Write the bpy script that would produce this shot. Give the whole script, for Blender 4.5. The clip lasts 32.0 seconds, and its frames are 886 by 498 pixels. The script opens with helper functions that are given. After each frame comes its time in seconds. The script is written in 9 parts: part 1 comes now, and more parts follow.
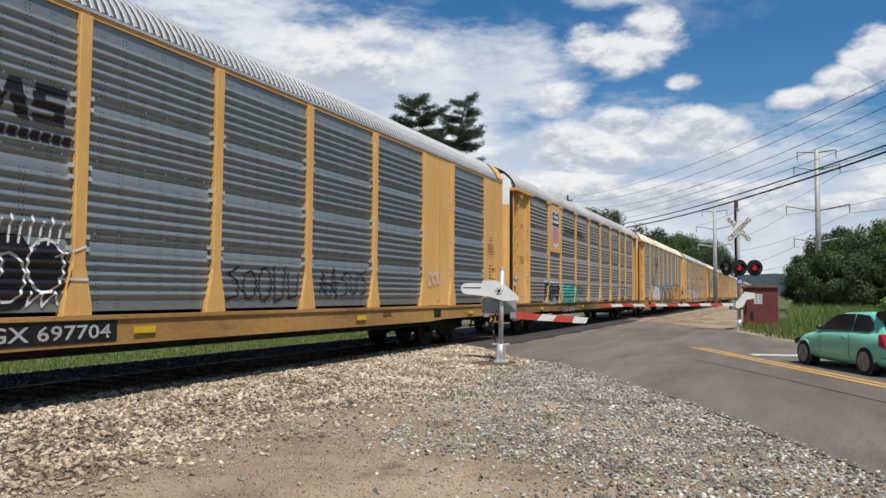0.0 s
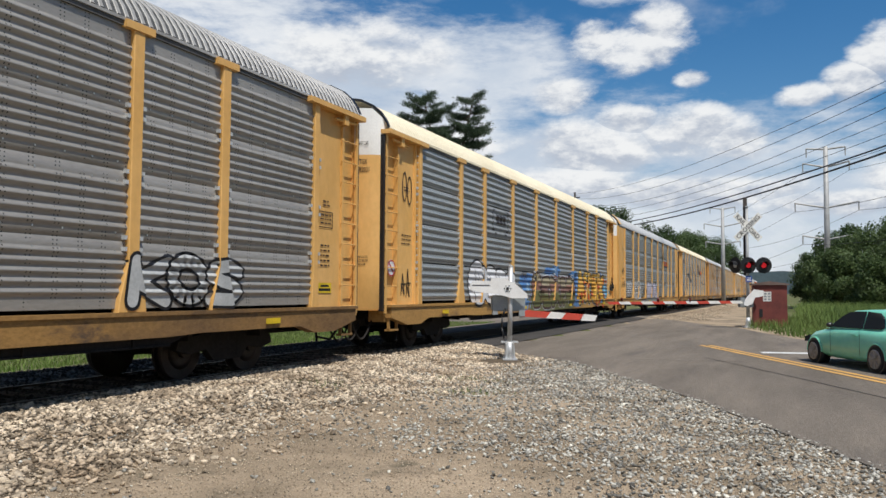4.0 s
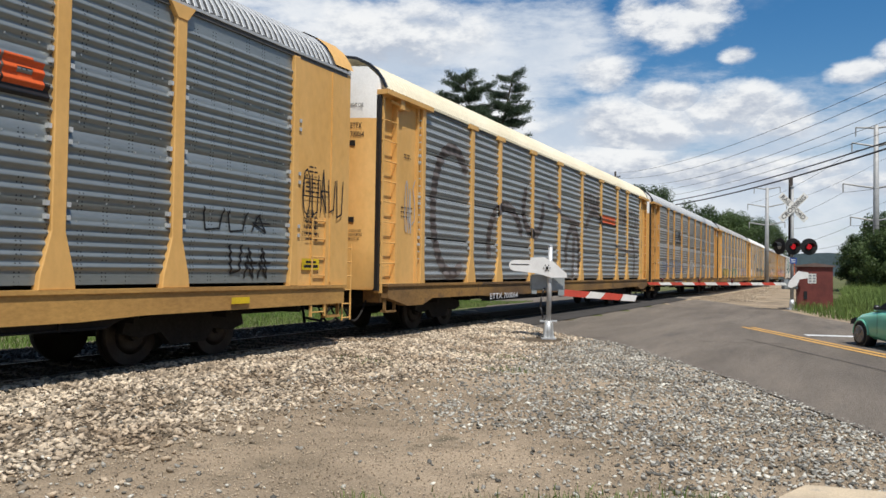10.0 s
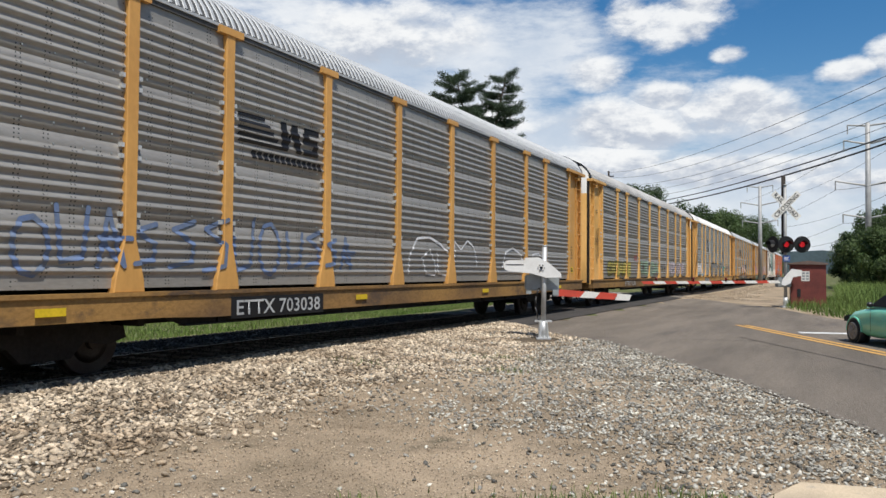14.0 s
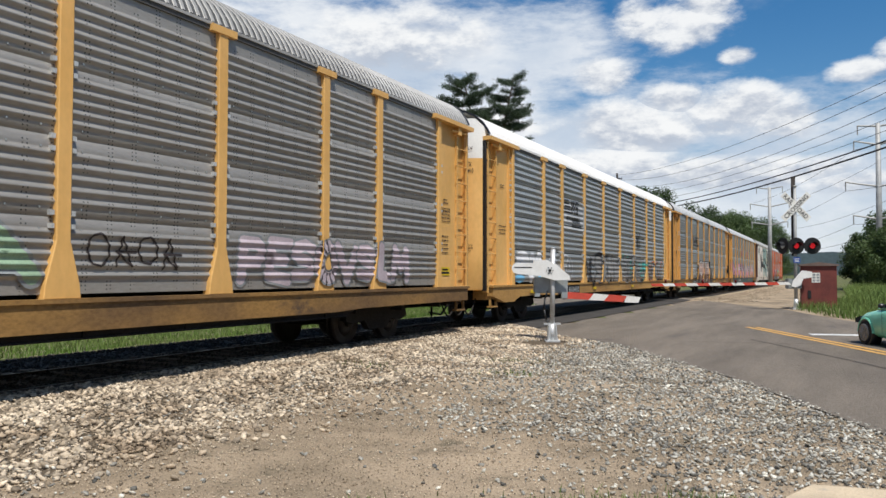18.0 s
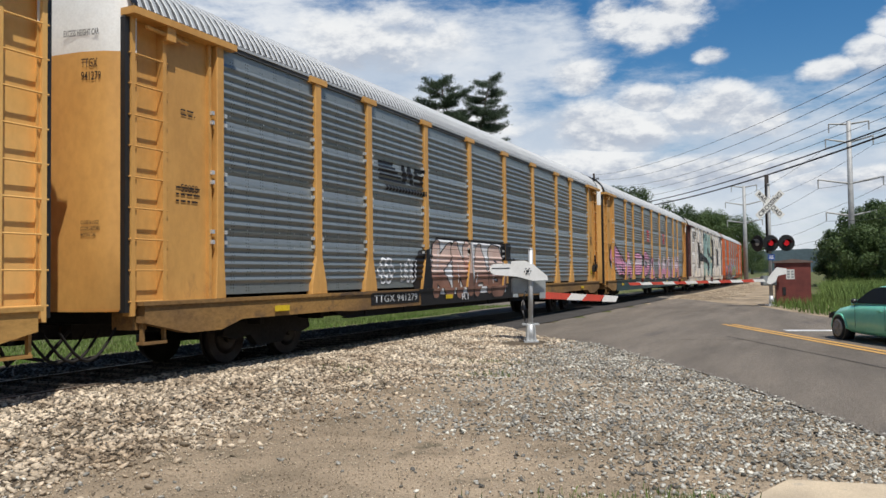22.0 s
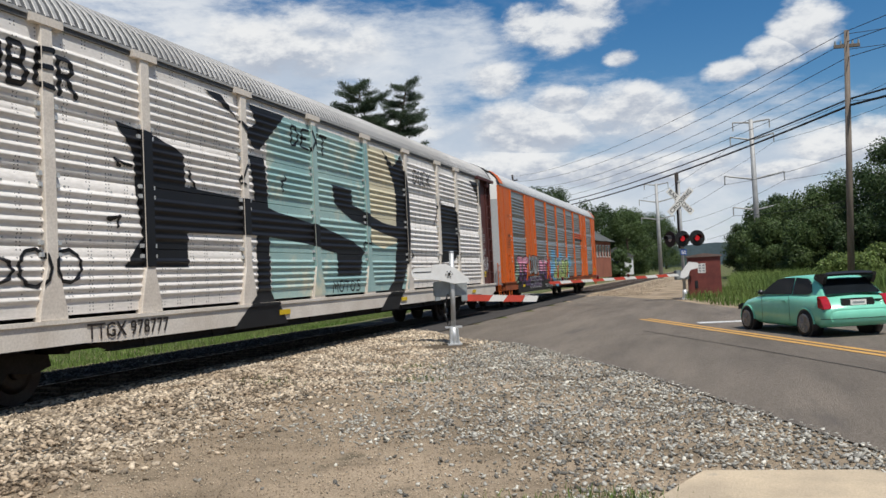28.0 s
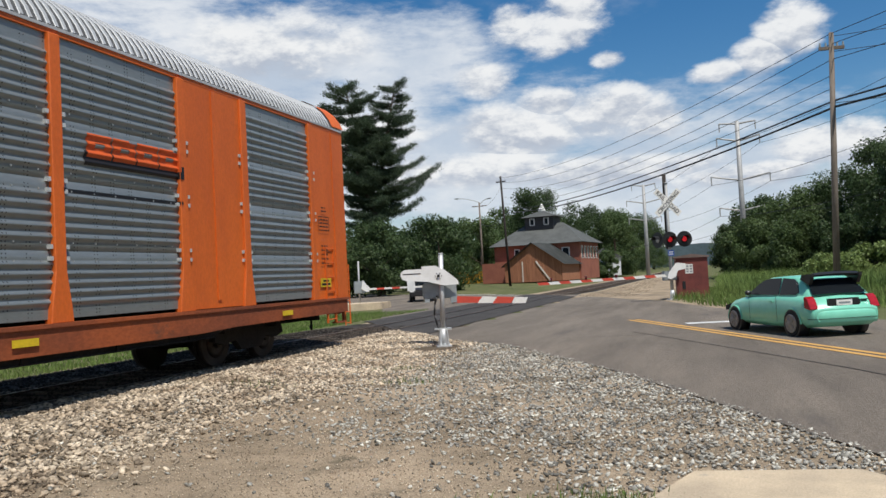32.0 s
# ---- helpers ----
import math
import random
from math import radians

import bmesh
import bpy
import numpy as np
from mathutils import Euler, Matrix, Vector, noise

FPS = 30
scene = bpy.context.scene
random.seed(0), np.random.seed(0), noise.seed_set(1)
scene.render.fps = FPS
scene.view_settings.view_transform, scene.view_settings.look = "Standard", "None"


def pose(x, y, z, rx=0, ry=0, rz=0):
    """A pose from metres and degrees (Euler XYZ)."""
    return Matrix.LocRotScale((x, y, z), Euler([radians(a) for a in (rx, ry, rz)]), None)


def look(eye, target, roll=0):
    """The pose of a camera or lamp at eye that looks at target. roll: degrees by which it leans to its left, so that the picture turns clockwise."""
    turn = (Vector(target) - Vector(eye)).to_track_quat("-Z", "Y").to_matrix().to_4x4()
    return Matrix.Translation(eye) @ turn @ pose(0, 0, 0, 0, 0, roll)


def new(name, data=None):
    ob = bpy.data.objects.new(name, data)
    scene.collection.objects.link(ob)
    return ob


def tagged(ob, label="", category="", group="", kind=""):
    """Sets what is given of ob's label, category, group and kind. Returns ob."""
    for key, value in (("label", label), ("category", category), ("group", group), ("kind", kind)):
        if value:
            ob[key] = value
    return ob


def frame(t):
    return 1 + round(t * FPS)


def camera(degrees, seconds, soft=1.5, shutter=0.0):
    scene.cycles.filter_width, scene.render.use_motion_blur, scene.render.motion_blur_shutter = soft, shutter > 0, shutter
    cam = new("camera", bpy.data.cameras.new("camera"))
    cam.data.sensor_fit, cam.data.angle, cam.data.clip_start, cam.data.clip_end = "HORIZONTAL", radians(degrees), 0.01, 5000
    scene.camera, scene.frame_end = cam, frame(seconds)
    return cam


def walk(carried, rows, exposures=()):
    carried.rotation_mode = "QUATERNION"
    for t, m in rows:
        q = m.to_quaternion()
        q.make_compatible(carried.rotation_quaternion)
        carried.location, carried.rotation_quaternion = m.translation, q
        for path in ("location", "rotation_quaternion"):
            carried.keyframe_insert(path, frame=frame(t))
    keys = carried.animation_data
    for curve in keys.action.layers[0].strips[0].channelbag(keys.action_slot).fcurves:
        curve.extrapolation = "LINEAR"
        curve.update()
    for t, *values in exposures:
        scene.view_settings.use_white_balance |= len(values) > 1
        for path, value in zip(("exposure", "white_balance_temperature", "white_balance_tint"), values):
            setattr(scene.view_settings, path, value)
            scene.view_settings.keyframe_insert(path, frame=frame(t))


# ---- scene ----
# The camera: hand-held, standing beside a level crossing
PATH = [
    (0, 0, 0, 1.6, 23.09, 3.297, 0.361), (0.5, -0.038, -0, 1.606, 22.95, 3.171, 0.632),
    (1, -0.032, 0.001, 1.612, 22.951, 3.038, 0.38), (1.5, -0.025, -0.001, 1.607, 23.013, 3.061, 0.143),
    (2, -0.028, -0.002, 1.607, 23.163, 3.351, 0.034), (2.5, -0.032, -0.008, 1.601, 23.12, 3.6, 0.009),
    (4.5, -0.049, -0.015, 1.605, 23.727, 2.923, 0.438), (5, -0.047, -0.02, 1.601, 23.972, 2.857, 0.224),
    (5.5, -0.048, -0.024, 1.599, 24.283, 2.859, -0.098), (6, -0.043, -0.033, 1.595, 24.565, 3.039, -0.064),
    (6.5, -0.038, -0.046, 1.602, 24.803, 3.145, 0.065), (7, -0.032, -0.059, 1.602, 24.837, 3.067, 0.089),
    (7.5, -0.039, -0.069, 1.604, 24.874, 2.859, 0.342), (8, -0.048, -0.076, 1.603, 25.572, 2.628, 0.379),
    (8.5, -0.051, -0.082, 1.602, 26.238, 2.445, 0.436), (9, -0.048, -0.087, 1.602, 26.176, 2.259, 0.487),
    (9.5, -0.055, -0.088, 1.602, 26.17, 1.87, 0.66), (10, -0.05, -0.088, 1.596, 26.364, 1.532, 0.882),
    (10.5, -0.043, -0.087, 1.597, 26.034, 1.594, 0.627), (11, -0.043, -0.094, 1.594, 25.816, 1.869, 0.447),
    (11.5, -0.055, -0.102, 1.597, 25.967, 2.118, 0.401), (12, -0.055, -0.113, 1.586, 26.443, 2.251, 0.464),
    (12.5, -0.063, -0.109, 1.593, 26.604, 2.171, 0.522), (13, -0.063, -0.088, 1.6, 26.38, 2.021, 0.591),
    (13.5, -0.056, -0.084, 1.594, 26.125, 1.828, 0.496), (14, -0.051, -0.085, 1.596, 25.946, 1.608, 0.363),
    (14.5, -0.044, -0.084, 1.593, 26.006, 1.511, 0.239), (16.5, -0.045, -0.082, 1.594, 26.447, 1.898, 0.127),
    (17, -0.049, -0.082, 1.597, 26.46, 1.955, 0.169), (17.5, -0.048, -0.076, 1.592, 26.536, 1.886, 0.155),
    (18, -0.049, -0.078, 1.591, 26.57, 1.844, 0.103), (18.5, -0.051, -0.086, 1.598, 26.47, 1.898, 0.042),
    (19, -0.049, -0.079, 1.596, 26.363, 2.004, -0.06), (19.5, -0.046, -0.083, 1.596, 26.416, 1.926, -0.134),
    (20, -0.045, -0.08, 1.594, 26.477, 1.722, -0.297), (20.5, -0.046, -0.074, 1.59, 26.236, 1.496, -0.454),
    (21, -0.04, -0.066, 1.59, 26.039, 1.573, -0.615), (21.5, -0.044, -0.053, 1.594, 25.884, 1.891, -0.683),
    (22, -0.034, -0.039, 1.587, 25.019, 1.987, -0.741), (22.5, -0.02, -0.025, 1.584, 23.877, 1.834, -0.747),
    (23, -0.026, -0.011, 1.58, 23.294, 1.749, -0.258), (23.5, -0.026, 0.001, 1.583, 22.623, 1.665, 0.046),
    (24, -0.022, 0.005, 1.584, 21.867, 1.244, -0.609), (24.5, -0.016, 0.004, 1.59, 21.569, 0.971, -2.469),
    (25, -0.013, 0.013, 1.602, 21.558, 1.235, -3.432), (25.5, -0.015, 0.02, 1.609, 21.785, 1.679, -3.277),
    (27.5, -0.013, 0.032, 1.61, 20.316, 2.235, -2.628), (28, -0.011, 0.037, 1.608, 19.344, 2.088, -2.754),
    (28.5, -0.012, 0.046, 1.607, 18.83, 1.992, -3.047), (29, -0.014, 0.055, 1.603, 18.718, 1.988, -3.146),
    (29.5, -0.009, 0.053, 1.604, 18.588, 2.015, -3.166), (30, -0.012, 0.052, 1.602, 18.587, 2.109, -3.237),
    (30.5, -0.015, 0.052, 1.602, 18.581, 2.023, -3.193), (31, -0.012, 0.043, 1.606, 18.624, 2.039, -3.123),
    (31.5, -0.016, 0.035, 1.611, 18.595, 2.154, -3.029), (32, -0.03, 0.013, 1.622, 18.466, 2.138, -2.967),
]
cam = camera(59.2, 32.0, soft=1.5, shutter=0.0)
walk(cam, [(t, pose(x, y, z, 90 + pitch, 0, yaw) @ pose(0, 0, 0, 0, 0, roll)) for t, x, y, z, yaw, pitch, roll in PATH],
     exposures=[(0, 0.0), (10, 0.06), (17.5, 0.10), (20, 0.0), (25, 0.02), (28, -0.06), (30, 0.0), (32, 0.0)])

# ---------------------------------------------------------------- sky and sun
SUN_EL = 63
SUN_TO = Vector((0.74, -0.67, 0.0)).normalized() * math.cos(radians(SUN_EL)) + Vector((0, 0, math.sin(radians(SUN_EL))))


def make_world():
    w = bpy.data.worlds.new("sky")
    scene.world = w
    w.use_nodes = True
    nt = w.node_tree
    nt.nodes.clear()
    N, K = nt.nodes.new, nt.links.new
    out, bg = N("ShaderNodeOutputWorld"), N("ShaderNodeBackground")
    sky = N("ShaderNodeTexSky")
    sky.sky_type, sky.sun_disc = "NISHITA", False
    sky.sun_elevation = radians(SUN_EL)
    sky.sun_rotation = math.atan2(SUN_TO.x, SUN_TO.y)
    sky.air_density, sky.dust_density, sky.ozone_density = 1.0, 0.6, 1.6

    def math_node(op, a, b=None, clamp=False):
        n = N("ShaderNodeMath")
        n.operation, n.use_clamp = op, clamp
        for i, v in enumerate((a, b)):
            if v is None:
                continue
            if isinstance(v, (int, float)):
                n.inputs[i].default_value = v
            else:
                K(v, n.inputs[i])
        return n.outputs[0]

    tc = N("ShaderNodeTexCoord")
    sep = N("ShaderNodeSeparateXYZ")
    K(tc.outputs["Generated"], sep.inputs[0])
    az = math_node("MULTIPLY", math_node("ARCTAN2", sep.outputs[0], sep.outputs[1]), 57.2958)
    el = math_node("MULTIPLY", math_node("ARCSINE", sep.outputs[2]), 57.2958)
    # billow noise in the directions of the sky, flattened towards the horizon
    def noise_tex(scale, detail, rough, w_=0.0, lift=0.0, flat=2.0):
        mp = N("ShaderNodeMapping")
        mp.inputs["Scale"].default_value = (1, 1, flat)
        mp.inputs["Location"].default_value = (0, 0, lift)
        K(tc.outputs["Generated"], mp.inputs[0])
        n = N("ShaderNodeTexNoise")
        n.noise_dimensions = "4D"
        n.inputs["W"].default_value = w_
        n.inputs["Scale"].default_value, n.inputs["Detail"].default_value, n.inputs["Roughness"].default_value = scale, detail, rough
        K(mp.outputs[0], n.inputs["Vector"])
        return n.outputs["Fac"]

    def ramp(v, a, b):
        n = N("ShaderNodeMapRange")
        n.interpolation_type = "SMOOTHSTEP"
        n.inputs["From Min"].default_value, n.inputs["From Max"].default_value = a, b
        K(v, n.inputs["Value"])
        return n.outputs[0]

    def mixed(fac, a, b):
        n = N("ShaderNodeMix")
        n.data_type = "RGBA"
        K(fac, n.inputs["Factor"])
        for key, v in (("A", a), ("B", b)):
            if isinstance(v, tuple):
                n.inputs[key].default_value = (*v, 1)
            else:
                K(v, n.inputs[key])
        return n.outputs["Result"]

    def puff(a, e, ra, re):
        da = math_node("DIVIDE", math_node("SUBTRACT", az, a), ra)
        de = math_node("DIVIDE", math_node("SUBTRACT", el, e), re)
        r2 = math_node("ADD", math_node("MULTIPLY", da, da), math_node("MULTIPLY", de, de))
        return math_node("SUBTRACT", 1.0, r2)

    def most(heads):
        acc = None
        for h in heads:
            v = puff(*h)
            acc = v if acc is None else math_node("MAXIMUM", acc, v)
        return math_node("MAXIMUM", acc, -1.5)

    def height_in(heads):
        """How high a direction stands in the cloud head that it belongs to: -1 at the foot, 1 at the top."""
        acc = up = None
        for h in heads:
            v = puff(*h)
            de = math_node("DIVIDE", math_node("SUBTRACT", el, h[1]), h[3])
            if acc is None:
                acc, up = v, de
                continue
            on = math_node("GREATER_THAN", v, acc)
            up = math_node("ADD", math_node("MULTIPLY", on, de), math_node("MULTIPLY", math_node("SUBTRACT", 1.0, on), up))
            acc = math_node("MAXIMUM", acc, v)
        return up

    fine, fine_up = noise_tex(15, 9, 0.62), noise_tex(15, 9, 0.62, 0.0, 0.028)
    wide = noise_tex(4.2, 7, 0.58, 3.0)
    wisp = noise_tex(7.0, 8, 0.65, 11.0, 0.0, 3.2)
    # thin bright veil: azimuth, elevation, half width, half height
    veil = most([(-35, 13.5, 20, 7.0), (-16, 8.0, 25, 6.0), (-52, 16, 26, 11), (0, 5.2, 20, 4.8), (-9, 21.5, 5, 1.6), (-23, 14.5, 10, 5.5), (150, 12, 70, 14), (-120, 12, 60, 16)])
    vf = math_node("ADD", veil, math_node("MULTIPLY", math_node("SUBTRACT", wisp, 0.47), 3.2))
    high = math_node("MULTIPLY", math_node("SUBTRACT", wide, 0.60), 3.0)
    vf = math_node("MAXIMUM", vf, high)
    veil_fac = math_node("MULTIPLY", ramp(vf, -0.15, 0.95), 0.93)
    # cumulus heads standing out of the veil
    heads = [(-10.0, 17.4, 4.4, 2.0), (-8.2, 18.5, 2.5, 1.7), (-12.2, 18.0, 2.0, 1.3), (-5.8, 14.8, 1.4, 0.7), (-5.8, 11.3, 4.4, 2.0), (-3.0, 10.5, 2.8, 1.6), (-12.9, 10.4, 5.6, 2.0), (-10.0, 12.2, 2.6, 1.2), (-14.9, 14.2, 2.5, 1.3),
             (6.4, 15.2, 2.6, 2.0), (4.4, 13.8, 2.2, 1.4), (1.7, 13.2, 2.2, 0.9), (8.6, 7.6, 4.2, 1.5), (-17, 7.8, 8.0, 1.5), (-30, 17.0, 8.0, 2.6), (-25, 10.5, 6.0, 2.0), (-6, 7.0, 9, 1.2), (3, 6.0, 5, 1.0),
             (-46, 13, 12, 5), (24, 11, 9, 3), (48, 13, 14, 5), (-64, 14, 12, 6)]
    cf = math_node("ADD", most(heads), math_node("MULTIPLY", math_node("SUBTRACT", fine, 0.5), 3.1))
    cum_fac = math_node("MULTIPLY", ramp(cf, -0.15, 0.85), 0.95)
    # sunlit shoulders and grey bellies
    light = math_node("ADD", math_node("MULTIPLY", math_node("SUBTRACT", fine, fine_up), 2.4), math_node("MULTIPLY", height_in(heads), 0.34))
    light = math_node("ADD", light, math_node("MULTIPLY", math_node("SUBTRACT", wide, 0.5), 1.0))
    body = mixed(ramp(light, -0.42, 0.30), (4.6, 5.1, 6.0), (8.8, 8.9, 8.95))
    thin = mixed(ramp(wide, 0.38, 0.62), (5.3, 6.1, 7.2), (8.0, 8.3, 8.65))
    hs = N("ShaderNodeHueSaturation")
    hs.inputs["Saturation"].default_value, hs.inputs["Value"].default_value = 1.42, 0.98
    K(sky.outputs[0], hs.inputs["Color"])
    K(mixed(cum_fac, mixed(veil_fac, hs.outputs[0], thin), body), bg.inputs["Color"])
    bg.inputs["Strength"].default_value = 0.10
    K(bg.outputs[0], out.inputs["Surface"])


make_world()
sun = new("sun", bpy.data.lights.new("sun", "SUN"))
sun.data.energy, sun.data.angle, sun.data.color = 4.7, radians(0.53), (1.0, 0.965, 0.90)
sun.matrix_world = look(SUN_TO * 100, (0, 0, 0))

# ---------------------------------------------------------------- materials
def mat(name, color, rough=0.6, metal=0.0, var=0.12, scale=3.0, fine=60.0, bump=0.1, color2=None, spec=0.4, stain=None, obj_random=0.0, stretch=None, island=0.0, turn=0.0, holes=False):
    """Painted or natural surface with tone variation at two scales, fine relief and optional stains."""
    m = bpy.data.materials.new(name)
    m.use_nodes = True
    nt = m.node_tree
    N, K = nt.nodes.new, nt.links.new
    b = nt.nodes["Principled BSDF"]
    b.inputs["Roughness"].default_value, b.inputs["Metallic"].default_value = rough, metal
    b.inputs["Specular IOR Level"].default_value = spec
    tc = N("ShaderNodeTexCoord")
    vec = tc.outputs["Object"]
    if stretch:
        mp = N("ShaderNodeMapping")
        mp.inputs["Scale"].default_value = stretch
        mp.inputs["Rotation"].default_value = (0, 0, radians(turn))
        K(vec, mp.inputs[0])
        vec = mp.outputs[0]

    def noise_tex(s, d=4.0, r=0.6):
        n = N("ShaderNodeTexNoise")
        n.inputs["Scale"].default_value, n.inputs["Detail"].default_value, n.inputs["Roughness"].default_value = s, d, r
        K(vec, n.inputs["Vector"])
        return n.outputs["Fac"]

    c2 = color2 or tuple(c * (1 - 2.2 * var) for c in color)
    r1 = N("ShaderNodeValToRGB")
    r1.color_ramp.elements[0].position, r1.color_ramp.elements[0].color = 0.36, (*c2, 1)
    r1.color_ramp.elements[1].position, r1.color_ramp.elements[1].color = 0.62, (*color, 1)
    K(noise_tex(scale, 6), r1.inputs[0])
    col = r1.outputs[0]
    f = noise_tex(fine, 3)
    mx = N("ShaderNodeMix")
    mx.data_type, mx.blend_type = "RGBA", "MULTIPLY"
    mx.inputs["Factor"].default_value = min(1.0, var * 3)
    r2 = N("ShaderNodeValToRGB")
    r2.color_ramp.elements[0].position, r2.color_ramp.elements[0].color = 0.3, (0.55, 0.53, 0.5, 1)
    r2.color_ramp.elements[1].position, r2.color_ramp.elements[1].color = 0.65, (1.1, 1.1, 1.1, 1)
    K(f, r2.inputs[0])
    K(col, mx.inputs["A"])
    K(r2.outputs[0], mx.inputs["B"])
    col = mx.outputs["Result"]
    if stain:
        sc, thr, scol = stain
        rs = N("ShaderNodeValToRGB")
        rs.color_ramp.elements[0].position, rs.color_ramp.elements[1].position = thr, thr + 0.1
        K(noise_tex(sc, 8, 0.7), rs.inputs[0])
        ms = N("ShaderNodeMix")
        ms.data_type = "RGBA"
        K(rs.outputs[0], ms.inputs["Factor"])
        K(col, ms.inputs["A"])
        ms.inputs["B"].default_value = (*scol, 1)
        col = ms.outputs["Result"]
    if obj_random or island:
        src = N("ShaderNodeNewGeometry").outputs["Random Per Island"] if island else N("ShaderNodeObjectInfo").outputs["Random"]
        amt = island or obj_random
        mr = N("ShaderNodeMapRange")
        mr.inputs["To Min"].default_value, mr.inputs["To Max"].default_value = 1 - amt, 1 + amt
        K(src, mr.inputs["Value"])
        hv = N("ShaderNodeHueSaturation")
        K(mr.outputs[0], hv.inputs["Value"])
        K(col, hv.inputs["Color"])
        col = hv.outputs[0]
    if holes:
        # punched ventilation holes: rows of dots, or pairs of dotted columns broken up at random
        sp = N("ShaderNodeSeparateXYZ")
        K(tc.outputs["Object"], sp.inputs[0])

        def op(kind, a, c=0.0):
            n = N("ShaderNodeMath")
            n.operation = kind
            for i, v in enumerate((a, c)):
                if isinstance(v, (int, float)):
                    n.inputs[i].default_value = v
                else:
                    K(v, n.inputs[i])
            return n.outputs[0]
        if holes == "rows":
            yy, zz = op("PINGPONG", sp.outputs[1], 0.021), op("PINGPONG", sp.outputs[2], 0.0305)
            r2 = op("ADD", op("MULTIPLY", yy, yy), op("MULTIPLY", zz, zz))
            dot = op("LESS_THAN", r2, 0.00011)
        else:
            yy = op("PINGPONG", op("ADD", sp.outputs[1], 0.11), 0.19)
            zz = op("PINGPONG", sp.outputs[2], 0.026)
            dy = op("SUBTRACT", yy, 0.03)
            r2 = op("ADD", op("MULTIPLY", dy, dy), op("MULTIPLY", zz, zz))
            dot = op("MULTIPLY", op("LESS_THAN", r2, 0.00013), op("GREATER_THAN", noise_tex(5.0, 2), 0.47))
        mh = N("ShaderNodeMix")
        mh.data_type = "RGBA"
        K(op("MULTIPLY", dot, 0.85), mh.inputs["Factor"])
        K(col, mh.inputs["A"])
        mh.inputs["B"].default_value = (0.02, 0.022, 0.022, 1)
        col = mh.outputs["Result"]
    K(col, b.inputs["Base Color"])
    if bump:
        bp = N("ShaderNodeBump")
        bp.inputs["Strength"].default_value, bp.inputs["Distance"].default_value = bump, 0.02
        K(f, bp.inputs["Height"])
        K(bp.outputs[0], b.inputs["Normal"])
    return m


def glow(name, color, strength):
    m = bpy.data.materials.new(name)
    m.use_nodes = True
    b = m.node_tree.nodes["Principled BSDF"]
    b.inputs["Base Color"].default_value = (*color, 1)
    b.inputs["Emission Color"].default_value = (*color, 1)
    b.inputs["Emission Strength"].default_value = strength
    return m


def glass(name, color=(0.02, 0.025, 0.03)):
    m = bpy.data.materials.new(name)
    m.use_nodes = True
    b = m.node_tree.nodes["Principled BSDF"]
    b.inputs["Base Color"].default_value = (*color, 1)
    b.inputs["Roughness"].default_value = 0.08
    b.inputs["Specular IOR Level"].default_value = 0.1
    return m


def leaf_mat(name, c1, c2):
    m = mat(name, c1, 0.55, 0, 0.2, 0.35, 4.0, 0.0, c2, 0.3, island=0.35)
    nt = m.node_tree
    b = nt.nodes["Principled BSDF"]
    tr, mx = nt.nodes.new("ShaderNodeBsdfTranslucent"), nt.nodes.new("ShaderNodeMixShader")
    mx.inputs[0].default_value = 0.35
    nt.links.new(b.inputs["Base Color"].links[0].from_socket, tr.inputs["Color"])
    nt.links.new(b.outputs[0], mx.inputs[1])
    nt.links.new(tr.outputs[0], mx.inputs[2])
    nt.links.new(mx.outputs[0], nt.nodes["Material Output"].inputs["Surface"])
    return m


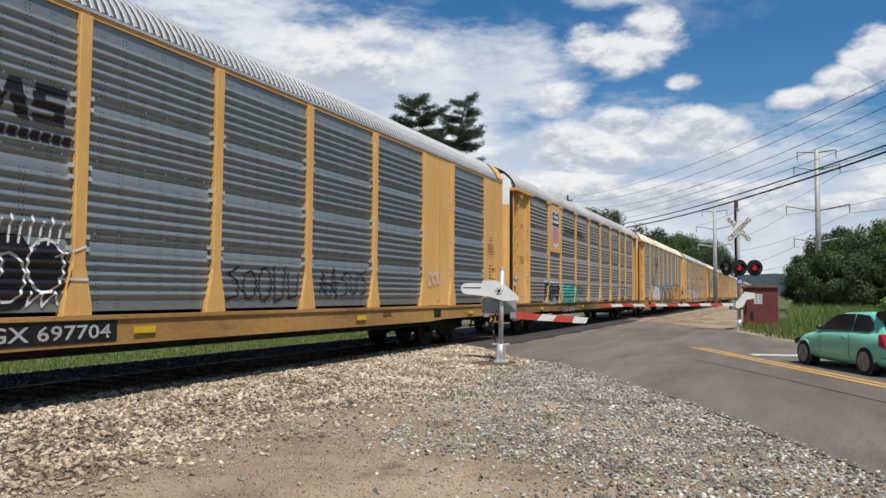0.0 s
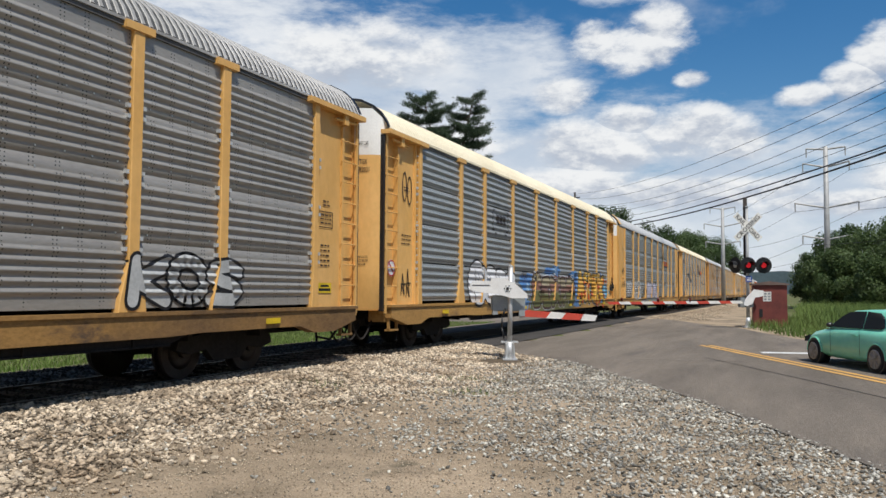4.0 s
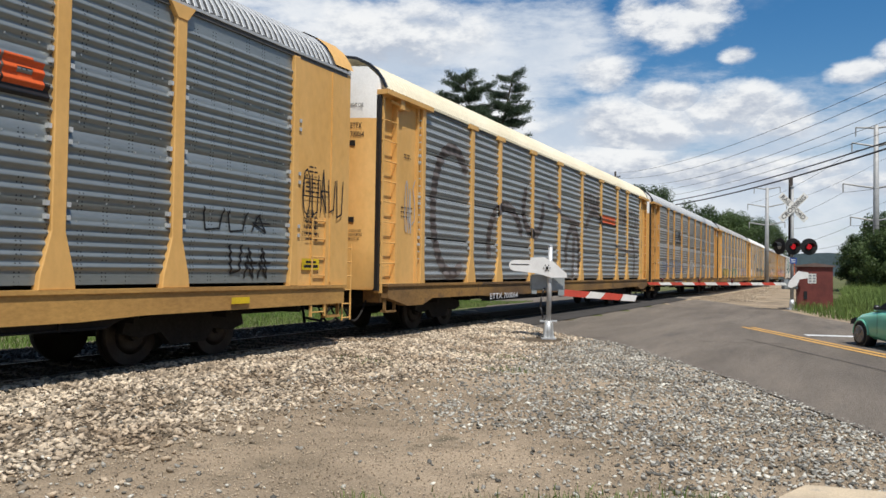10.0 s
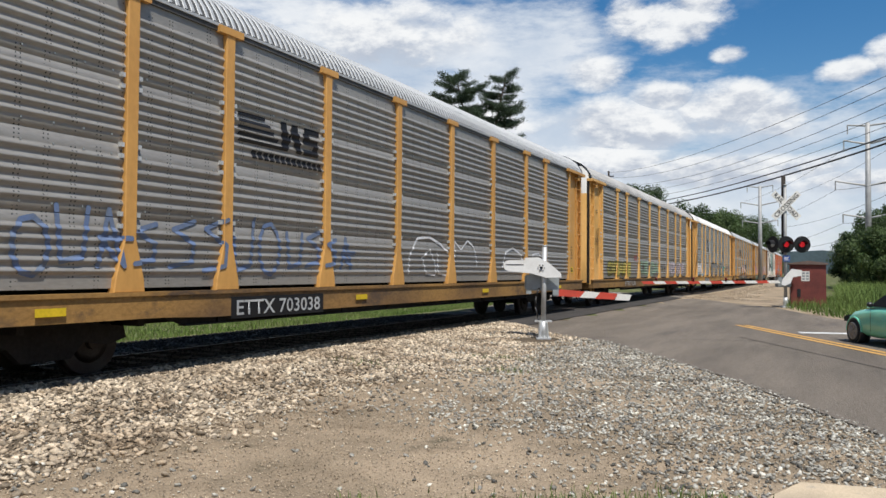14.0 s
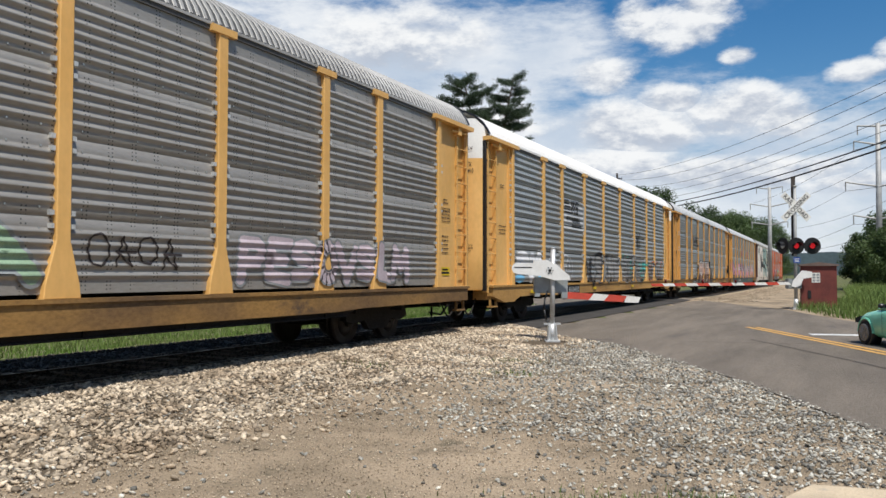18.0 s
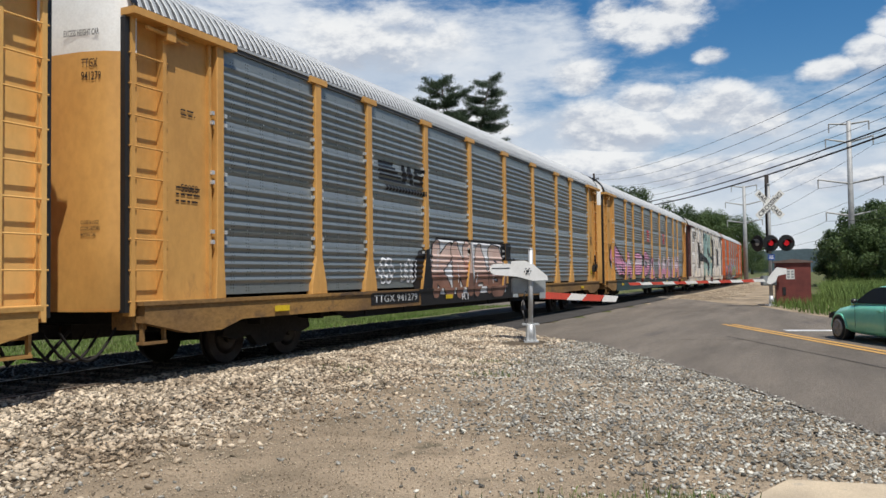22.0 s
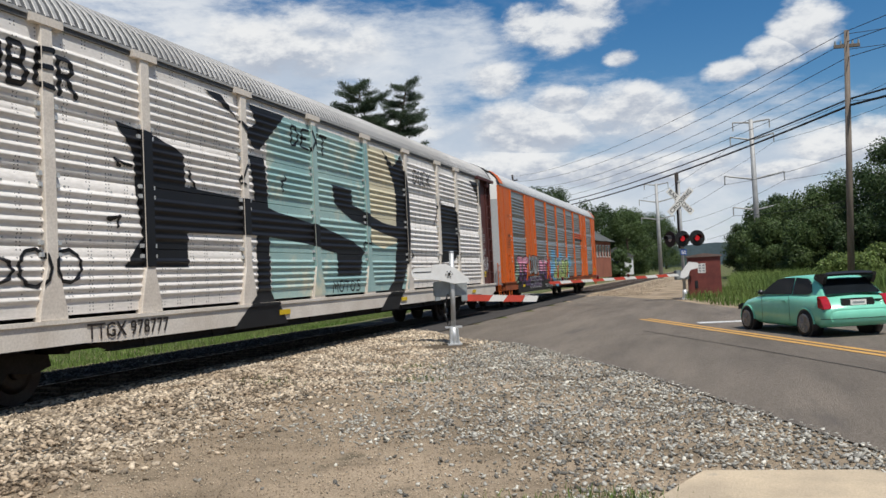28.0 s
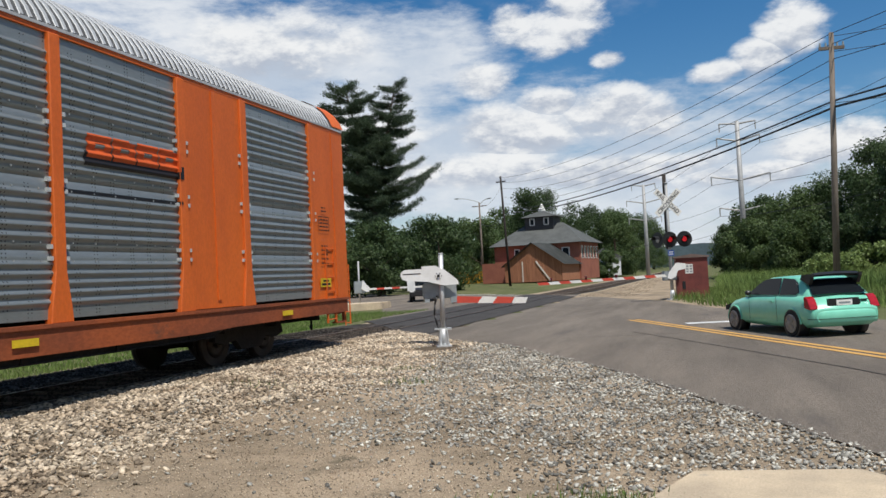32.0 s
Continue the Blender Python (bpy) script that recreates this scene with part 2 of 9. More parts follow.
RUST = (0.16, 0.075, 0.035)
M = dict(
    dirt=mat("dirt", (0.46, 0.36, 0.25), 0.95, 0, 0.26, 0.6, 60, 1.0, (0.24, 0.19, 0.13), 0.15, (1.3, 0.58, (0.15, 0.125, 0.085))),
    # soil under the ballast, darkened to paint shade into gaps between stones
    shaded_stony_dirt=mat("shaded_stony_dirt", (0.13, 0.10, 0.07), 0.95, 0, 0.26, 0.9, 50, 1.0, (0.13, 0.105, 0.075), 0.15),
    stone_tan=mat("ballast_stone", (0.57, 0.475, 0.355), 0.9, 0, 0.26, 1.1, 40, 0.5, (0.29, 0.22, 0.15), 0.2, island=0.62),
    stone_grey=mat("gravel_stone", (0.50, 0.48, 0.415), 0.9, 0, 0.24, 2.0, 40, 0.4, (0.25, 0.24, 0.215), 0.2, island=0.75),
    # near-black: oily grime and the train's shade together in one colour
    stone_oily_shade=mat("oily_shaded_ballast", (0.055, 0.047, 0.039), 0.9, 0, 0.2, 1.2, 40, 0.4, (0.026, 0.022, 0.019), 0.2, island=0.5),
    asphalt=mat("asphalt", (0.236, 0.200, 0.160), 0.9, 0, 0.34, 0.7, 110, 0.9, (0.150, 0.128, 0.104), 0.3, (0.8, 0.55, (0.125, 0.107, 0.090)), 0, (1, 0.16, 1), 0, -23.9),
    asphalt_new=mat("asphalt_new", (0.066, 0.060, 0.055), 0.9, 0, 0.14, 0.8, 90, 0.5, (0.046, 0.042, 0.038), 0.3),
    yellow_line=mat("yellow_line", (0.66, 0.37, 0.10), 0.8, 0, 0.15, 3, 50, 0.2, (0.52, 0.30, 0.10), 0.3, (6, 0.62, (0.16, 0.14, 0.11))),
    white_line=mat("white_line", (0.72, 0.72, 0.70), 0.8, 0, 0.12, 3, 50, 0.2, (0.55, 0.55, 0.52), 0.3, (5, 0.68, (0.16, 0.15, 0.14))),
    concrete=mat("concrete", (0.60, 0.485, 0.335), 0.9, 0, 0.12, 1.5, 60, 0.4, (0.45, 0.365, 0.26), 0.2, (2.5, 0.64, (0.36, 0.31, 0.25))),
    grass=mat("grass_ground", (0.095, 0.125, 0.042), 0.95, 0, 0.2, 0.4, 9, 0.6, (0.125, 0.125, 0.058), 0.1, (0.4, 0.52, (0.20, 0.17, 0.10))),
    blade=mat("grass_blade", (0.10, 0.17, 0.035), 0.7, 0, 0.15, 0.3, 6, 0, (0.15, 0.19, 0.06), 0.2, island=0.4),
    reed=mat("reed_blade", (0.19, 0.26, 0.07), 0.7, 0, 0.15, 0.25, 6, 0, (0.10, 0.165, 0.045), 0.2, island=0.4),
    rail=mat("rail_steel", (0.105, 0.068, 0.048), 0.6, 0.3, 0.15, 4, 60, 0.2, (0.07, 0.045, 0.032), 0.4),
    rail_top=mat("rail_head", (0.17, 0.14, 0.115), 0.6, 0.3, 0.1, 4, 60, 0.05),
    tie=mat("tie_wood", (0.11, 0.085, 0.065), 0.9, 0, 0.2, 2, 30, 0.6, (0.065, 0.05, 0.04), 0.2, obj_random=0.3),
    galv=mat("galvanised_steel", (0.258, 0.284, 0.286), 0.36, 0.42, 0.07, 0.6, 22, 0.04, (0.222, 0.246, 0.246), 0.5, (0.8, 0.70, (0.155, 0.17, 0.166)), 0.06, (1, 0.30, 1.2), holes=True),
    galv_dark=mat("weathered_steel", (0.345, 0.327, 0.298), 0.45, 0.3, 0.09, 0.6, 22, 0.06, (0.290, 0.273, 0.246), 0.5, (0.8, 0.68, (0.19, 0.172, 0.15)), 0.06, (1, 0.30, 1.2), holes=True),
    galv_pale=mat("pale_galvanised_steel", (0.385, 0.397, 0.387), 0.42, 0.3, 0.08, 0.6, 22, 0.05, (0.315, 0.327, 0.317), 0.5, (0.9, 0.68, (0.27, 0.275, 0.265)), 0.06, (1, 0.30, 1.2), holes="rows"),
    galv_white=mat("white_painted_steel", (0.84, 0.80, 0.75), 0.6, 0.0, 0.10, 0.8, 22, 0.05, (0.70, 0.655, 0.60), 0.4, (1.4, 0.66, (0.46, 0.39, 0.33)), 0.05, (1, 0.4, 1.5), holes=True),
    roof_galv=mat("galvanised_roof", (0.43, 0.44, 0.44), 0.6, 0.2, 0.10, 0.5, 18, 0.05, (0.46, 0.47, 0.475), 0.5),
    # shade of the groove floors and under the eave, as a dark colour
    roof_shade=mat("roof_groove_shade", (0.12, 0.12, 0.118), 0.7, 0.2, 0.2, 0.6, 18, 0.05, (0.075, 0.075, 0.073), 0.4),
    roof_grey=mat("grey_roof", (0.46, 0.45, 0.43), 0.6, 0.2, 0.12, 0.4, 18, 0.05, (0.34, 0.33, 0.31), 0.4),
    roof_cream=mat("cream_roof", (0.80, 0.72, 0.53), 0.6, 0.0, 0.10, 0.4, 18, 0.05, (0.70, 0.62, 0.44), 0.4),
    roof_white=mat("white_roof", (0.76, 0.75, 0.72), 0.6, 0.0, 0.08, 0.4, 18, 0.05, (0.72, 0.70, 0.66), 0.4),
    yellow=mat("yellow_car_paint", (0.75, 0.445, 0.155), 0.5, 0, 0.06, 0.6, 9, 0.02, (0.67, 0.375, 0.11), 0.4, (1.1, 0.66, (0.47, 0.25, 0.085)), 0.05, (1, 1, 0.6)),
    yellow_deep=mat("deep_yellow_car_paint", (0.64, 0.345, 0.10), 0.5, 0, 0.08, 0.6, 9, 0.02, (0.55, 0.285, 0.08), 0.4, (1.0, 0.62, (0.36, 0.185, 0.07)), 0.05, (1, 1, 0.6)),
    orange=mat("orange_car_paint", (0.66, 0.135, 0.018), 0.5, 0, 0.10, 0.8, 25, 0.05, (0.55, 0.11, 0.018), 0.4, (1.6, 0.72, (0.36, 0.09, 0.03)), 0.04, (1, 1, 0.5)),
    sill_dirty=mat("grimy_sill_paint", (0.34, 0.19, 0.06), 0.7, 0, 0.2, 0.7, 25, 0.1, (0.15, 0.09, 0.045), 0.3, (1.2, 0.55, (0.09, 0.06, 0.04)), 0.06, (1, 0.5, 1)),
    sill_worn=mat("worn_yellow_sill", (0.50, 0.285, 0.085), 0.6, 0, 0.16, 0.6, 25, 0.08, (0.33, 0.18, 0.06), 0.35, (1.0, 0.58, (0.17, 0.10, 0.05)), 0.05, (1, 0.4, 1)),
    sill_orange=mat("grimy_orange_sill", (0.38, 0.095, 0.03), 0.7, 0, 0.2, 0.7, 25, 0.1, (0.2, 0.06, 0.03), 0.3, (1.2, 0.58, (0.09, 0.05, 0.035)), 0.06, (1, 0.5, 1)),
    maroon=mat("maroon_paint", (0.11, 0.035, 0.03), 0.6, 0, 0.15, 0.8, 25, 0.05, (0.075, 0.028, 0.025), 0.35),
    white=mat("white_paint", (0.80, 0.79, 0.75), 0.55, 0, 0.06, 1.0, 30, 0.03, (0.70, 0.68, 0.63), 0.4),
    cream_post=mat("faded_cream_post", (0.74, 0.68, 0.60), 0.6, 0, 0.12, 1.0, 30, 0.05, (0.62, 0.55, 0.47), 0.3),
    black=mat("black_paint", (0.018, 0.018, 0.02), 0.6, 0, 0.1, 2, 30, 0.03, None, 0.3),
    under=mat("underframe_grime", (0.03, 0.027, 0.025), 0.85, 0.1, 0.2, 1, 20, 0.2, (0.018, 0.016, 0.015), 0.2),
    wheel=mat("wheel_steel", (0.06, 0.05, 0.043), 0.6, 0.5, 0.15, 3, 30, 0.1, (0.04, 0.03, 0.026), 0.4),
    clip=mat("zinc_clip", (0.62, 0.63, 0.62), 0.5, 0.3, 0.1, 5, 40, 0.0),
    rivet=mat("zinc_rivet", (0.42, 0.44, 0.44), 0.4, 0.4, 0.1, 5, 40, 0.0),
    silver=mat("silver_paint", (0.62, 0.63, 0.63), 0.45, 0.35, 0.08, 3, 40, 0.05, (0.5, 0.51, 0.51)),
    mech_white=mat("white_enamel", (0.80, 0.80, 0.78), 0.45, 0, 0.06, 2, 40, 0.03, (0.68, 0.67, 0.64), 0.4, (4, 0.72, (0.4, 0.36, 0.3))),
    mech_grey=mat("grey_cast_case", (0.33, 0.36, 0.37), 0.5, 0.2, 0.08, 3, 40, 0.05),
    red=mat("red_reflective", (0.62, 0.075, 0.045), 0.5, 0, 0.1, 3, 40, 0.02, (0.5, 0.07, 0.045), 0.4, (5, 0.7, (0.45, 0.2, 0.15))),
    cabin_red=mat("oxide_red_paint", (0.20, 0.055, 0.045), 0.6, 0, 0.15, 1.5, 30, 0.08, (0.14, 0.042, 0.036), 0.3, (2.2, 0.66, (0.10, 0.05, 0.04))),
    cabin_roof=mat("brown_roof_paint", (0.20, 0.14, 0.12), 0.7, 0, 0.15, 2, 30, 0.08),
    lens=glow("red_lamp_lens", (0.75, 0.02, 0.03), 0.42),
    lens_dim=mat("dark_red_lens", (0.10, 0.01, 0.01), 0.2, 0, 0.05, 4, 40, 0.0),
    wood_pole=mat("weathered_pole", (0.24, 0.20, 0.165), 0.85, 0, 0.18, 2, 30, 0.4, (0.16, 0.13, 0.105), 0.2, None, 0.05, (4, 4, 0.4)),
    pole_grey=mat("grey_steel_pole", (0.42, 0.42, 0.41), 0.6, 0.2, 0.1, 2, 30, 0.1),
    pole_dark=mat("creosote_pole", (0.05, 0.042, 0.037), 0.85, 0, 0.18, 2, 30, 0.3, None, 0.2),
    wire=mat("wire_black", (0.02, 0.02, 0.022), 0.6, 0, 0.05, 2, 30, 0.0),
    barn_wood=mat("barn_board", (0.40, 0.18, 0.10), 0.85, 0, 0.18, 1.2, 25, 0.3, (0.30, 0.13, 0.075), 0.2, None, 0.14, (5, 5, 0.5)),
    barn_brick=mat("barn_brick", (0.34, 0.13, 0.085), 0.85, 0, 0.15, 0.6, 25, 0.3, (0.27, 0.10, 0.07), 0.2),
    shingle=mat("grey_shingle", (0.115, 0.12, 0.115), 0.9, 0, 0.15, 0.7, 14, 0.3, (0.085, 0.09, 0.085), 0.2),
    cupola_dark=mat("dark_cupola", (0.06, 0.058, 0.06), 0.8, 0, 0.12, 2, 30, 0.1),
    glass=glass("dark_window_glass"),
    bark=mat("bark", (0.11, 0.085, 0.065), 0.95, 0, 0.2, 2, 12, 0.7, (0.065, 0.05, 0.04), 0.1),
    leaf_pine=leaf_mat("pine_needles", (0.085, 0.122, 0.070), (0.056, 0.086, 0.050)),
    leaf_dark=leaf_mat("dark_leaves", (0.080, 0.122, 0.046), (0.053, 0.090, 0.033)),
    leaf_mid=leaf_mat("green_leaves", (0.112, 0.162, 0.057), (0.078, 0.122, 0.041)),
    leaf_light=leaf_mat("light_leaves", (0.23, 0.30, 0.095), (0.16, 0.225, 0.065)),
    hill=mat("distant_hill", (0.10, 0.14, 0.16), 1, 0, 0.1, 0.02, 0.2, 0),
    mint=mat("mint_car_paint", (0.225, 0.63, 0.455), 0.24, 0.0, 0.02, 1.5, 30, 0.0, (0.18, 0.56, 0.40), 0.6),
    tyre=mat("tyre_rubber", (0.022, 0.022, 0.023), 0.8, 0, 0.1, 4, 60, 0.1),
    alloy=mat("silver_alloy", (0.36, 0.345, 0.32), 0.4, 0.6, 0.08, 4, 60, 0.0),
    trim_black=mat("black_trim", (0.02, 0.02, 0.021), 0.4, 0, 0.05, 4, 60, 0.0),
    tail_red=mat("tail_lamp_red", (0.42, 0.015, 0.02), 0.15, 0, 0.05, 6, 60, 0.0, (0.3, 0.01, 0.015), 0.6),
    yellow_bin=mat("yellow_bin_paint", (0.70, 0.36, 0.03), 0.5, 0, 0.1, 1, 30, 0.05),
    suv_black=mat("dark_suv_paint", (0.03, 0.03, 0.033), 0.3, 0, 0.05, 1, 30, 0.0, None, 0.6),
    house_white=mat("white_siding", (0.75, 0.76, 0.76), 0.7, 0, 0.06, 1, 20, 0.1),
)


# ---------------------------------------------------------------- mesh tools
def box(bm, x0, x1, y0, y1, z0, z1):
    v = [bm.verts.new((x, y, z)) for x in (x0, x1) for y in (y0, y1) for z in (z0, z1)]
    for q in ((0, 1, 3, 2), (4, 6, 7, 5), (0, 4, 5, 1), (2, 3, 7, 6), (0, 2, 6, 4), (1, 5, 7, 3)):
        bm.faces.new([v[i] for i in q])
    return v


def tube(bm, p0, p1, r0, r1=None, seg=8, caps=True):
    p0, p1 = Vector(p0), Vector(p1)
    r1 = r0 if r1 is None else r1
    q = (p1 - p0).to_track_quat("Z", "Y")
    a = [bm.verts.new(p0 + q @ Vector((r0 * math.cos(2 * math.pi * i / seg), r0 * math.sin(2 * math.pi * i / seg), 0))) for i in range(seg)]
    b = [bm.verts.new(p1 + q @ Vector((r1 * math.cos(2 * math.pi * i / seg), r1 * math.sin(2 * math.pi * i / seg), 0))) for i in range(seg)]
    for i in range(seg):
        f = bm.faces.new((a[i], a[(i + 1) % seg], b[(i + 1) % seg], b[i]))
        f.smooth = seg > 6
    if caps:
        bm.faces.new(a[::-1])
        bm.faces.new(b)


def prism(bm, pts, axis, a, b):
    """A polygon in two axes, drawn out along the third from a to b."""
    def put(p, w):
        return {"x": (w, p[0], p[1]), "y": (p[0], w, p[1]), "z": (p[0], p[1], w)}[axis]
    lo = [bm.verts.new(put(p, a)) for p in pts]
    hi = [bm.verts.new(put(p, b)) for p in pts]
    n = len(pts)
    for i in range(n):
        bm.faces.new((lo[i], lo[(i + 1) % n], hi[(i + 1) % n], hi[i]))
    bm.faces.new(lo[::-1])
    bm.faces.new(hi)


def sheet(bm, rows, smooth=False):
    """Quads between rows of points."""
    vs = [[bm.verts.new(p) for p in r] for r in rows]
    for r0, r1 in zip(vs, vs[1:]):
        for i in range(len(r0) - 1):
            f = bm.faces.new((r0[i], r0[i + 1], r1[i + 1], r1[i]))
            f.smooth = smooth


def mesh_of(bm, name, material, fix=True):
    if fix:
        bmesh.ops.recalc_face_normals(bm, faces=bm.faces)
    me = bpy.data.meshes.new(name)
    bm.to_mesh(me)
    bm.free()
    for m in material if isinstance(material, (list, tuple)) else [material]:
        me.materials.append(m)
    return me


def part(name, bm, material, parent=None, label="", fix=True):
    """One bmesh (or a mesh made before) as one object under its thing."""
    me = bm if isinstance(bm, bpy.types.Mesh) else mesh_of(bm, name, material, fix)
    ob = new(name, me)
    if parent is not None:
        ob.parent = parent
    if label:
        ob["label"] = label
    return ob


def thing(name, m, label, category, group="", kind=""):
    ob = new(name)
    ob.matrix_basis = m
    ob.empty_display_size = 0.3
    return tagged(ob, label, category, group, kind)


def setting(name, bm, material, label="", category="", kind="structure", fix=True):
    ob = part(name, bm, material, None, "", fix)
    return tagged(ob, label, category, "", kind)


def soup(name, verts, faces, material, smooth=False):
    """A mesh of many small pieces from arrays; faces all of one size."""
    me = bpy.data.meshes.new(name)
    verts, faces = np.asarray(verts, np.float32), np.asarray(faces, np.int32)
    k = faces.shape[1]
    me.vertices.add(len(verts))
    me.vertices.foreach_set("co", verts.ravel())
    me.loops.add(faces.size)
    me.loops.foreach_set("vertex_index", faces.ravel())
    me.polygons.add(len(faces))
    me.polygons.foreach_set("loop_start", np.arange(0, faces.size, k, dtype=np.int32))
    me.polygons.foreach_set("loop_total", np.full(len(faces), k, np.int32))
    me.update(calc_edges=True)
    me.validate()
    me.materials.append(material)
    return me


def ground_z(x, y):
    """Gentle swell of the ground: level by the road, up to the ballast, verge beyond the track."""
    x, y = np.asarray(x, float), np.asarray(y, float)
    bed = 0.10 * np.clip((3.6 - np.abs(x + 9.93)) / 1.2, 0, 1) * (1 - 0.8 * np.clip((y - 54) / 6, 0, 1))
    far = 0.006 * np.clip(y - 50, 0, 100) * np.clip((np.abs(x + 9.93) - 5.5) / 8, 0, 1)
    verge = -0.12 * np.clip((-13.2 - x) / 2.0, 0, 1) * np.clip((60 - y) / 20, 0, 1)
    knoll = 0.13 * np.exp(-((x + 0.6) ** 2 / 6 + (y - 38) ** 2 / 14))
    return bed + far + verge + knoll


# ---------------------------------------------------------------- ground, road, track
RZ = 0.14          # top of rail
TX = -9.93         # centre line of the track
ROAD_L = [(24, -39.5), (15, -21), (6, -2.6), (1.25, 7.11), (0.19, 9.28), (-1.37, 12.5), (-4.4, 17.48), (-8.34, 21.2), (-10.8, 25), (-14.2, 33), (-18.8, 44), (-26, 56), (-45, 70), (-90, 92)]
ROAD_R = [(34, -40), (24, -19), (15.8, 0.3), (9.2, 13.0), (7.6, 15.5), (6.3, 17.8), (4.6, 21.2), (3.0, 24.2), (1.66, 26.84), (-1.2, 34.5), (-5.2, 45.5), (-13.5, 60), (-36, 80), (-86, 104)]


def left_edge(y):
    pts = sorted(ROAD_L, key=lambda p: p[1])
    return np.interp(y, [p[1] for p in pts], [p[0] for p in pts])


def build_ground():
    xs = np.r_[np.linspace(-1500, -120, 6), np.linspace(-100, -20, 14), np.arange(-17, 8, 0.6), np.linspace(10, 60, 12), np.linspace(100, 1500, 6)]
    ys = np.r_[np.linspace(-1500, -60, 5), np.linspace(-40, 0, 8), np.arange(1, 60, 1.2), np.linspace(64, 160, 16), np.linspace(220, 3000, 8)]
    gx, gy = np.meshgrid(xs, ys)
    z = ground_z(gx, gy) - 0.006
    v = np.stack([gx, gy, z], -1).reshape(-1, 3)
    n = len(xs)
    f = [(j * n + i, j * n + i + 1, (j + 1) * n + i + 1, (j + 1) * n + i) for j in range(len(ys) - 1) for i in range(n - 1)]
    me = soup("ground", v, f, M["grass"])
    me.materials.append(M["dirt"])
    me.materials.append(M["stone_oily_shade"])
    me.materials.append(M["shaded_stony_dirt"])
    idx = np.zeros(len(f), np.int32)
    cx = v[:, 0][np.array(f)].mean(1)
    cy = v[:, 1][np.array(f)].mean(1)
    idx[(cx > -12.2) & (cx < left_edge(cy) + 3) & (cy > -60) & (cy < 200)] = 1
    idx[(cx > -13.4) & (cx < -0.9) & (cy > 40) & (cy < 500)] = 1
    edge = np.interp(cy, [p[1] for p in ROAD_R], [p[0] for p in ROAD_R])
    idx[(cx > edge - 1.5) & (cx < 1.6) & (cy > 25) & (cy < 49)] = 1
    idx[(idx == 1) & (cy > 2) & (cy < 24) & (cx < -5.9 - 0.4 * np.sin(cy))] = 3
    # oily track bed, run out over the verge as the train's painted shadow
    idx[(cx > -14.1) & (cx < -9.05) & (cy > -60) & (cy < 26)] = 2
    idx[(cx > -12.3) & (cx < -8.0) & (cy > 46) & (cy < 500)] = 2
    me.polygons.foreach_set("material_index", idx)
    tagged(new("ground", me), "dry dirt, gravel and grassy verge beside the railway", "ground", kind="structure")

    bm = bmesh.new()
    rows = []
    for a, b in zip(ROAD_L, ROAD_R):
        row = []
        for k in np.linspace(0, 1, 9):
            x, y = a[0] + (b[0] - a[0]) * k, a[1] + (b[1] - a[1]) * k
            row.append((x, y, float(ground_z(x, y)) + 0.012))
        rows.append(row)
    fine = []
    for r0, r1 in zip(rows, rows[1:]):
        for k in np.linspace(0, 1, 7)[:-1]:
            q = [tuple(p + (w - p) * k for p, w in zip(a, b)) for a, b in zip(r0, r1)]
            fine.append([(x, y, float(ground_z(x, y)) + 0.012) for x, y, _ in q])
    fine.append(rows[-1])
    sheet(bm, fine, True)
    setting("road", bm, M["asphalt"], "worn grey asphalt road over the level crossing", "road")

    bm = bmesh.new()      # newer, darker asphalt between and beside the rails
    rows = []
    for k in np.linspace(0, 1, 12):
        row = []
        for x in np.linspace(-12.9, -7.4, 9):
            y0, y1 = 21.0 + (-8.3 - x) * 1.55, 50.0 + (-9 - x) * 2.0
            y = y0 + (y1 - y0) * k
            row.append((x, y, float(ground_z(x, y)) + 0.020))
        rows.append(row)
    sheet(bm, rows, True)
    setting("crossing_asphalt", bm, M["asphalt_new"], "dark newer asphalt laid between the rails", "road")

    def stripe(name, pts, w, m, label):
        bm = bmesh.new()
        rows = []
        for (x0, y0), (x1, y1) in zip(pts, pts[1:]):
            d = Vector((x1 - x0, y1 - y0)).normalized()
            nx, ny = -d.y * w / 2, d.x * w / 2
            for k in np.linspace(0, 1, 6):
                x, y = x0 + (x1 - x0) * k, y0 + (y1 - y0) * k
                rows.append([(x + nx, y + ny, float(ground_z(x, y)) + 0.019), (x - nx, y - ny, float(ground_z(x, y)) + 0.019)])
        sheet(bm, rows)
        setting(name, bm, m, label, "road marking")

    d = Vector((0.405, -0.914))
    p = Vector((-2.27, 25.1))
    q = Vector((0.914, 0.405))
    stripe("yellow_line_1", [tuple(p + q * 0.13), tuple(p + q * 0.13 + d * 60)], 0.15, M["yellow_line"], "faded double yellow centre line, half")
    stripe("yellow_line_2", [tuple(p - q * 0.13), tuple(p - q * 0.13 + d * 60)], 0.15, M["yellow_line"], "faded double yellow centre line, half")
    stripe("stop_line", [(-0.62, 22.75), (3.3, 23.7)], 0.5, M["white_line"], "white painted stop line before the crossing")
    stripe("edge_line", [(-13.0, 57.5), (-17, 63.5), (-30, 74)], 0.14, M["white_line"], "white road edge line beyond the track")

    stripe("tar_seam_1", [(-5.0, 17.32), (-4.5, 17.50), (-4.1, 17.54)], 0.035, M["asphalt_new"], "dark sealed crack in the asphalt")
    stripe("tar_seam_2", [(3.2, 9.4), (1.9, 12.6), (0.2, 16.2), (-1.9, 20.4)], 0.03, M["asphalt_new"], "long dark sealed crack along the road")
    stripe("tar_seam_3", [(-3.4, 18.9), (-1.0, 19.5), (1.6, 20.4)], 0.03, M["asphalt_new"], "dark sealed crack across the road")
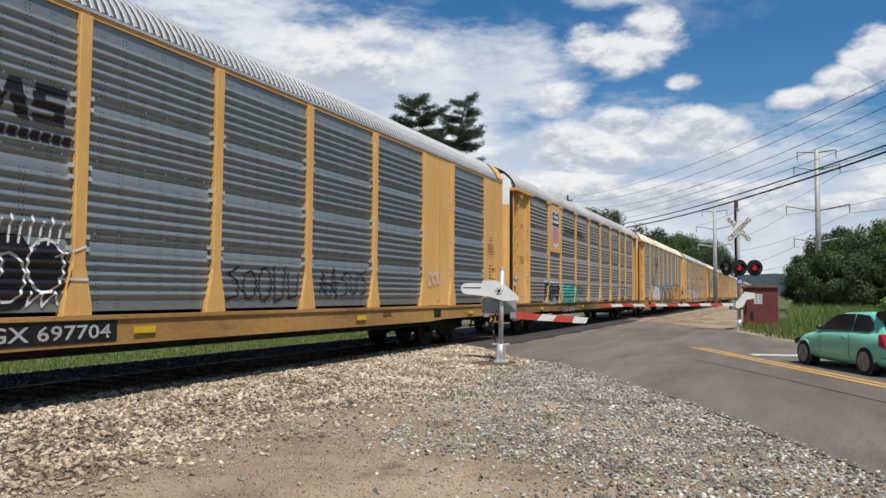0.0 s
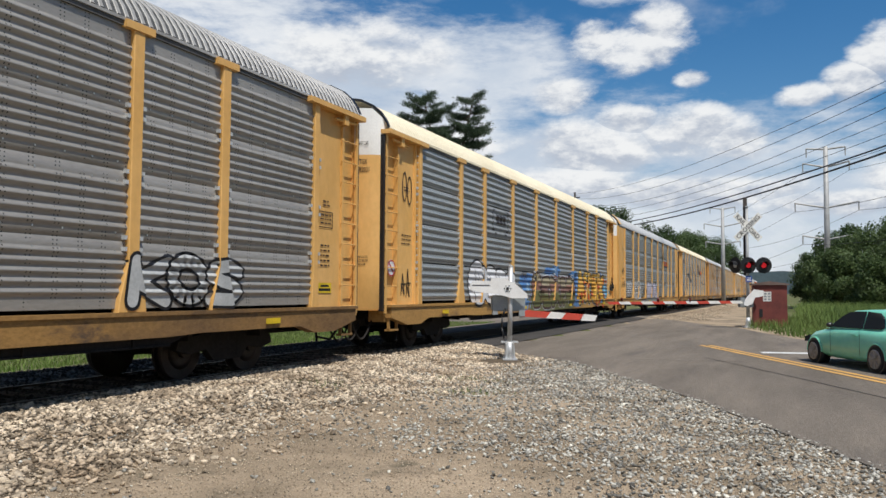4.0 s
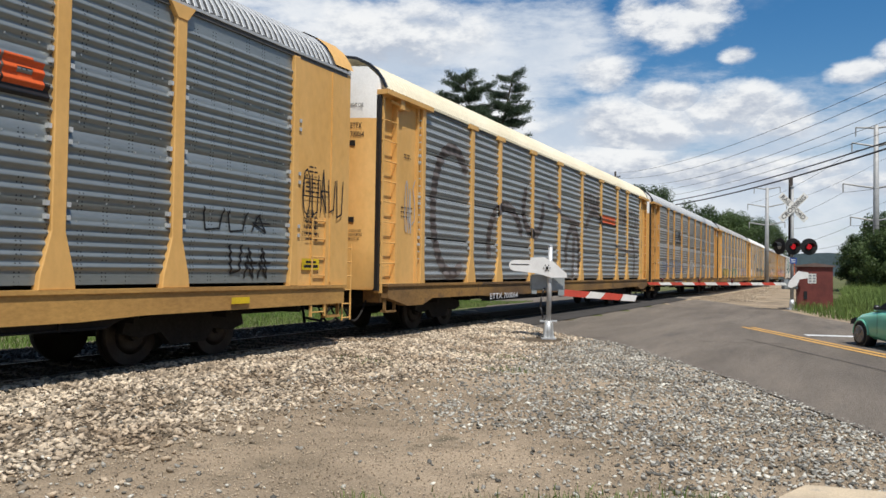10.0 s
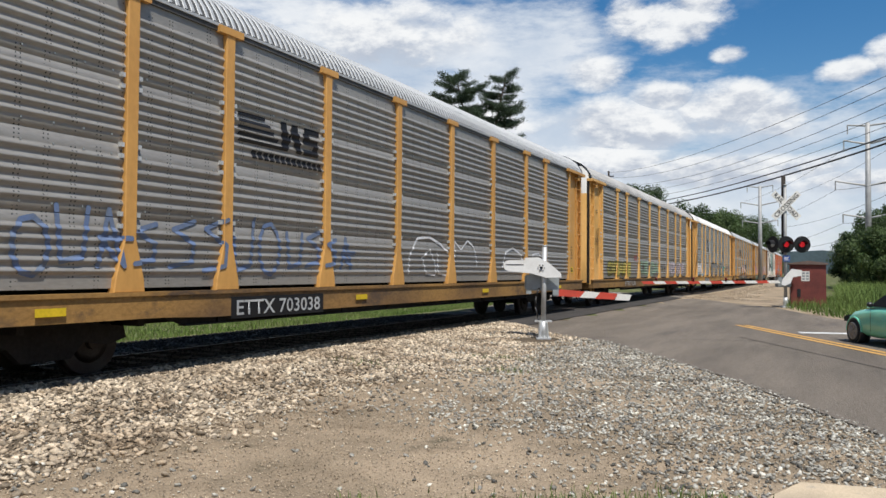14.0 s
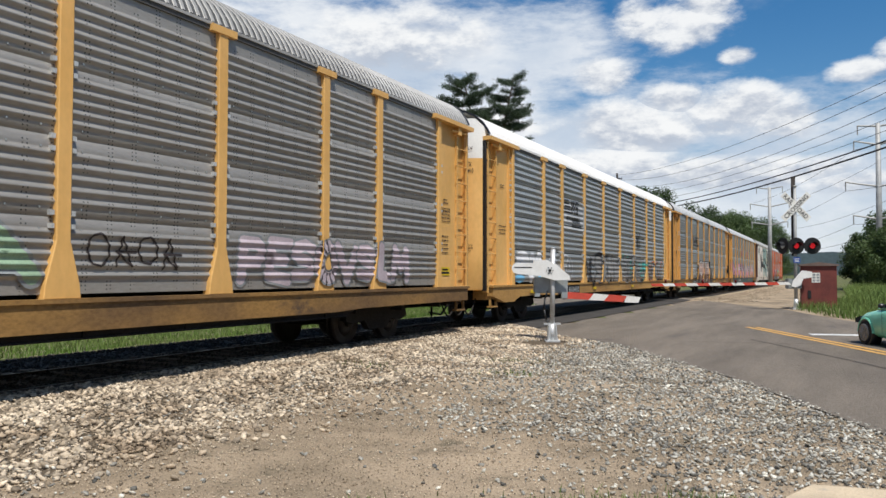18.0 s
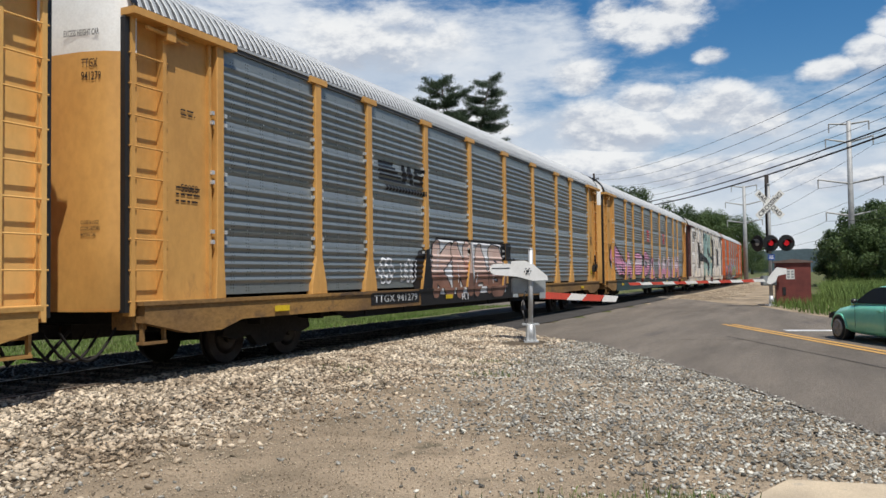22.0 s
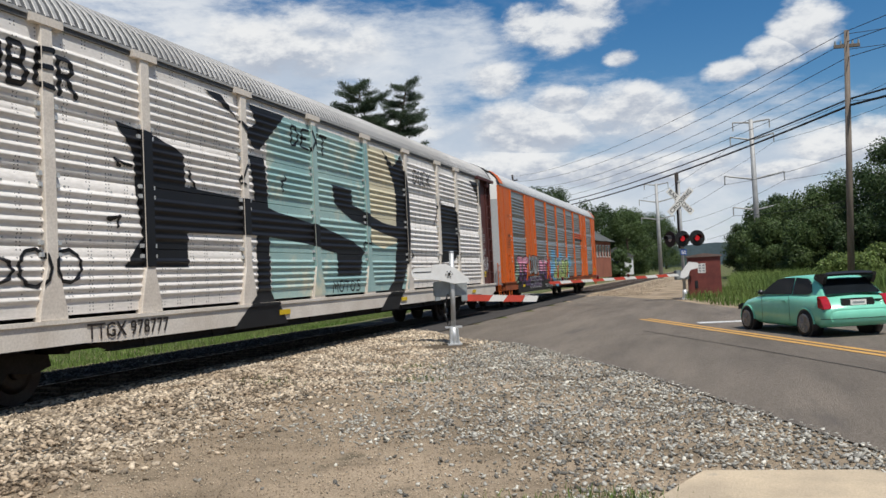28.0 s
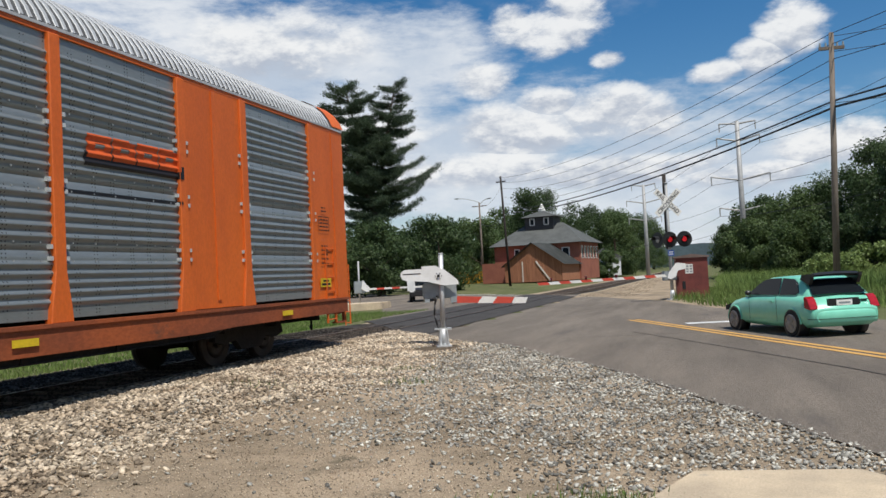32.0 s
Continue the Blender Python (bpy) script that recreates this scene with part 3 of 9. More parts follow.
    bm = bmesh.new()      # raised concrete apron at the corner
    prism(bm, [(-0.22, 6.42), (1.0, 6.62), (1.3, 6.2), (5.2, -1.8), (3.0, -3.0), (-0.9, 4.5)], "z", -0.1, 0.03)
    bmesh.ops.bevel(bm, geom=[e for e in bm.edges if all(v.co.z > 0 for v in e.verts)], offset=0.02, segments=2, affect="EDGES")
    setting("concrete_apron", bm, M["concrete"], "pale tan concrete slab at the edge of the gravel", "pavement")

    for x in (-10.83, -10.56, -9.30, -9.03):      # dark flangeway strips beside the rails
        bm = bmesh.new()
        sheet(bm, [[(x - 0.065, y, float(ground_z(x, y)) + 0.027), (x + 0.065, y, float(ground_z(x, y)) + 0.027)] for y in np.linspace(24, 50, 14)])
        setting("flangeway", bm, M["tyre"], "black rubber flangeway strip beside the rail", "crossing")
    # rails
    for sx in (-0.755, 0.755):
        x = TX + sx
        prof = [(-0.07, -0.17), (0.07, -0.17), (0.07, -0.155), (0.012, -0.13), (0.012, -0.045), (0.036, -0.035), (0.036, -0.004), (0.03, 0), (-0.03, 0), (-0.036, -0.004), (-0.036, -0.035), (-0.012, -0.045), (-0.012, -0.13), (-0.07, -0.155)]
        bm = bmesh.new()
        prism(bm, [(x + a, RZ + b) for a, b in prof], "y", -120, 420)
        bmesh.ops.recalc_face_normals(bm, faces=bm.faces)
        for f in bm.faces:
            f.material_index = 1 if f.normal.z > 0.9 and f.calc_center_median().z > RZ - 0.01 else 0
        setting("rail_near" if sx > 0 else "rail_far", bm, [M["rail"], M["rail_top"]], "rusty steel running rail with a worn bright head", "rail")
    bm = bmesh.new()
    for i in range(560):
        y = -60 + i * 0.53
        box(bm, TX - 1.3, TX + 1.3, y - 0.11, y + 0.11, -0.1, 0.115)
    tagged(part("sleepers", bm, M["tie"]), "dark timber sleepers bedded in ballast", "sleepers", kind="stuff")


build_ground()

ROCKS = []
for k in range(6):
    bm = bmesh.new()
    bmesh.ops.create_icosphere(bm, subdivisions=1, radius=1.0)
    rr = random.Random(k)
    for v in bm.verts:
        v.co *= rr.uniform(0.45, 1.2)
        v.co.z *= 0.72
    bm.verts.ensure_lookup_table()
    ROCKS.append((np.array([v.co[:] for v in bm.verts]), np.array([[v.index for v in f.verts] for f in bm.faces])))
    bm.free()


GRIT = []
for k in range(4):
    rr = random.Random(50 + k)
    GRIT.append((np.array([[0, 0, rr.uniform(0.5, 0.9)], [0, 0, -0.5], [rr.uniform(0.7, 1.2), 0.1, 0], [-rr.uniform(0.7, 1.1), 0, 0.1], [0, rr.uniform(0.7, 1.1), 0], [0.1, -rr.uniform(0.6, 1.1), 0]]),
                 np.array([[0, 2, 4], [0, 4, 3], [0, 3, 5], [0, 5, 2], [1, 4, 2], [1, 3, 4], [1, 5, 3], [1, 2, 5]])))


def scatter_stones(name, pts, size, material, label, seed=1, rocks=None):
    rocks = rocks or ROCKS
    rng = np.random.default_rng(seed)
    V, Fc, off = [], [], 0
    kinds = rng.integers(0, len(rocks), len(pts))
    for k, (rv, rf) in enumerate(rocks):
        p = pts[kinds == k]
        s = size[kinds == k]
        n = len(p)
        if not n:
            continue
        a = rng.uniform(0, 2 * np.pi, n)
        tl = rng.uniform(-0.5, 0.5, (n, 2))
        ca, sa = np.cos(a)[:, None], np.sin(a)[:, None]
        X, Y, Z = rv[None, :, 0] * rng.uniform(0.8, 1.25, (n, 1)), rv[None, :, 1] * rng.uniform(0.7, 1.1, (n, 1)), rv[None, :, 2] * rng.uniform(0.7, 1.1, (n, 1))
        Z2 = Z + X * tl[:, :1] + Y * tl[:, 1:]
        q = np.stack([X * ca - Y * sa, X * sa + Y * ca, Z2], -1) * s[:, None, None]
        q += np.c_[p, ground_z(p[:, 0], p[:, 1]) + s * 0.25][:, None, :]
        V.append(q.reshape(-1, 3))
        Fc.append((rf[None] + (np.arange(n) * len(rv))[:, None, None] + off).reshape(-1, 3))
        off += n * len(rv)
    me = soup(name, np.concatenate(V), np.concatenate(Fc), material)
    tagged(new(name, me), label, "gravel", kind="stuff")


def build_stones():
    rng = np.random.default_rng(5)
    def bed(n, x0, x1, y0, y1):
        return np.c_[rng.uniform(x0, x1, n), rng.uniform(y0, y1, n)]
    def clear(p, gap=0.05):
        q = p[(p[:, 0] < left_edge(p[:, 1]) - gap)]
        return q[(q[:, 0] + 6.0) ** 2 + ((q[:, 1] - 17.1) / 1.4) ** 2 > 0.25]
    def wave(p):
        return 0.5 * np.sin(p[:, 0] * 1.3 + 0.7 * p[:, 1]) + 0.4 * np.sin(p[:, 1] * 0.9 - 0.5 * p[:, 0])
    # coarse pale ballast along the track
    p = clear(bed(54000, -9.15, -4.6, 2.5, 22))
    w = np.clip((-5.0 - p[:, 0] + 0.5 * wave(p)) / 1.2 + 0.12 * (p[:, 1] - 9) * 0.3, 0.06, 1)
    p = p[rng.random(len(p)) < w]
    size = 0.011 + 0.040 * rng.random(len(p)) ** 2.3
    big = (size > 0.018) & (p[:, 1] < 16)
    scatter_stones("ballast_stones", p[big], size[big], M["stone_tan"], "coarse pale tan crushed-stone ballast along the track", 1)
    scatter_stones("ballast_chips", p[~big], size[~big] * 1.15, M["stone_tan"], "smaller tan ballast chips along the track", 8, GRIT)
    # finer grey gravel between the track and the road; thin over the worn dirt
    p = clear(bed(78000, -7.5, 1.4, 2.8, 21), -0.12)
    d = left_edge(p[:, 1]) - p[:, 0]
    patch = ((p[:, 0] + 3.6) / 2.3) ** 2 + ((p[:, 1] - 5.6) / 1.5) ** 2 + 0.45 * wave(p * 2.3) + rng.normal(scale=0.25, size=len(p))
    w = np.clip(1.25 - d / 5.0 + 0.3 * wave(p), 0.16, 1) * np.clip((patch - 0.5) / 1.3, 0.10, 1)
    p = p[rng.random(len(p)) < w]
    size = 0.009 + 0.022 * rng.random(len(p)) ** 1.6
    big = (size > 0.014) & (p[:, 1] < 14)
    scatter_stones("grey_gravel", p[big], size[big], M["stone_grey"], "loose grey gravel beside the road", 2)
    scatter_stones("small_gravel", p[~big], size[~big], M["stone_grey"], "smaller grey chips among the gravel", 6, GRIT)
    # pale stone bank along the track past the crossing
    p = bed(10000, -7.5, -3.8, 47.5, 110)
    p = p[p[:, 0] < -3.9 - 0.03 * (p[:, 1] - 47) + 0.5 * np.sin(p[:, 1] * 0.7)]
    scatter_stones("far_ballast", p, rng.uniform(0.018, 0.042, len(p)), M["stone_tan"], "pale ballast bank beside the track past the crossing", 7, GRIT)
    p = clear(bed(26000, -6.5, 0.5, 3.2, 9.5))
    scatter_stones("fine_grit", p, 0.004 + 0.007 * rng.random(len(p)), M["stone_tan"], "fine tan grit over worn dirt", 4, GRIT)
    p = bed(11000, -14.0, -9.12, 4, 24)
    scatter_stones("track_ballast", p, rng.uniform(0.02, 0.045, len(p)), M["stone_oily_shade"], "dark oily ballast between the rails, train's shade put into its colour", 3, GRIT)


build_stones()


# ---------------------------------------------------------------- the freight train
LEN, PITCH, HW = 26.2, 27.55, 1.53
POSTS = [1.7, 4.42, 6.32, 9.02, 11.74, 14.46, 17.18, 19.9, 21.8, 24.5]
ZB, ZT = 1.20, 5.12          # bottom and top of the side panels above the rail
CACHE = {}


def cached(key, make):
    if key not in CACHE:
        CACHE[key] = make()
    return CACHE[key]


def profile_ribbed():
    """Heights and outward offsets of a panel with four groups of ribs and flat bands between."""
    out = [(0.0, 0.0)]
    def group(f0, f1, n):
        w = (f1 - f0) / n
        for i in range(n):
            a = f0 + i * w
            out.extend([(a + q * w, 0.034 * o) for q, o in ((0.0, 0.0), (0.10, 0.0), (0.26, 0.30), (0.42, 0.86), (0.52, 1.0), (0.62, 0.90), (0.80, 0.34), (0.93, 0.0))])
        out.append((f1, 0.0))
    group(0.04, 0.205, 5)
    group(0.265, 0.45, 5)
    group(0.515, 0.685, 5)
    group(0.73, 0.945, 6)
    out.append((1.0, 0.0))
    for f in (0.235, 0.485, 0.705):      # overlapping sheet edges
        out.extend([(f, 0.0), (f + 0.0025, -0.016), (f + 0.005, 0.0)])
    out.sort()
    return [(ZB + f * (ZT - ZB), o) for f, o in out]


def profile_stacked():
    """Five perforated corrugated sheets one above another, with dark slots between."""
    out = []
    for k in range(4):
        a, b = k / 4, (k + 1) / 4
        h = b - a
        if k:
            out.extend([(a - 0.014 * h, -0.13), (a + 0.020 * h, -0.13)])
        out.append((a + 0.024 * h, 0.0))
        n = 5
        w = h * 0.93 / n
        for i in range(n):
            s = a + 0.045 * h + i * w
            out.extend([(s + q * w, 0.032 * o) for q, o in ((0.0, 0.0), (0.08, 0.05), (0.26, 0.34), (0.42, 0.86), (0.52, 1.0), (0.62, 0.90), (0.80, 0.34), (0.94, 0.0))])
        out.append((b - 0.018 * h, 0.0))
    out.append((1.0, 0.0))
    return [(ZB + f * (ZT - ZB), o) for f, o in out]


PROFILE = {"ribbed": profile_ribbed(), "stacked": profile_stacked()}
BANDS = (0.235, 0.485, 0.70)


def panel_mesh(kind, w, m):
    def make():
        bm = bmesh.new()
        rows = [[(o, 0, z), (o, w, z)] for z, o in PROFILE[kind]]
        sheet(bm, rows, True)
        # folded edges
        for y in (0, w):
            sheet(bm, [[(o, y, z), (-0.06, y, z)] for z, o in PROFILE[kind][::6]])
        if kind == "ribbed":
            nb = max(2, int(w / 0.42))
            for f in BANDS:
                for dz in (-0.035, 0.030):
                    z = ZB + (f + dz) * (ZT - ZB)
                    for i in range(nb):
                        y = w * (i + 0.5) / nb
                        q0 = len(bm.faces)
                        box(bm, -0.004, 0.013, y - 0.011, y + 0.011, z - 0.013, z + 0.013)
                        bm.faces.ensure_lookup_table()
                        for fc in bm.faces[q0:]:
                            fc.material_index = 1
        return mesh_of(bm, "panel", [m, M["rivet"]], False)
    return cached(("panel", kind, round(w, 3), m.name), make)


def post_mesh(m, cap, w=0.2, flare=0.26):
    def make():
        bm = bmesh.new()
        h = w / 2
        pts = [(-flare, 1.14), (flare, 1.14), (flare * 0.92, 1.32), (h, 1.85), (h, 5.13), (-h, 5.13), (-h, 1.85), (-flare * 0.92, 1.32)]
        prism(bm, pts, "x", -0.05, 0.075)
        bmesh.ops.recalc_face_normals(bm, faces=bm.faces)
        bmesh.ops.bevel(bm, geom=[e for e in bm.edges if all(v.co.x > 0.05 for v in e.verts)], offset=0.012, segments=1, affect="EDGES")
        if cap == "bar":
            box(bm, -0.03, 0.095, -0.27, 0.27, 5.10, 5.21)
        elif cap == "trapezoid":
            prism(bm, [(-0.09, 4.98), (0.09, 4.98), (0.24, 5.18), (-0.24, 5.18)], "x", -0.03, 0.088)
        return mesh_of(bm, "post", m)
    return cached(("post", m.name, cap, w, flare), make)


def clips_mesh(w, teeth):
    def make():
        bm = bmesh.new()
        for z in (2.02, 2.18, 2.95, 3.1, 3.88, 4.03):
            for s in (-1, 1):
                y = s * (w / 2 + 0.045)
                box(bm, -0.01, 0.055, y - 0.028, y + 0.028, z - 0.03, z + 0.03)
        for i in range(20 if teeth else 0):
            z = 1.7 + i * 0.165
            for s in (-1, 1):
                y = s * (w / 2 + 0.022)
                box(bm, -0.01, 0.045, y - 0.012, y + 0.012, z - 0.014, z + 0.014)
        return mesh_of(bm, "clips", M["clip"], False)
    return cached(("clips", w, teeth), make)


def roof_z(x):
    """Steep shoulders, then a low crown."""
    return float(np.interp(abs(x), [0, 0.45, 0.85, 1.15, 1.36, 1.5, 1.58], [6.03, 6.01, 5.93, 5.78, 5.60, 5.40, 5.23]))


def roof_mesh(m, hood):
    def make():
        bm = bmesh.new()
        xs = [-1.58, -1.5, -1.36, -1.15, -0.85, -0.45, 0, 0.45, 0.85, 1.15, 1.36, 1.5, 1.58]
        rows = []
        y = 0.0
        pitch = 0.15
        n = int(LEN / pitch)
        for i in range(n + 1):
            y = LEN * i / n
            for dy, up in ((0.0, 0.0), (0.068, 0.0), (0.078, 0.020), (0.138, 0.020)):
                if y + dy > LEN:
                    continue
                rows.append([(x, y + dy, roof_z(x) + up) for x in xs])
        sheet(bm, rows, False)
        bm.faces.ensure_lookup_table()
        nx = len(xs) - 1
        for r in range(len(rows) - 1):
            # groove floors between the ribs take the darker shade colour
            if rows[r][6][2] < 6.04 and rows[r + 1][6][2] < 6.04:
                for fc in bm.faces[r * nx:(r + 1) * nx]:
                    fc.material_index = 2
        # thick eave edge
        for s in (-1, 1):
            box(bm, s * 1.585, s * 1.55, 0, LEN, 5.19, 5.235)
        if hood:
            q0 = len(bm.faces)
            for a, b in ((-0.06, 0.55), (LEN - 0.55, LEN + 0.06)):
                sheet(bm, [[(x * 1.012, y, roof_z(x) + 0.04) for x in xs] for y in (a, b)], True)
            bm.faces.ensure_lookup_table()
            for fc in bm.faces[q0:]:
                fc.material_index = 1
        return mesh_of(bm, "roof", [m, hood or m, M["roof_shade"] if m.name in ("galvanised_roof", "grey_roof") else m], False)
    return cached(("roof", m.name, hood.name if hood else ""), make)


def door_mesh(m, top, corner=None):
    """Bulged clamshell end door, its upper part in another colour."""
    def make():
        bm = bmesh.new()
        plan = [(1.50, 0.10), (1.44, -0.08), (1.22, -0.22), (0.9, -0.32), (0.45, -0.36), (0.0, -0.37), (-0.45, -0.36), (-0.9, -0.32), (-1.22, -0.22), (-1.44, -0.08), (-1.50, 0.10)]
        zs = [1.02, 1.05, 2.0, 3.25, 3.28, 4.60, 4.605, 5.05]
        rows = [[(x * (1.0 if z > 1.03 else 0.98), y, z) for x, y in plan] for z in zs]
        rows.append([(x, y + 0.05, min(roof_z(x) - 0.03, 5.70)) for x, y in plan])
        sheet(bm, rows, True)
        bm.faces.ensure_lookup_table()
        for f in bm.faces:
            c = f.calc_center_median()
            f.material_index = 1 if c.z > 4.602 else (2 if c.x > 1.23 else 0)
        fl = [bm.verts.new((x, y + 0.05, min(roof_z(x) - 0.03, 5.70))) for x, y in plan]
        bm.faces.new(fl).material_index = 1
        fl = [bm.verts.new((x, y, 1.02)) for x, y in plan]
        bm.faces.new(fl)
        return mesh_of(bm, "end_door", [m, top, corner or m])
    return cached(("door", m.name, top.name, corner.name if corner else ""), make)


def ladder_mesh(m):
    """Corner channel with rungs."""
    def make():
        bm = bmesh.new()
        box(bm, -0.16, -0.13, 0.0, 0.60, 1.0, 5.15)
        box(bm, -0.16, 0.0, -0.02, 0.05, 0.95, 5.15)
        box(bm, -0.16, 0.0, 0.56, 0.63, 0.95, 5.15)
        for k in range(9):
            z = 1.15 + k * 0.43
            tube(bm, (-0.012, -0.05, z), (-0.012, 0.66, z), 0.013, seg=6)
        return mesh_of(bm, "ladder", m)
    return cached(("ladder", m.name), make)


def low_ladder_mesh(m):
    def make():
        bm = bmesh.new()
        for y in (0, 0.42):
            box(bm, 0.03, 0.07, y - 0.02, y + 0.02, 0.58, 2.35)
        for k in range(6):
            z = 0.66 + k * 0.33
            tube(bm, (0.06, -0.02, z), (0.06, 0.44, z), 0.013, seg=6)
        return mesh_of(bm, "ladder", m)
    return cached(("lowladder", m.name), make)


def sill_mesh(m, cut):
    def make():
        bm = bmesh.new()
        L = LEN
        if cut:
            pts = [(0.15, 1.14), (0.15, 0.85), (1.0, 0.66), (1.7, 0.66), (2.2, 0.80), (4.9, 0.80), (5.6, 0.77), (L - 5.6, 0.77), (L - 4.9, 0.80), (L - 2.2, 0.80), (L - 1.7, 0.66), (L - 1.0, 0.66), (L - 0.15, 0.85), (L - 0.15, 1.14)]
        else:
            pts = [(0.15, 1.14), (0.15, 0.80), (5.0, 0.78), (6.0, 0.74), (L - 6.0, 0.74), (L - 5.0, 0.78), (L - 0.15, 0.80), (L - 0.15, 1.14)]
        prism(bm, pts, "x", -0.10, 0.10)
        box(bm, -0.12, 0.13, 0.1, L - 0.1, 1.09, 1.145)
        return mesh_of(bm, "side_sill", m)
    return cached(("sill", m.name, cut), make)


def lower_sill_mesh():
    """Grimy lower web under the painted sill, with the lower flange and a brake rod."""
    def make():
        bm = bmesh.new()
        L = LEN
        prism(bm, [(4.9, 0.84), (5.5, 0.645), (L - 5.5, 0.645), (L - 4.9, 0.84)], "x", -0.03, 0.03)
        box(bm, -0.08, 0.07, 5.5, L - 5.5, 0.63, 0.65)
        for k in range(9):
            y = 6.2 + k * (L - 12.4) / 8
            box(bm, 0.03, 0.06, y - 0.02, y + 0.02, 0.65, 0.82)
        return mesh_of(bm, "lower_sill", M["under"])
    return cached("lower_sill", make)


def hand_brake_mesh():
    """Brake lever housing on the end plate."""
    def make():
        bm = bmesh.new()
        prism(bm, [(0.0, 1.55), (0.5, 1.55), (0.5, 1.72), (0.28, 1.86), (0.06, 1.74)], "x", 0.0, 0.10)
        tube(bm, (0.10, 0.30, 1.8), (0.10, 0.18, 2.25), 0.035, seg=6)
        tube(bm, (0.12, 0.22, 2.15), (0.12, 0.02, 2.05), 0.028, seg=6)
        tube(bm, (0.06, 0.30, 1.78), (0.16, 0.30, 1.78), 0.12, seg=12)
        return mesh_of(bm, "hand_brake", M["under"])
    return cached("hand_brake", make)


def hose_mesh():
    """Slack air hoses and chain between cars."""
    def make():
        bm = bmesh.new()
        for x, dip in ((0.8, 0.34),):
            pts = [(x, 0.1 - 0.9 * k / 8, 0.74 - (0.74 - dip) * math.sin(math.pi * k / 8)) for k in range(9)]
            ring = [(math.cos(a * math.pi / 3) * 0.026, math.sin(a * math.pi / 3) * 0.026) for a in range(7)]
            sheet(bm, [[(p[0] + c, p[1], p[2] + d) for c, d in ring] for p in pts], True)
        bmesh.ops.remove_doubles(bm, verts=bm.verts, dist=0.0005)
        return mesh_of(bm, "air_hose", M["under"])
    return cached("air_hose", make)


def wheel_mesh():
    def make():
        bm = bmesh.new()
        tube(bm, (-0.07, 0, 0), (0.06, 0, 0), 0.46, 0.455, 28)
        tube(bm, (-0.10, 0, 0), (-0.07, 0, 0), 0.49, 0.49, 28)
        tube(bm, (0.06, 0, 0), (0.085, 0, 0), 0.30, 0.20, 20)
        tube(bm, (0.085, 0, 0), (0.16, 0, 0), 0.11, 0.10, 12)
        return mesh_of(bm, "wheel", M["wheel"])
    return cached("wheel", make)


def frame_mesh():
    def make():
        bm = bmesh.new()
        pts = [(-1.25, 0.50), (-1.2, 0.66), (-0.75, 0.72), (-0.35, 0.78), (0.35, 0.78), (0.75, 0.72), (1.2, 0.66), (1.25, 0.50), (0.95, 0.42), (0.55, 0.48), (0.35, 0.28), (-0.35, 0.28), (-0.55, 0.48), (-0.95, 0.42)]
        prism(bm, pts, "x", -0.07, 0.07)
        for k in range(4):
            for dy in (-0.17, 0.0, 0.17):
                tube(bm, (0.0, dy, 0.34 + k * 0.085), (0.0, dy, 0.40 + k * 0.085), 0.075, seg=8)
        return mesh_of(bm, "side_frame", M["under"])
    return cached("side_frame", make)


def core_mesh(m):
    def make():
        bm = bmesh.new()
        box(bm, -1.35, 1.35, 0.14, LEN - 0.14, 1.0, 5.15)
        box(bm, -1.42, 1.42, 0.2, LEN - 0.2, 0.82, 1.0)
        box(bm, -0.35, 0.35, 0.0, LEN, 0.60, 0.82)
        for k in range(14):
            y = 1.2 + k * (LEN - 2.4) / 13
            box(bm, -1.35, 1.35, y - 0.05, y + 0.05, 0.66, 0.84)
        return mesh_of(bm, "underframe", m)
    return cached(("core", m.name), make)


def far_side_mesh(m):
    def make():
        bm = bmesh.new()
        rows = [[(-HW - o, 0.1, z), (-HW - o, LEN - 0.1, z)] for z, o in PROFILE["ribbed"]]
        sheet(bm, rows, True)
        return mesh_of(bm, "far_side", m, False)
    return cached(("far", m.name), make)


def coupler_mesh():
    def make():
        bm = bmesh.new()
        box(bm, -0.09, 0.09, -0.66, 0.3, 0.62, 0.82)
        box(bm, -0.16, 0.16, -0.74, -0.5, 0.58, 0.86)
        tube(bm, (0.45, -0.1, 0.75), (0.3, -0.4, 0.35), 0.028, seg=6)
        tube(bm, (0.3, -0.4, 0.35), (0.1, -0.68, 0.42), 0.028, seg=6)
        return mesh_of(bm, "coupler", M["under"])
    return cached("coupler", make)


def text_mesh(body, w, h, m, bold=0.0, shear=0.0):
    """Built-in font lettering fitted into w by h, in the plane of y (along) and z."""
    cu = bpy.data.curves.new("txt", "FONT")
    cu.body, cu.size, cu.shear, cu.offset, cu.resolution_u = body, 1.0, shear, bold, 2
    ob = bpy.data.objects.new("txt", cu)
    scene.collection.objects.link(ob)
    dg = bpy.context.evaluated_depsgraph_get()
    me = bpy.data.meshes.new_from_object(ob.evaluated_get(dg))
    bpy.data.objects.remove(ob)
    bpy.data.curves.remove(cu)
    n = len(me.vertices)
    co = np.zeros(n * 3, np.float32)
    me.vertices.foreach_get("co", co)
    co = co.reshape(-1, 3)
    lo, hi = co.min(0), co.max(0)
    out = np.zeros_like(co)
    out[:, 1] = (co[:, 0] - lo[0]) / (hi[0] - lo[0]) * w
    out[:, 2] = (co[:, 1] - lo[1]) / (hi[1] - lo[1]) * h
    me.vertices.foreach_set("co", out.ravel())
    me.materials.clear()
    me.materials.append(m)
    me.update()
    return me


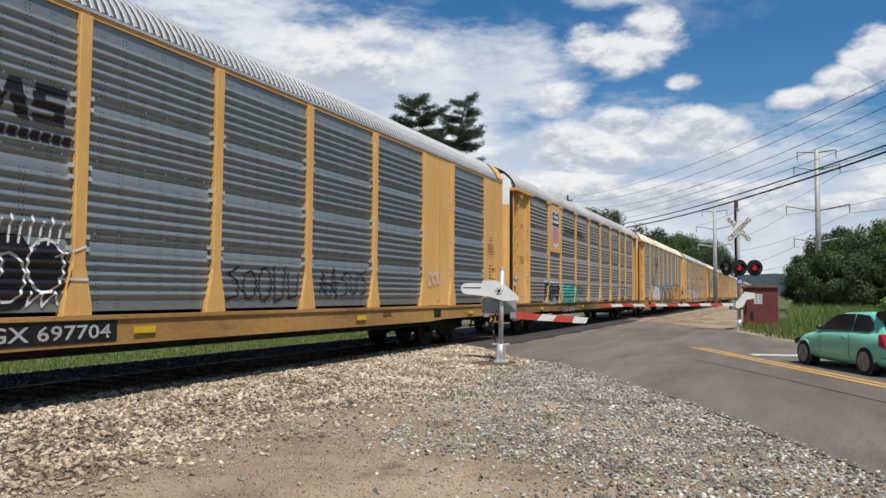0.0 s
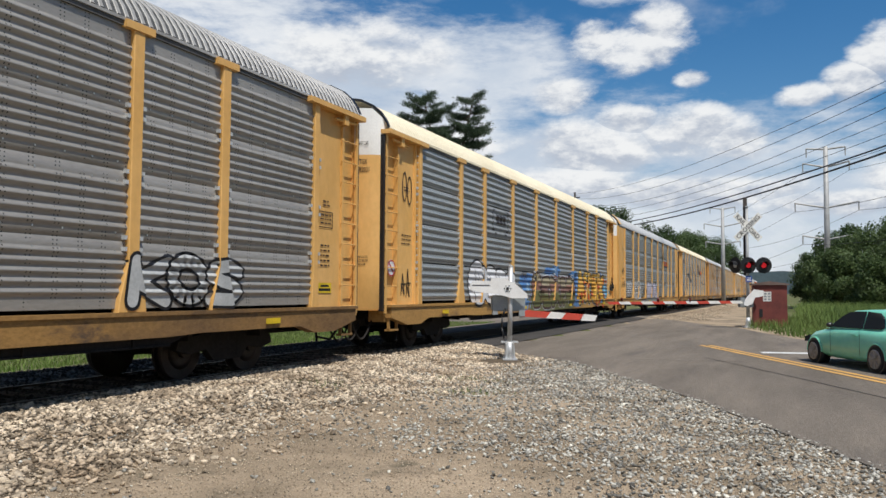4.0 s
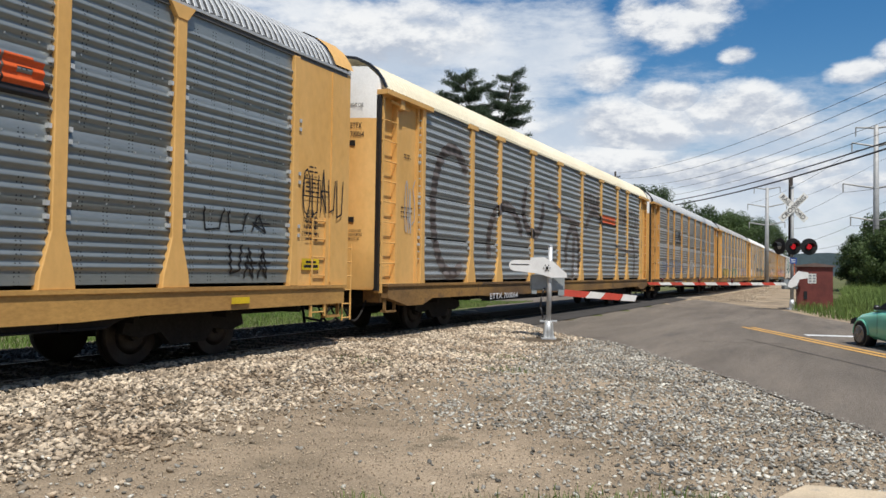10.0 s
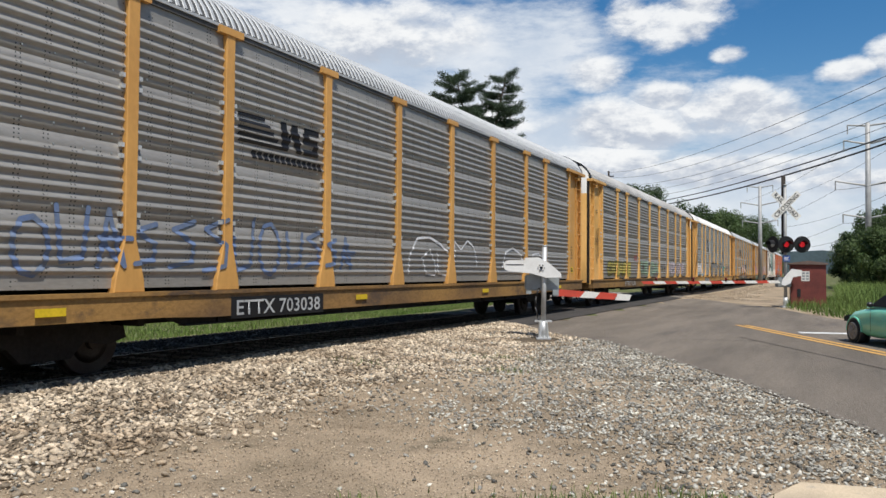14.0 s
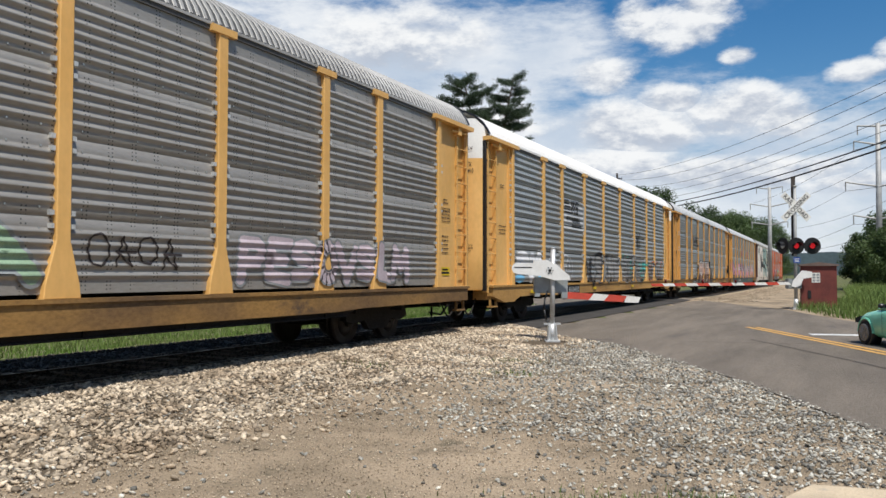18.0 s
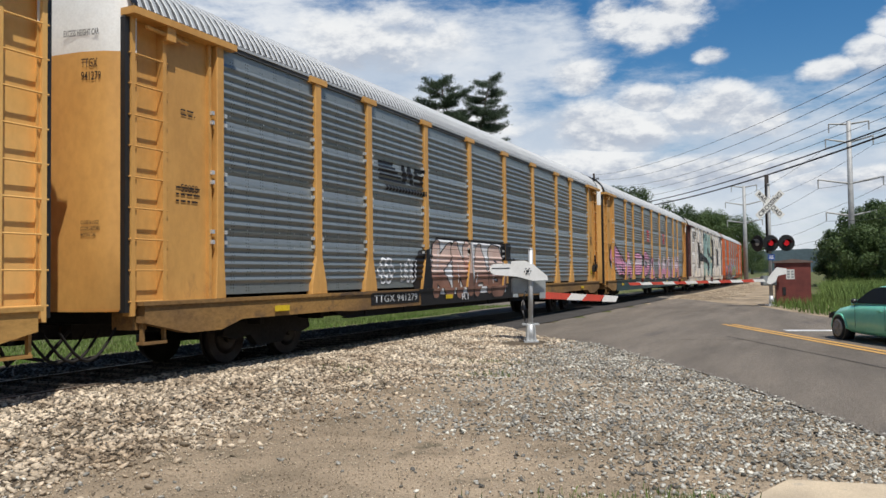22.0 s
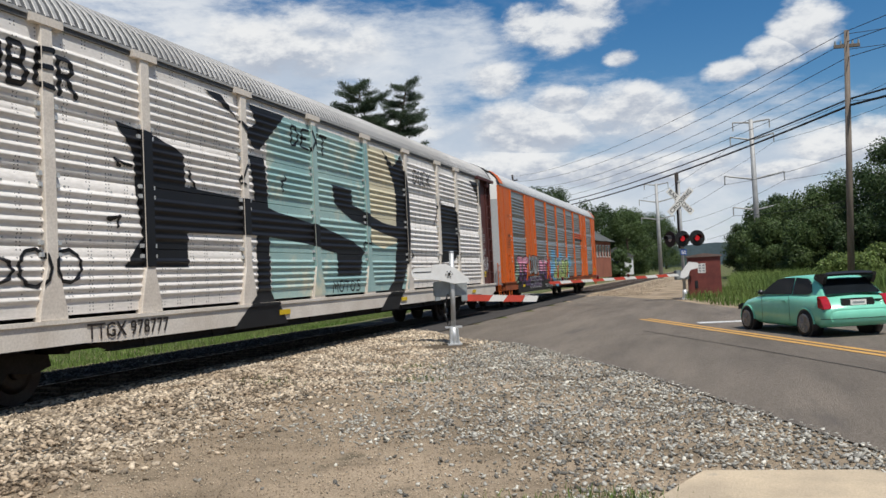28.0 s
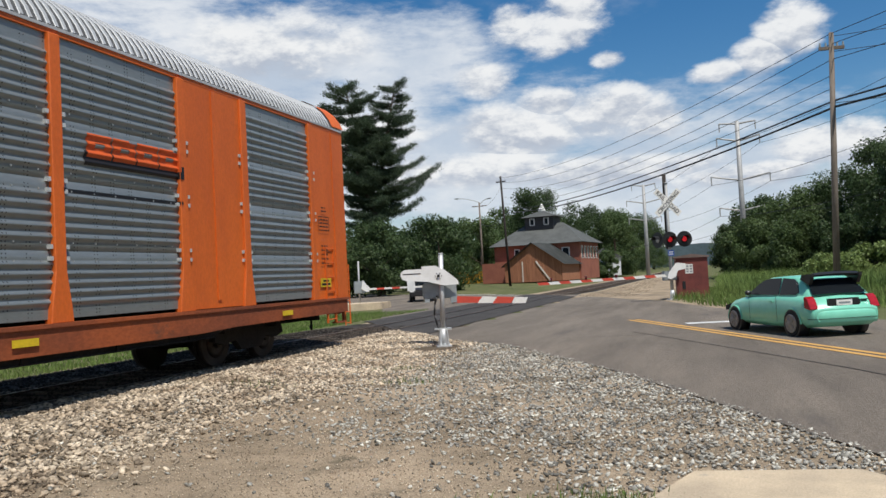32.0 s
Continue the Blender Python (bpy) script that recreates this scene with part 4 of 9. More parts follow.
def lettering(body, u, z, w, h, m, parent, x=HW + 0.012, name="lettering", label="", bold=0.0):
    me = cached(("text", body, round(w, 3), round(h, 3), m.name, bold), lambda: text_mesh(body, w, h, m, bold))
    ob = part(name, me, m, parent, label)
    ob.location = (x, u, z)
    return ob


def plate(name, u0, u1, z0, z1, x0, x1, m, parent, label=""):
    bm = bmesh.new()
    box(bm, x0, x1, u0, u1, z0, z1)
    return part(name, bm, m, parent, label)


def rack_car(label, panel="ribbed", steel="galv", paint="yellow", roof="roof_galv", ends="ladder", cap="bar", sill="sill_dirty", door=None, door_top="white",
             wide=(), flare=0.26, cut=True, hood=None, post_paint=None):
    """An enclosed railway car for carrying automobiles: panels, posts, roof, ends and trucks."""
    car = thing("autorack_car", pose(TX, 0, RZ), label, "freight car", "cars of the freight train")
    P, S = M[paint], M[steel]
    PP = M[post_paint] if post_paint else P
    part("underframe", core_mesh(M["under"]), None, car)
    part("far_side", far_side_mesh(S), None, car)
    sl = part("side_sill", sill_mesh(M[sill], cut), None, car)
    sl.location = (HW - 0.02, 0, 0)
    sl = part("side_sill", sill_mesh(M[sill], cut), None, car)
    sl.location = (-HW + 0.02, 0, 0)
    for sx in (-1, 1):
        sl = part("lower_sill", lower_sill_mesh(), None, car, "black grimy lower web of the sill")
        sl.matrix_basis = pose(sx * (HW - 0.05), 0, 0, 0, 0, 0 if sx > 0 else 180) if sx > 0 else pose(-HW + 0.05, 0, 0)
    for hx in (0.0, 0.3, -0.3):
        ah = part("air_hose", hose_mesh(), None, car)
        ah.location = (hx, 0, 0.10 * hx)
    for i, (a, b) in enumerate(zip(POSTS, POSTS[1:])):
        if i in wide:
            bm = bmesh.new()
            box(bm, -0.05, 0.03, 0, b - a, 1.16, 5.15)
            q = part("wide_plate", bm, PP, car, "broad painted steel side plate")
            q.location = (HW, a, 0)
            bm = bmesh.new()
            box(bm, 0.03, 0.055, (b - a) / 2 - 0.05, (b - a) / 2 + 0.05, 1.3, 5.1)
            part("batten", bm, PP, q)
            continue
        q = part("panel", panel_mesh(panel, round(b - a - 0.14, 3), S), None, car)
        q.location = (HW, a + 0.07, 0)
    for i, u in enumerate(POSTS):
        end = i in (0, len(POSTS) - 1)
        q = part("post", post_mesh(PP, "" if end else cap, 0.2 if not end else 0.16, flare if not end else 0.12), None, car)
        q.location = (HW, u, 0)
        c = part("bolt_strip", clips_mesh(0.2, panel == "stacked"), None, q)
        tagged(c, "zinc bolt heads and clips", "", "", "stuff")
    # top chord
    bm = bmesh.new()
    box(bm, HW - 0.08, HW + 0.035, 0.1, LEN - 0.1, 5.12, 5.20)
    box(bm, -HW - 0.035, -HW + 0.08, 0.1, LEN - 0.1, 5.12, 5.20)
    # the shadow line under the eave is put into the rail's dark colour
    part("roof_rail", bm, P if cap == "" else M["roof_shade"], car)
    part("roof", roof_mesh(M[roof], M[hood] if hood else None), None, car)
    def trim(u):
        bm = bmesh.new()
        xs = [-1.58, -1.5, -1.36, -1.15, -0.85, -0.45, 0, 0.45, 0.85, 1.15, 1.36, 1.5, 1.58]
        sheet(bm, [[(x * 1.004, u + dy, roof_z(x) + dz) for x in xs] for dy, dz in ((-0.05, -0.03), (-0.05, 0.036), (0.05, 0.036))])
        return mesh_of(bm, "roof_edge", M["trim_black"], False)
    if not hood:
        for u in (0.0, LEN):
            part("roof_edge", cached(("roof_edge", u), lambda: trim(u)), None, car, "black edge trim on the roof end")
    for rear in (False, True):
        def place(ob, x=0.0, u=0.0):
            ob.matrix_basis = pose(x, LEN - u, 0) @ Matrix.Diagonal((1, -1, 1, 1)) if rear else pose(x, u, 0)
        D = part("end_door", door_mesh(M[door or paint], M[door_top], M["roof_galv"] if paint == "orange" else None), None, car, "bulged end door")
        place(D)
        place(part("coupler", coupler_mesh(), None, car))
        if ends == "ladder":
            place(part("ladder", ladder_mesh(P), None, car), HW, 0.0)
            # added black strip: the dark of the gap between ladder and door
            def gap_strip():
                bm = bmesh.new()
                box(bm, -0.16, -0.03, -0.10, -0.022, 1.0, 5.08)
                return mesh_of(bm, "door_gasket", M["trim_black"])
            place(part("door_gasket", cached("gap_strip", gap_strip), None, car, "black strip standing in for the shaded gap beside the end door"), HW, 0.0)
            def end_plate():
                bm = bmesh.new()
                box(bm, -0.09, -0.05, 0.63, 1.66, 1.1, 5.15)
                box(bm, -0.09, 0.01, 1.50, 1.56, 1.1, 5.15)
                return mesh_of(bm, "end_plate", P)
            place(part("end_plate", cached(("endplate", paint), end_plate), None, car), HW, 0.0)
            def lintel():
                bm = bmesh.new()
                box(bm, -0.12, 0.14, -0.10, 2.02, 5.10, 5.20)
                box(bm, -0.05, 0.10, 0.55, 0.72, 4.90, 5.10)
                tube(bm, (0.05, 0.2, 5.0), (0.05, 1.0, 4.96), 0.03, seg=6)
                return mesh_of(bm, "lintel", P)
            place(part("lintel", cached(("lintel", paint), lintel), None, car), HW, 0.0)
        else:
            def end_plate():
                bm = bmesh.new()
                box(bm, -0.12, 0.03, -0.02, 1.64, 1.12, 5.18)
                box(bm, 0.03, 0.05, 0.55, 0.60, 1.2, 5.1)
                return mesh_of(bm, "end_plate", P)
            place(part("end_plate", cached(("flushplate", paint), end_plate), None, car), HW, 0.0)
            place(part("ladder", low_ladder_mesh(P), None, car), HW, 0.75)
            def end_rail():
                bm = bmesh.new()
                for y in (-0.34, -0.06):
                    tube(bm, (-0.10, y, 0.45), (-0.10, y, 1.95), 0.018, seg=6)
                for k in range(6):
                    tube(bm, (-0.10, -0.36, 0.5 + 0.27 * k), (-0.10, -0.04, 0.5 + 0.27 * k), 0.014, seg=6)
                tube(bm, (-0.10, -0.06, 1.9), (-0.10, 0.10, 1.9), 0.018, seg=6)
                tube(bm, (-0.10, -0.06, 1.05), (-0.10, 0.10, 1.05), 0.018, seg=6)
                return mesh_of(bm, "end_rail", P)
            place(part("end_rail", cached(("end_rail", paint), end_rail), None, car, "painted grab rails on the car end"), HW, 0.0)
        def step():
            bm = bmesh.new()
            for y in (0.15, 0.55):
                box(bm, -0.06, 0.0, y - 0.02, y + 0.02, 0.56, 1.0)
            box(bm, -0.12, 0.02, 0.13, 0.57, 0.54, 0.58)
            box(bm, -0.5, -0.1, 0.05, 0.3, 0.75, 1.05)
            return mesh_of(bm, "sill_step", M[sill])
        place(part("sill_step", cached(("step", sill), step), None, car), HW, 0.05)
        u = 3.6
        truck = part("truck", cached("bolster", lambda: mesh_of(bolster(), "truck", M["under"])), None, car)
        place(truck, 0, u)
        for s in (-1, 1):
            f = part("side_frame", frame_mesh(), None, truck)
            f.location = (s * 1.0, 0, 0)
            for dy in (-0.86, 0.86):
                w = part("wheel", wheel_mesh(), None, truck)
                w.matrix_basis = pose(s * 0.755, dy, 0.46, 0, 0, 0 if s > 0 else 180)
    return car


def bolster():
    bm = bmesh.new()
    box(bm, -1.0, 1.0, -0.22, 0.22, 0.40, 0.72)
    for dy in (-0.86, 0.86):
        tube(bm, (-0.75, dy, 0.46), (0.75, dy, 0.46), 0.08, seg=10)
    box(bm, -0.4, 0.4, -0.3, 0.3, 0.72, 0.84)
    return bm


CARS = [
    rack_car("grey ribbed autorack with yellow posts and black graffiti tags", wide=(1, 7), ends="flush", cap="", sill="sill_worn", cut=False, hood="yellow", flare=0.24),
    rack_car("grey autorack with yellow ends and a railway shield plate", steel="galv_dark", roof="roof_grey", cap="bar"),
    rack_car("perforated grey autorack with cream roof and colourful graffiti", panel="stacked", steel="galv_pale", roof="roof_cream", cap="bar", sill="sill_worn"),
    rack_car("grey ribbed autorack with yellow posts and white graffiti", ends="flush", cap="trapezoid", sill="sill_worn", hood="yellow", cut=False),
    rack_car("weathered perforated autorack with cream roof and black overspray", panel="stacked", steel="galv_pale", roof="roof_cream", cap="bar", sill="sill_dirty"),
    rack_car("grey ribbed autorack with yellow posts and faded blue tags", steel="galv_dark", paint="yellow_deep", roof="roof_galv", cap="bar", sill="sill_dirty", cut=False),
    rack_car("weathered ribbed autorack with yellow and green graffiti along the bottom", steel="galv_dark", roof="roof_grey", cap="bar", sill="sill_dirty", cut=False),
    rack_car("perforated grey autorack with white roof and block-letter graffiti", panel="stacked", steel="galv_pale", roof="roof_white", cap="bar", sill="sill_worn"),
    rack_car("grey ribbed autorack, yellow posts, salmon and white graffiti piece", paint="yellow_deep", roof="roof_galv", cap="bar", sill="sill_dirty"),
    rack_car("grey ribbed autorack with large pink graffiti letters", steel="galv", paint="yellow_deep", roof="roof_galv", cap="bar", sill="sill_dirty"),
    rack_car("white-painted autorack with maroon ends and giant black lettering", steel="galv_white", paint="maroon", post_paint="cream_post", roof="roof_grey", cap="bar", sill="cream_post", door="maroon", flare=0.24),
    rack_car("orange autorack with grey ribbed panels and multicoloured graffiti", paint="orange", roof="roof_galv", ends="flush", cap="", sill="sill_orange", wide=(1, 7), cut=False, hood="orange", flare=0.2),
]
for i, c in enumerate(CARS):
    c.location.y = PITCH * i - 1.54
for i in (2, 8):
    hb = part("hand_brake", hand_brake_mesh(), None, CARS[i], "black hand brake lever and housing")
    hb.location = (HW - 0.045, LEN - 0.95, 0)


# ---------------------------------------------------------------- crossing equipment
ROAD_TURN = 23.9       # degrees by which the road's cross line is turned


def build_near_gate():
    g = thing("crossing_gate", pose(-6.02, 17.65, 0.0, 0, 0, ROAD_TURN), "silver crossing gate mast with white counterweight and short striped arm", "crossing gate")
    bm = bmesh.new()
    tube(bm, (0, 0, 0.36), (0.03, 0, 2.2), 0.058, 0.056, 18)
    tube(bm, (0.03, 0, 2.2), (0.03, 0, 2.225), 0.064, 0.05, 18)
    part("mast", bm, M["silver"], g)
    bm = bmesh.new()
    tube(bm, (0, 0, 0.0), (0, 0, 0.42), 0.085, 0.075, 16)
    box(bm, -0.17, 0.17, -0.17, 0.17, 0.0, 0.035)
    for a in range(4):
        c, s = math.cos(a * math.pi / 2 + 0.78), math.sin(a * math.pi / 2 + 0.78)
        prism(bm, [(0.05, 0.03), (0.16, 0.03), (0.13, 0.38), (0.05, 0.42)], "y", -0.012, 0.012)
        bm.verts.ensure_lookup_table()
        for v in bm.verts[-8:]:
            x, y = v.co.x, v.co.y
            v.co.x, v.co.y = x * c - y * s, x * s + y * c
    box(bm, -0.2, 0.2, -0.05, 0.05, 0.40, 0.44)
    part("base", bm, M["silver"], g, "ribbed cast base")
    for a in range(4):
        bm = bmesh.new()
        x, y = 0.13 * math.cos(a * math.pi / 2), 0.13 * math.sin(a * math.pi / 2)
        tube(bm, (x, y, 0.03), (x, y, 0.075), 0.018, seg=6)
        part("bolt", bm, M["silver"], g)
    bm = bmesh.new()
    box(bm, -0.42, 0.38, 0.06, 0.42, 1.14, 1.52)
    bmesh.ops.bevel(bm, geom=bm.edges[:], offset=0.03, segments=2, affect="EDGES")
    c = part("mechanism_case", bm, M["mech_grey"], g)
    bm = bmesh.new()
    box(bm, -0.40, -0.28, 0.05, 0.30, 1.06, 1.14)
    box(bm, 0.26, 0.36, 0.1, 0.3, 1.0, 1.14)
    part("case_foot", bm, M["mech_grey"], c)
    bm = bmesh.new()
    pts = [(-0.92, 1.64), (-0.955, 1.71), (-0.95, 1.78), (-0.90, 1.84), (-0.82, 1.86), (-0.45, 1.86), (-0.45, 1.92), (-0.12, 1.93), (0.0, 1.86), (0.12, 1.80), (0.40, 1.56), (0.42, 1.46), (0.05, 1.45), (-0.30, 1.55), (-0.84, 1.60)]
    prism(bm, pts, "y", -0.115, -0.085)
    part("counterweight_arm", bm, M["mech_white"], g, "white painted counterweight plate")
    bm = bmesh.new()
    box(bm, -0.90, -0.48, -0.122, -0.115, 1.745, 1.765)
    part("slot", bm, M["black"], g)
    bm = bmesh.new()
    prism(bm, [(-0.45, 1.60), (0.10, 1.55), (0.36, 1.48), (0.38, 1.60), (0.10, 1.84), (-0.42, 1.9)], "y", 0.12, 0.15)
    part("counterweight_arm", bm, M["mech_white"], g)
    bm = bmesh.new()
    for k in range(6):
        a = k * math.pi / 3
        tube(bm, (-0.06 + 0.075 * math.cos(a), -0.13, 1.68 + 0.075 * math.sin(a)), (-0.06 + 0.075 * math.cos(a), -0.11, 1.68 + 0.075 * math.sin(a)), 0.014, seg=6)
    tube(bm, (-0.06, -0.14, 1.68), (-0.06, -0.08, 1.68), 0.035, seg=10)
    part("hub", bm, M["trim_black"], g)
    bm = bmesh.new()
    tube(bm, (-0.06, 0.0, 1.68), (-0.06, 0.15, 1.68), 0.04, seg=10)
    part("shaft", bm, M["silver"], g)
    # cable
    bm = bmesh.new()
    pts = [(-0.10, 0.05, 1.2), (-0.17, 0.02, 1.0), (-0.19, 0.0, 0.75), (-0.13, 0.0, 0.5), (-0.09, 0.0, 0.40)]
    for a, b in zip(pts, pts[1:]):
        tube(bm, a, b, 0.022, seg=8)
    part("cable", bm, M["trim_black"], g)
    # arm, drooping a little
    drop = math.tan(radians(3.6))
    def arm_piece(x0, x1, m, lean=0.06):
        bm = bmesh.new()
        z = lambda x: 1.10 - (x - 0.3) * drop
        w0, w1 = 0.078, 0.068
        v = [(x0 - lean, z(x0) - w0), (x1 - lean, z(x1) - w1), (x1 + lean, z(x1) + w1), (x0 + lean, z(x0) + w0)]
        prism(bm, v, "y", -0.02, 0.02)
        part("arm_stripe", bm, m, g)
    arm_piece(0.33, 0.92, M["red"])
    arm_piece(0.92, 1.28, M["white"])
    arm_piece(1.28, 1.72, M["red"])
    arm_piece(1.72, 2.05, M["white"], 0.03)
    bm = bmesh.new()
    box(bm, 0.22, 0.36, -0.05, 0.05, 1.03, 1.17)
    part("arm_bracket", bm, M["mech_grey"], g)


build_near_gate()


def text_on(body, w, h, m, parent, mtx, name="lettering"):
    me = cached(("text", body, round(w, 3), round(h, 3), m.name, 0.0), lambda: text_mesh(body, w, h, m, 0.01))
    ob = part(name, me, m, parent)
    ob.matrix_basis = mtx @ pose(0, 0, 0, 0, 0, -90) @ pose(0, -w / 2, -h / 2)
    return ob


def build_signal():
    g = thing("crossing_signal", pose(-1.5, 37.0, 0.12, 0, 0, ROAD_TURN), "crossing signal mast with crossbuck, red lamps and striped gate arm", "crossing signal")
    bm = bmesh.new()
    tube(bm, (0, 0, 0), (0, 0, 5.3), 0.075, 0.06, 14)
    tube(bm, (0, 0, 5.3), (0, 0, 5.36), 0.09, 0.03, 10)
    part("mast", bm, M["pole_grey"], g)
    bm = bmesh.new()
    tube(bm, (-0.02, 0.12, 2.3), (-0.02, 0.12, 5.75), 0.10, 0.09, 10)
    part("upper_mast", bm, M["pole_dark"], g, "dark upper mast")
    bm = bmesh.new()
    box(bm, -0.2, 0.2, -0.2, 0.2, -0.3, 0.03)
    tube(bm, (0, 0, 0.03), (0, 0, 0.42), 0.12, 0.085, 12)
    part("base", bm, M["silver"], g)
    for sgn, word in ((1, "CROSSING"), (-1, "RAIL  ROAD")):
        bm = bmesh.new()
        box(bm, -0.78, 0.78, -0.01, 0.01, -0.14, 0.14)
        b = part("crossbuck_board", bm, M["white"], g)
        b.matrix_basis = pose(0, -0.10 - 0.022 * (sgn > 0), 4.42) @ pose(0, 0, 0, 0, -45 * sgn, 0)
        text_on(word, 1.36, 0.20, M["black"], b, pose(0, -0.016, 0))
    # lamps on a cross bar
    bm = bmesh.new()
    tube(bm, (-0.6, -0.08, 2.72), (0.68, -0.08, 2.72), 0.03, seg=8)
    part("cross_bar", bm, M["trim_black"], g)
    for x, turn, lit in ((-0.58, -70, False), (-0.02, 6, True), (0.66, 0, True)):
        lamp = new("lamp")
        lamp.parent = g
        lamp.matrix_basis = pose(x, -0.14, 2.72, 0, 0, turn)
        bm = bmesh.new()
        tube(bm, (0, 0, 0), (0, -0.02, 0), 0.36, seg=28)
        part("backing_disc", bm, M["trim_black"], lamp)
        bm = bmesh.new()
        tube(bm, (0, 0.14, 0), (0, -0.02, 0), 0.13, 0.17, 16)
        part("lamp_case", bm, M["trim_black"], lamp)
        bm = bmesh.new()
        tube(bm, (0, -0.02, 0), (0, -0.045, 0), 0.12, 0.09, 20)
        # unlit lens is silver: its bright reflection is put into the colour
        part("lens", bm, M["lens"] if lit else M["silver"], lamp)
        bm = bmesh.new()     # visor
        for k in range(12):
            a0, a1 = math.pi * (k / 12), math.pi * ((k + 1) / 12)
            r = 0.175
            q = [bm.verts.new((r * math.cos(a), y, r * math.sin(a))) for a, y in ((a0, -0.02), (a1, -0.02), (a1, -0.26), (a0, -0.26))]
            bm.faces.new(q)
        part("visor", bm, M["trim_black"], lamp)
    bm = bmesh.new()
    box(bm, -0.12, 0.16, -0.10, -0.085, 1.98, 2.24)
    part("notice", bm, mat("blue_notice", (0.03, 0.09, 0.35), 0.5), g, "small blue notice plate")
    for dz, w in ((2.16, 0.2), (2.10, 0.16), (2.05, 0.2)):
        bm = bmesh.new()
        box(bm, -0.08, -0.08 + w, -0.105, -0.1, dz - 0.012, dz + 0.012)
        part("notice_line", bm, M["white"], g)
    # gate mechanism and arm to the left
    bm = bmesh.new()
    box(bm, -0.30, 0.30, 0.08, 0.42, 0.86, 1.30)
    bmesh.ops.bevel(bm, geom=bm.edges[:], offset=0.03, segments=2, affect="EDGES")
    part("mechanism_case", bm, M["mech_grey"], g)
    bm = bmesh.new()
    prism(bm, [(-0.25, 0.98), (-0.1, 0.92), (0.12, 1.02), (0.25, 1.30), (0.6, 1.36), (0.62, 1.60), (0.2, 1.66), (0.05, 1.50), (-0.2, 1.20)], "y", -0.2, -0.16)
    part("counterweight_arm", bm, M["mech_white"], g, "pale counterweight arm")
    n = 12
    L = 5.9
    for i in range(n):
        a, b = -0.3 - L * i / n, -0.3 - L * (i + 1) / n
        bm = bmesh.new()
        z0, z1 = 1.10 - 0.014 * (-a), 1.10 - 0.014 * (-b)
        prism(bm, [(a + 0.05, z0 - 0.06), (b + 0.05, z1 - 0.06), (b - 0.05, z1 + 0.06), (a - 0.05, z0 + 0.06)], "y", -0.13, -0.09)
        part("arm_stripe", bm, M["red"] if i % 2 else M["white"], g)
    for x in (-5.6, -4.0, -2.6):
        bm = bmesh.new()
        tube(bm, (x, -0.11, 1.1), (x, -0.11, 1.26), 0.05, seg=8)
        part("arm_lamp", bm, M["lens_dim"], g)


build_signal()


def build_cabin():
    c = thing("relay_cabin", pose(-1.32, 37.9, 0.0, 0, 0, 4), "oxide-red metal relay cabin with a flat brown roof", "relay cabin")
    bm = bmesh.new()
    box(bm, 0, 1.42, 0, 1.5, -0.28, 1.98)
    part("wall", bm, M["cabin_red"], c)
    bm = bmesh.new()
    prism(bm, [(-0.08, 1.98), (1.50, 1.98), (1.50, 2.04), (0.71, 2.15), (-0.08, 2.04)], "y", -0.08, 1.58)
    part("roof", bm, M["cabin_roof"], c)
    bm = bmesh.new()
    box(bm, 0.06, 1.36, 0.06, 1.44, -0.5, -0.28)
    part("plinth", bm, M["concrete"], c)
    bm = bmesh.new()
    box(bm, 0.42, 0.76, -0.014, -0.006, 1.25, 1.68)
    s = part("notice", bm, M["white"], c, "white enamel notice")
    for k in range(2):
        for j in range(3):
            bm = bmesh.new()
            box(bm, 0.46 + k * 0.16, 0.57 + k * 0.16, -0.018, -0.014, 1.3 + j * 0.125, 1.38 + j * 0.125)
            part("notice_bar", bm, M["mech_grey"], s)
    bm = bmesh.new()
    box(bm, 0.08, 1.34, -0.006, 0.0, -0.2, 1.9)
    part("door", bm, M["cabin_red"], c)
    bm = bmesh.new()
    box(bm, 0.26, 0.40, -0.03, -0.006, 0.55, 0.9)
    part("latch", bm, M["trim_black"], c)


build_cabin()


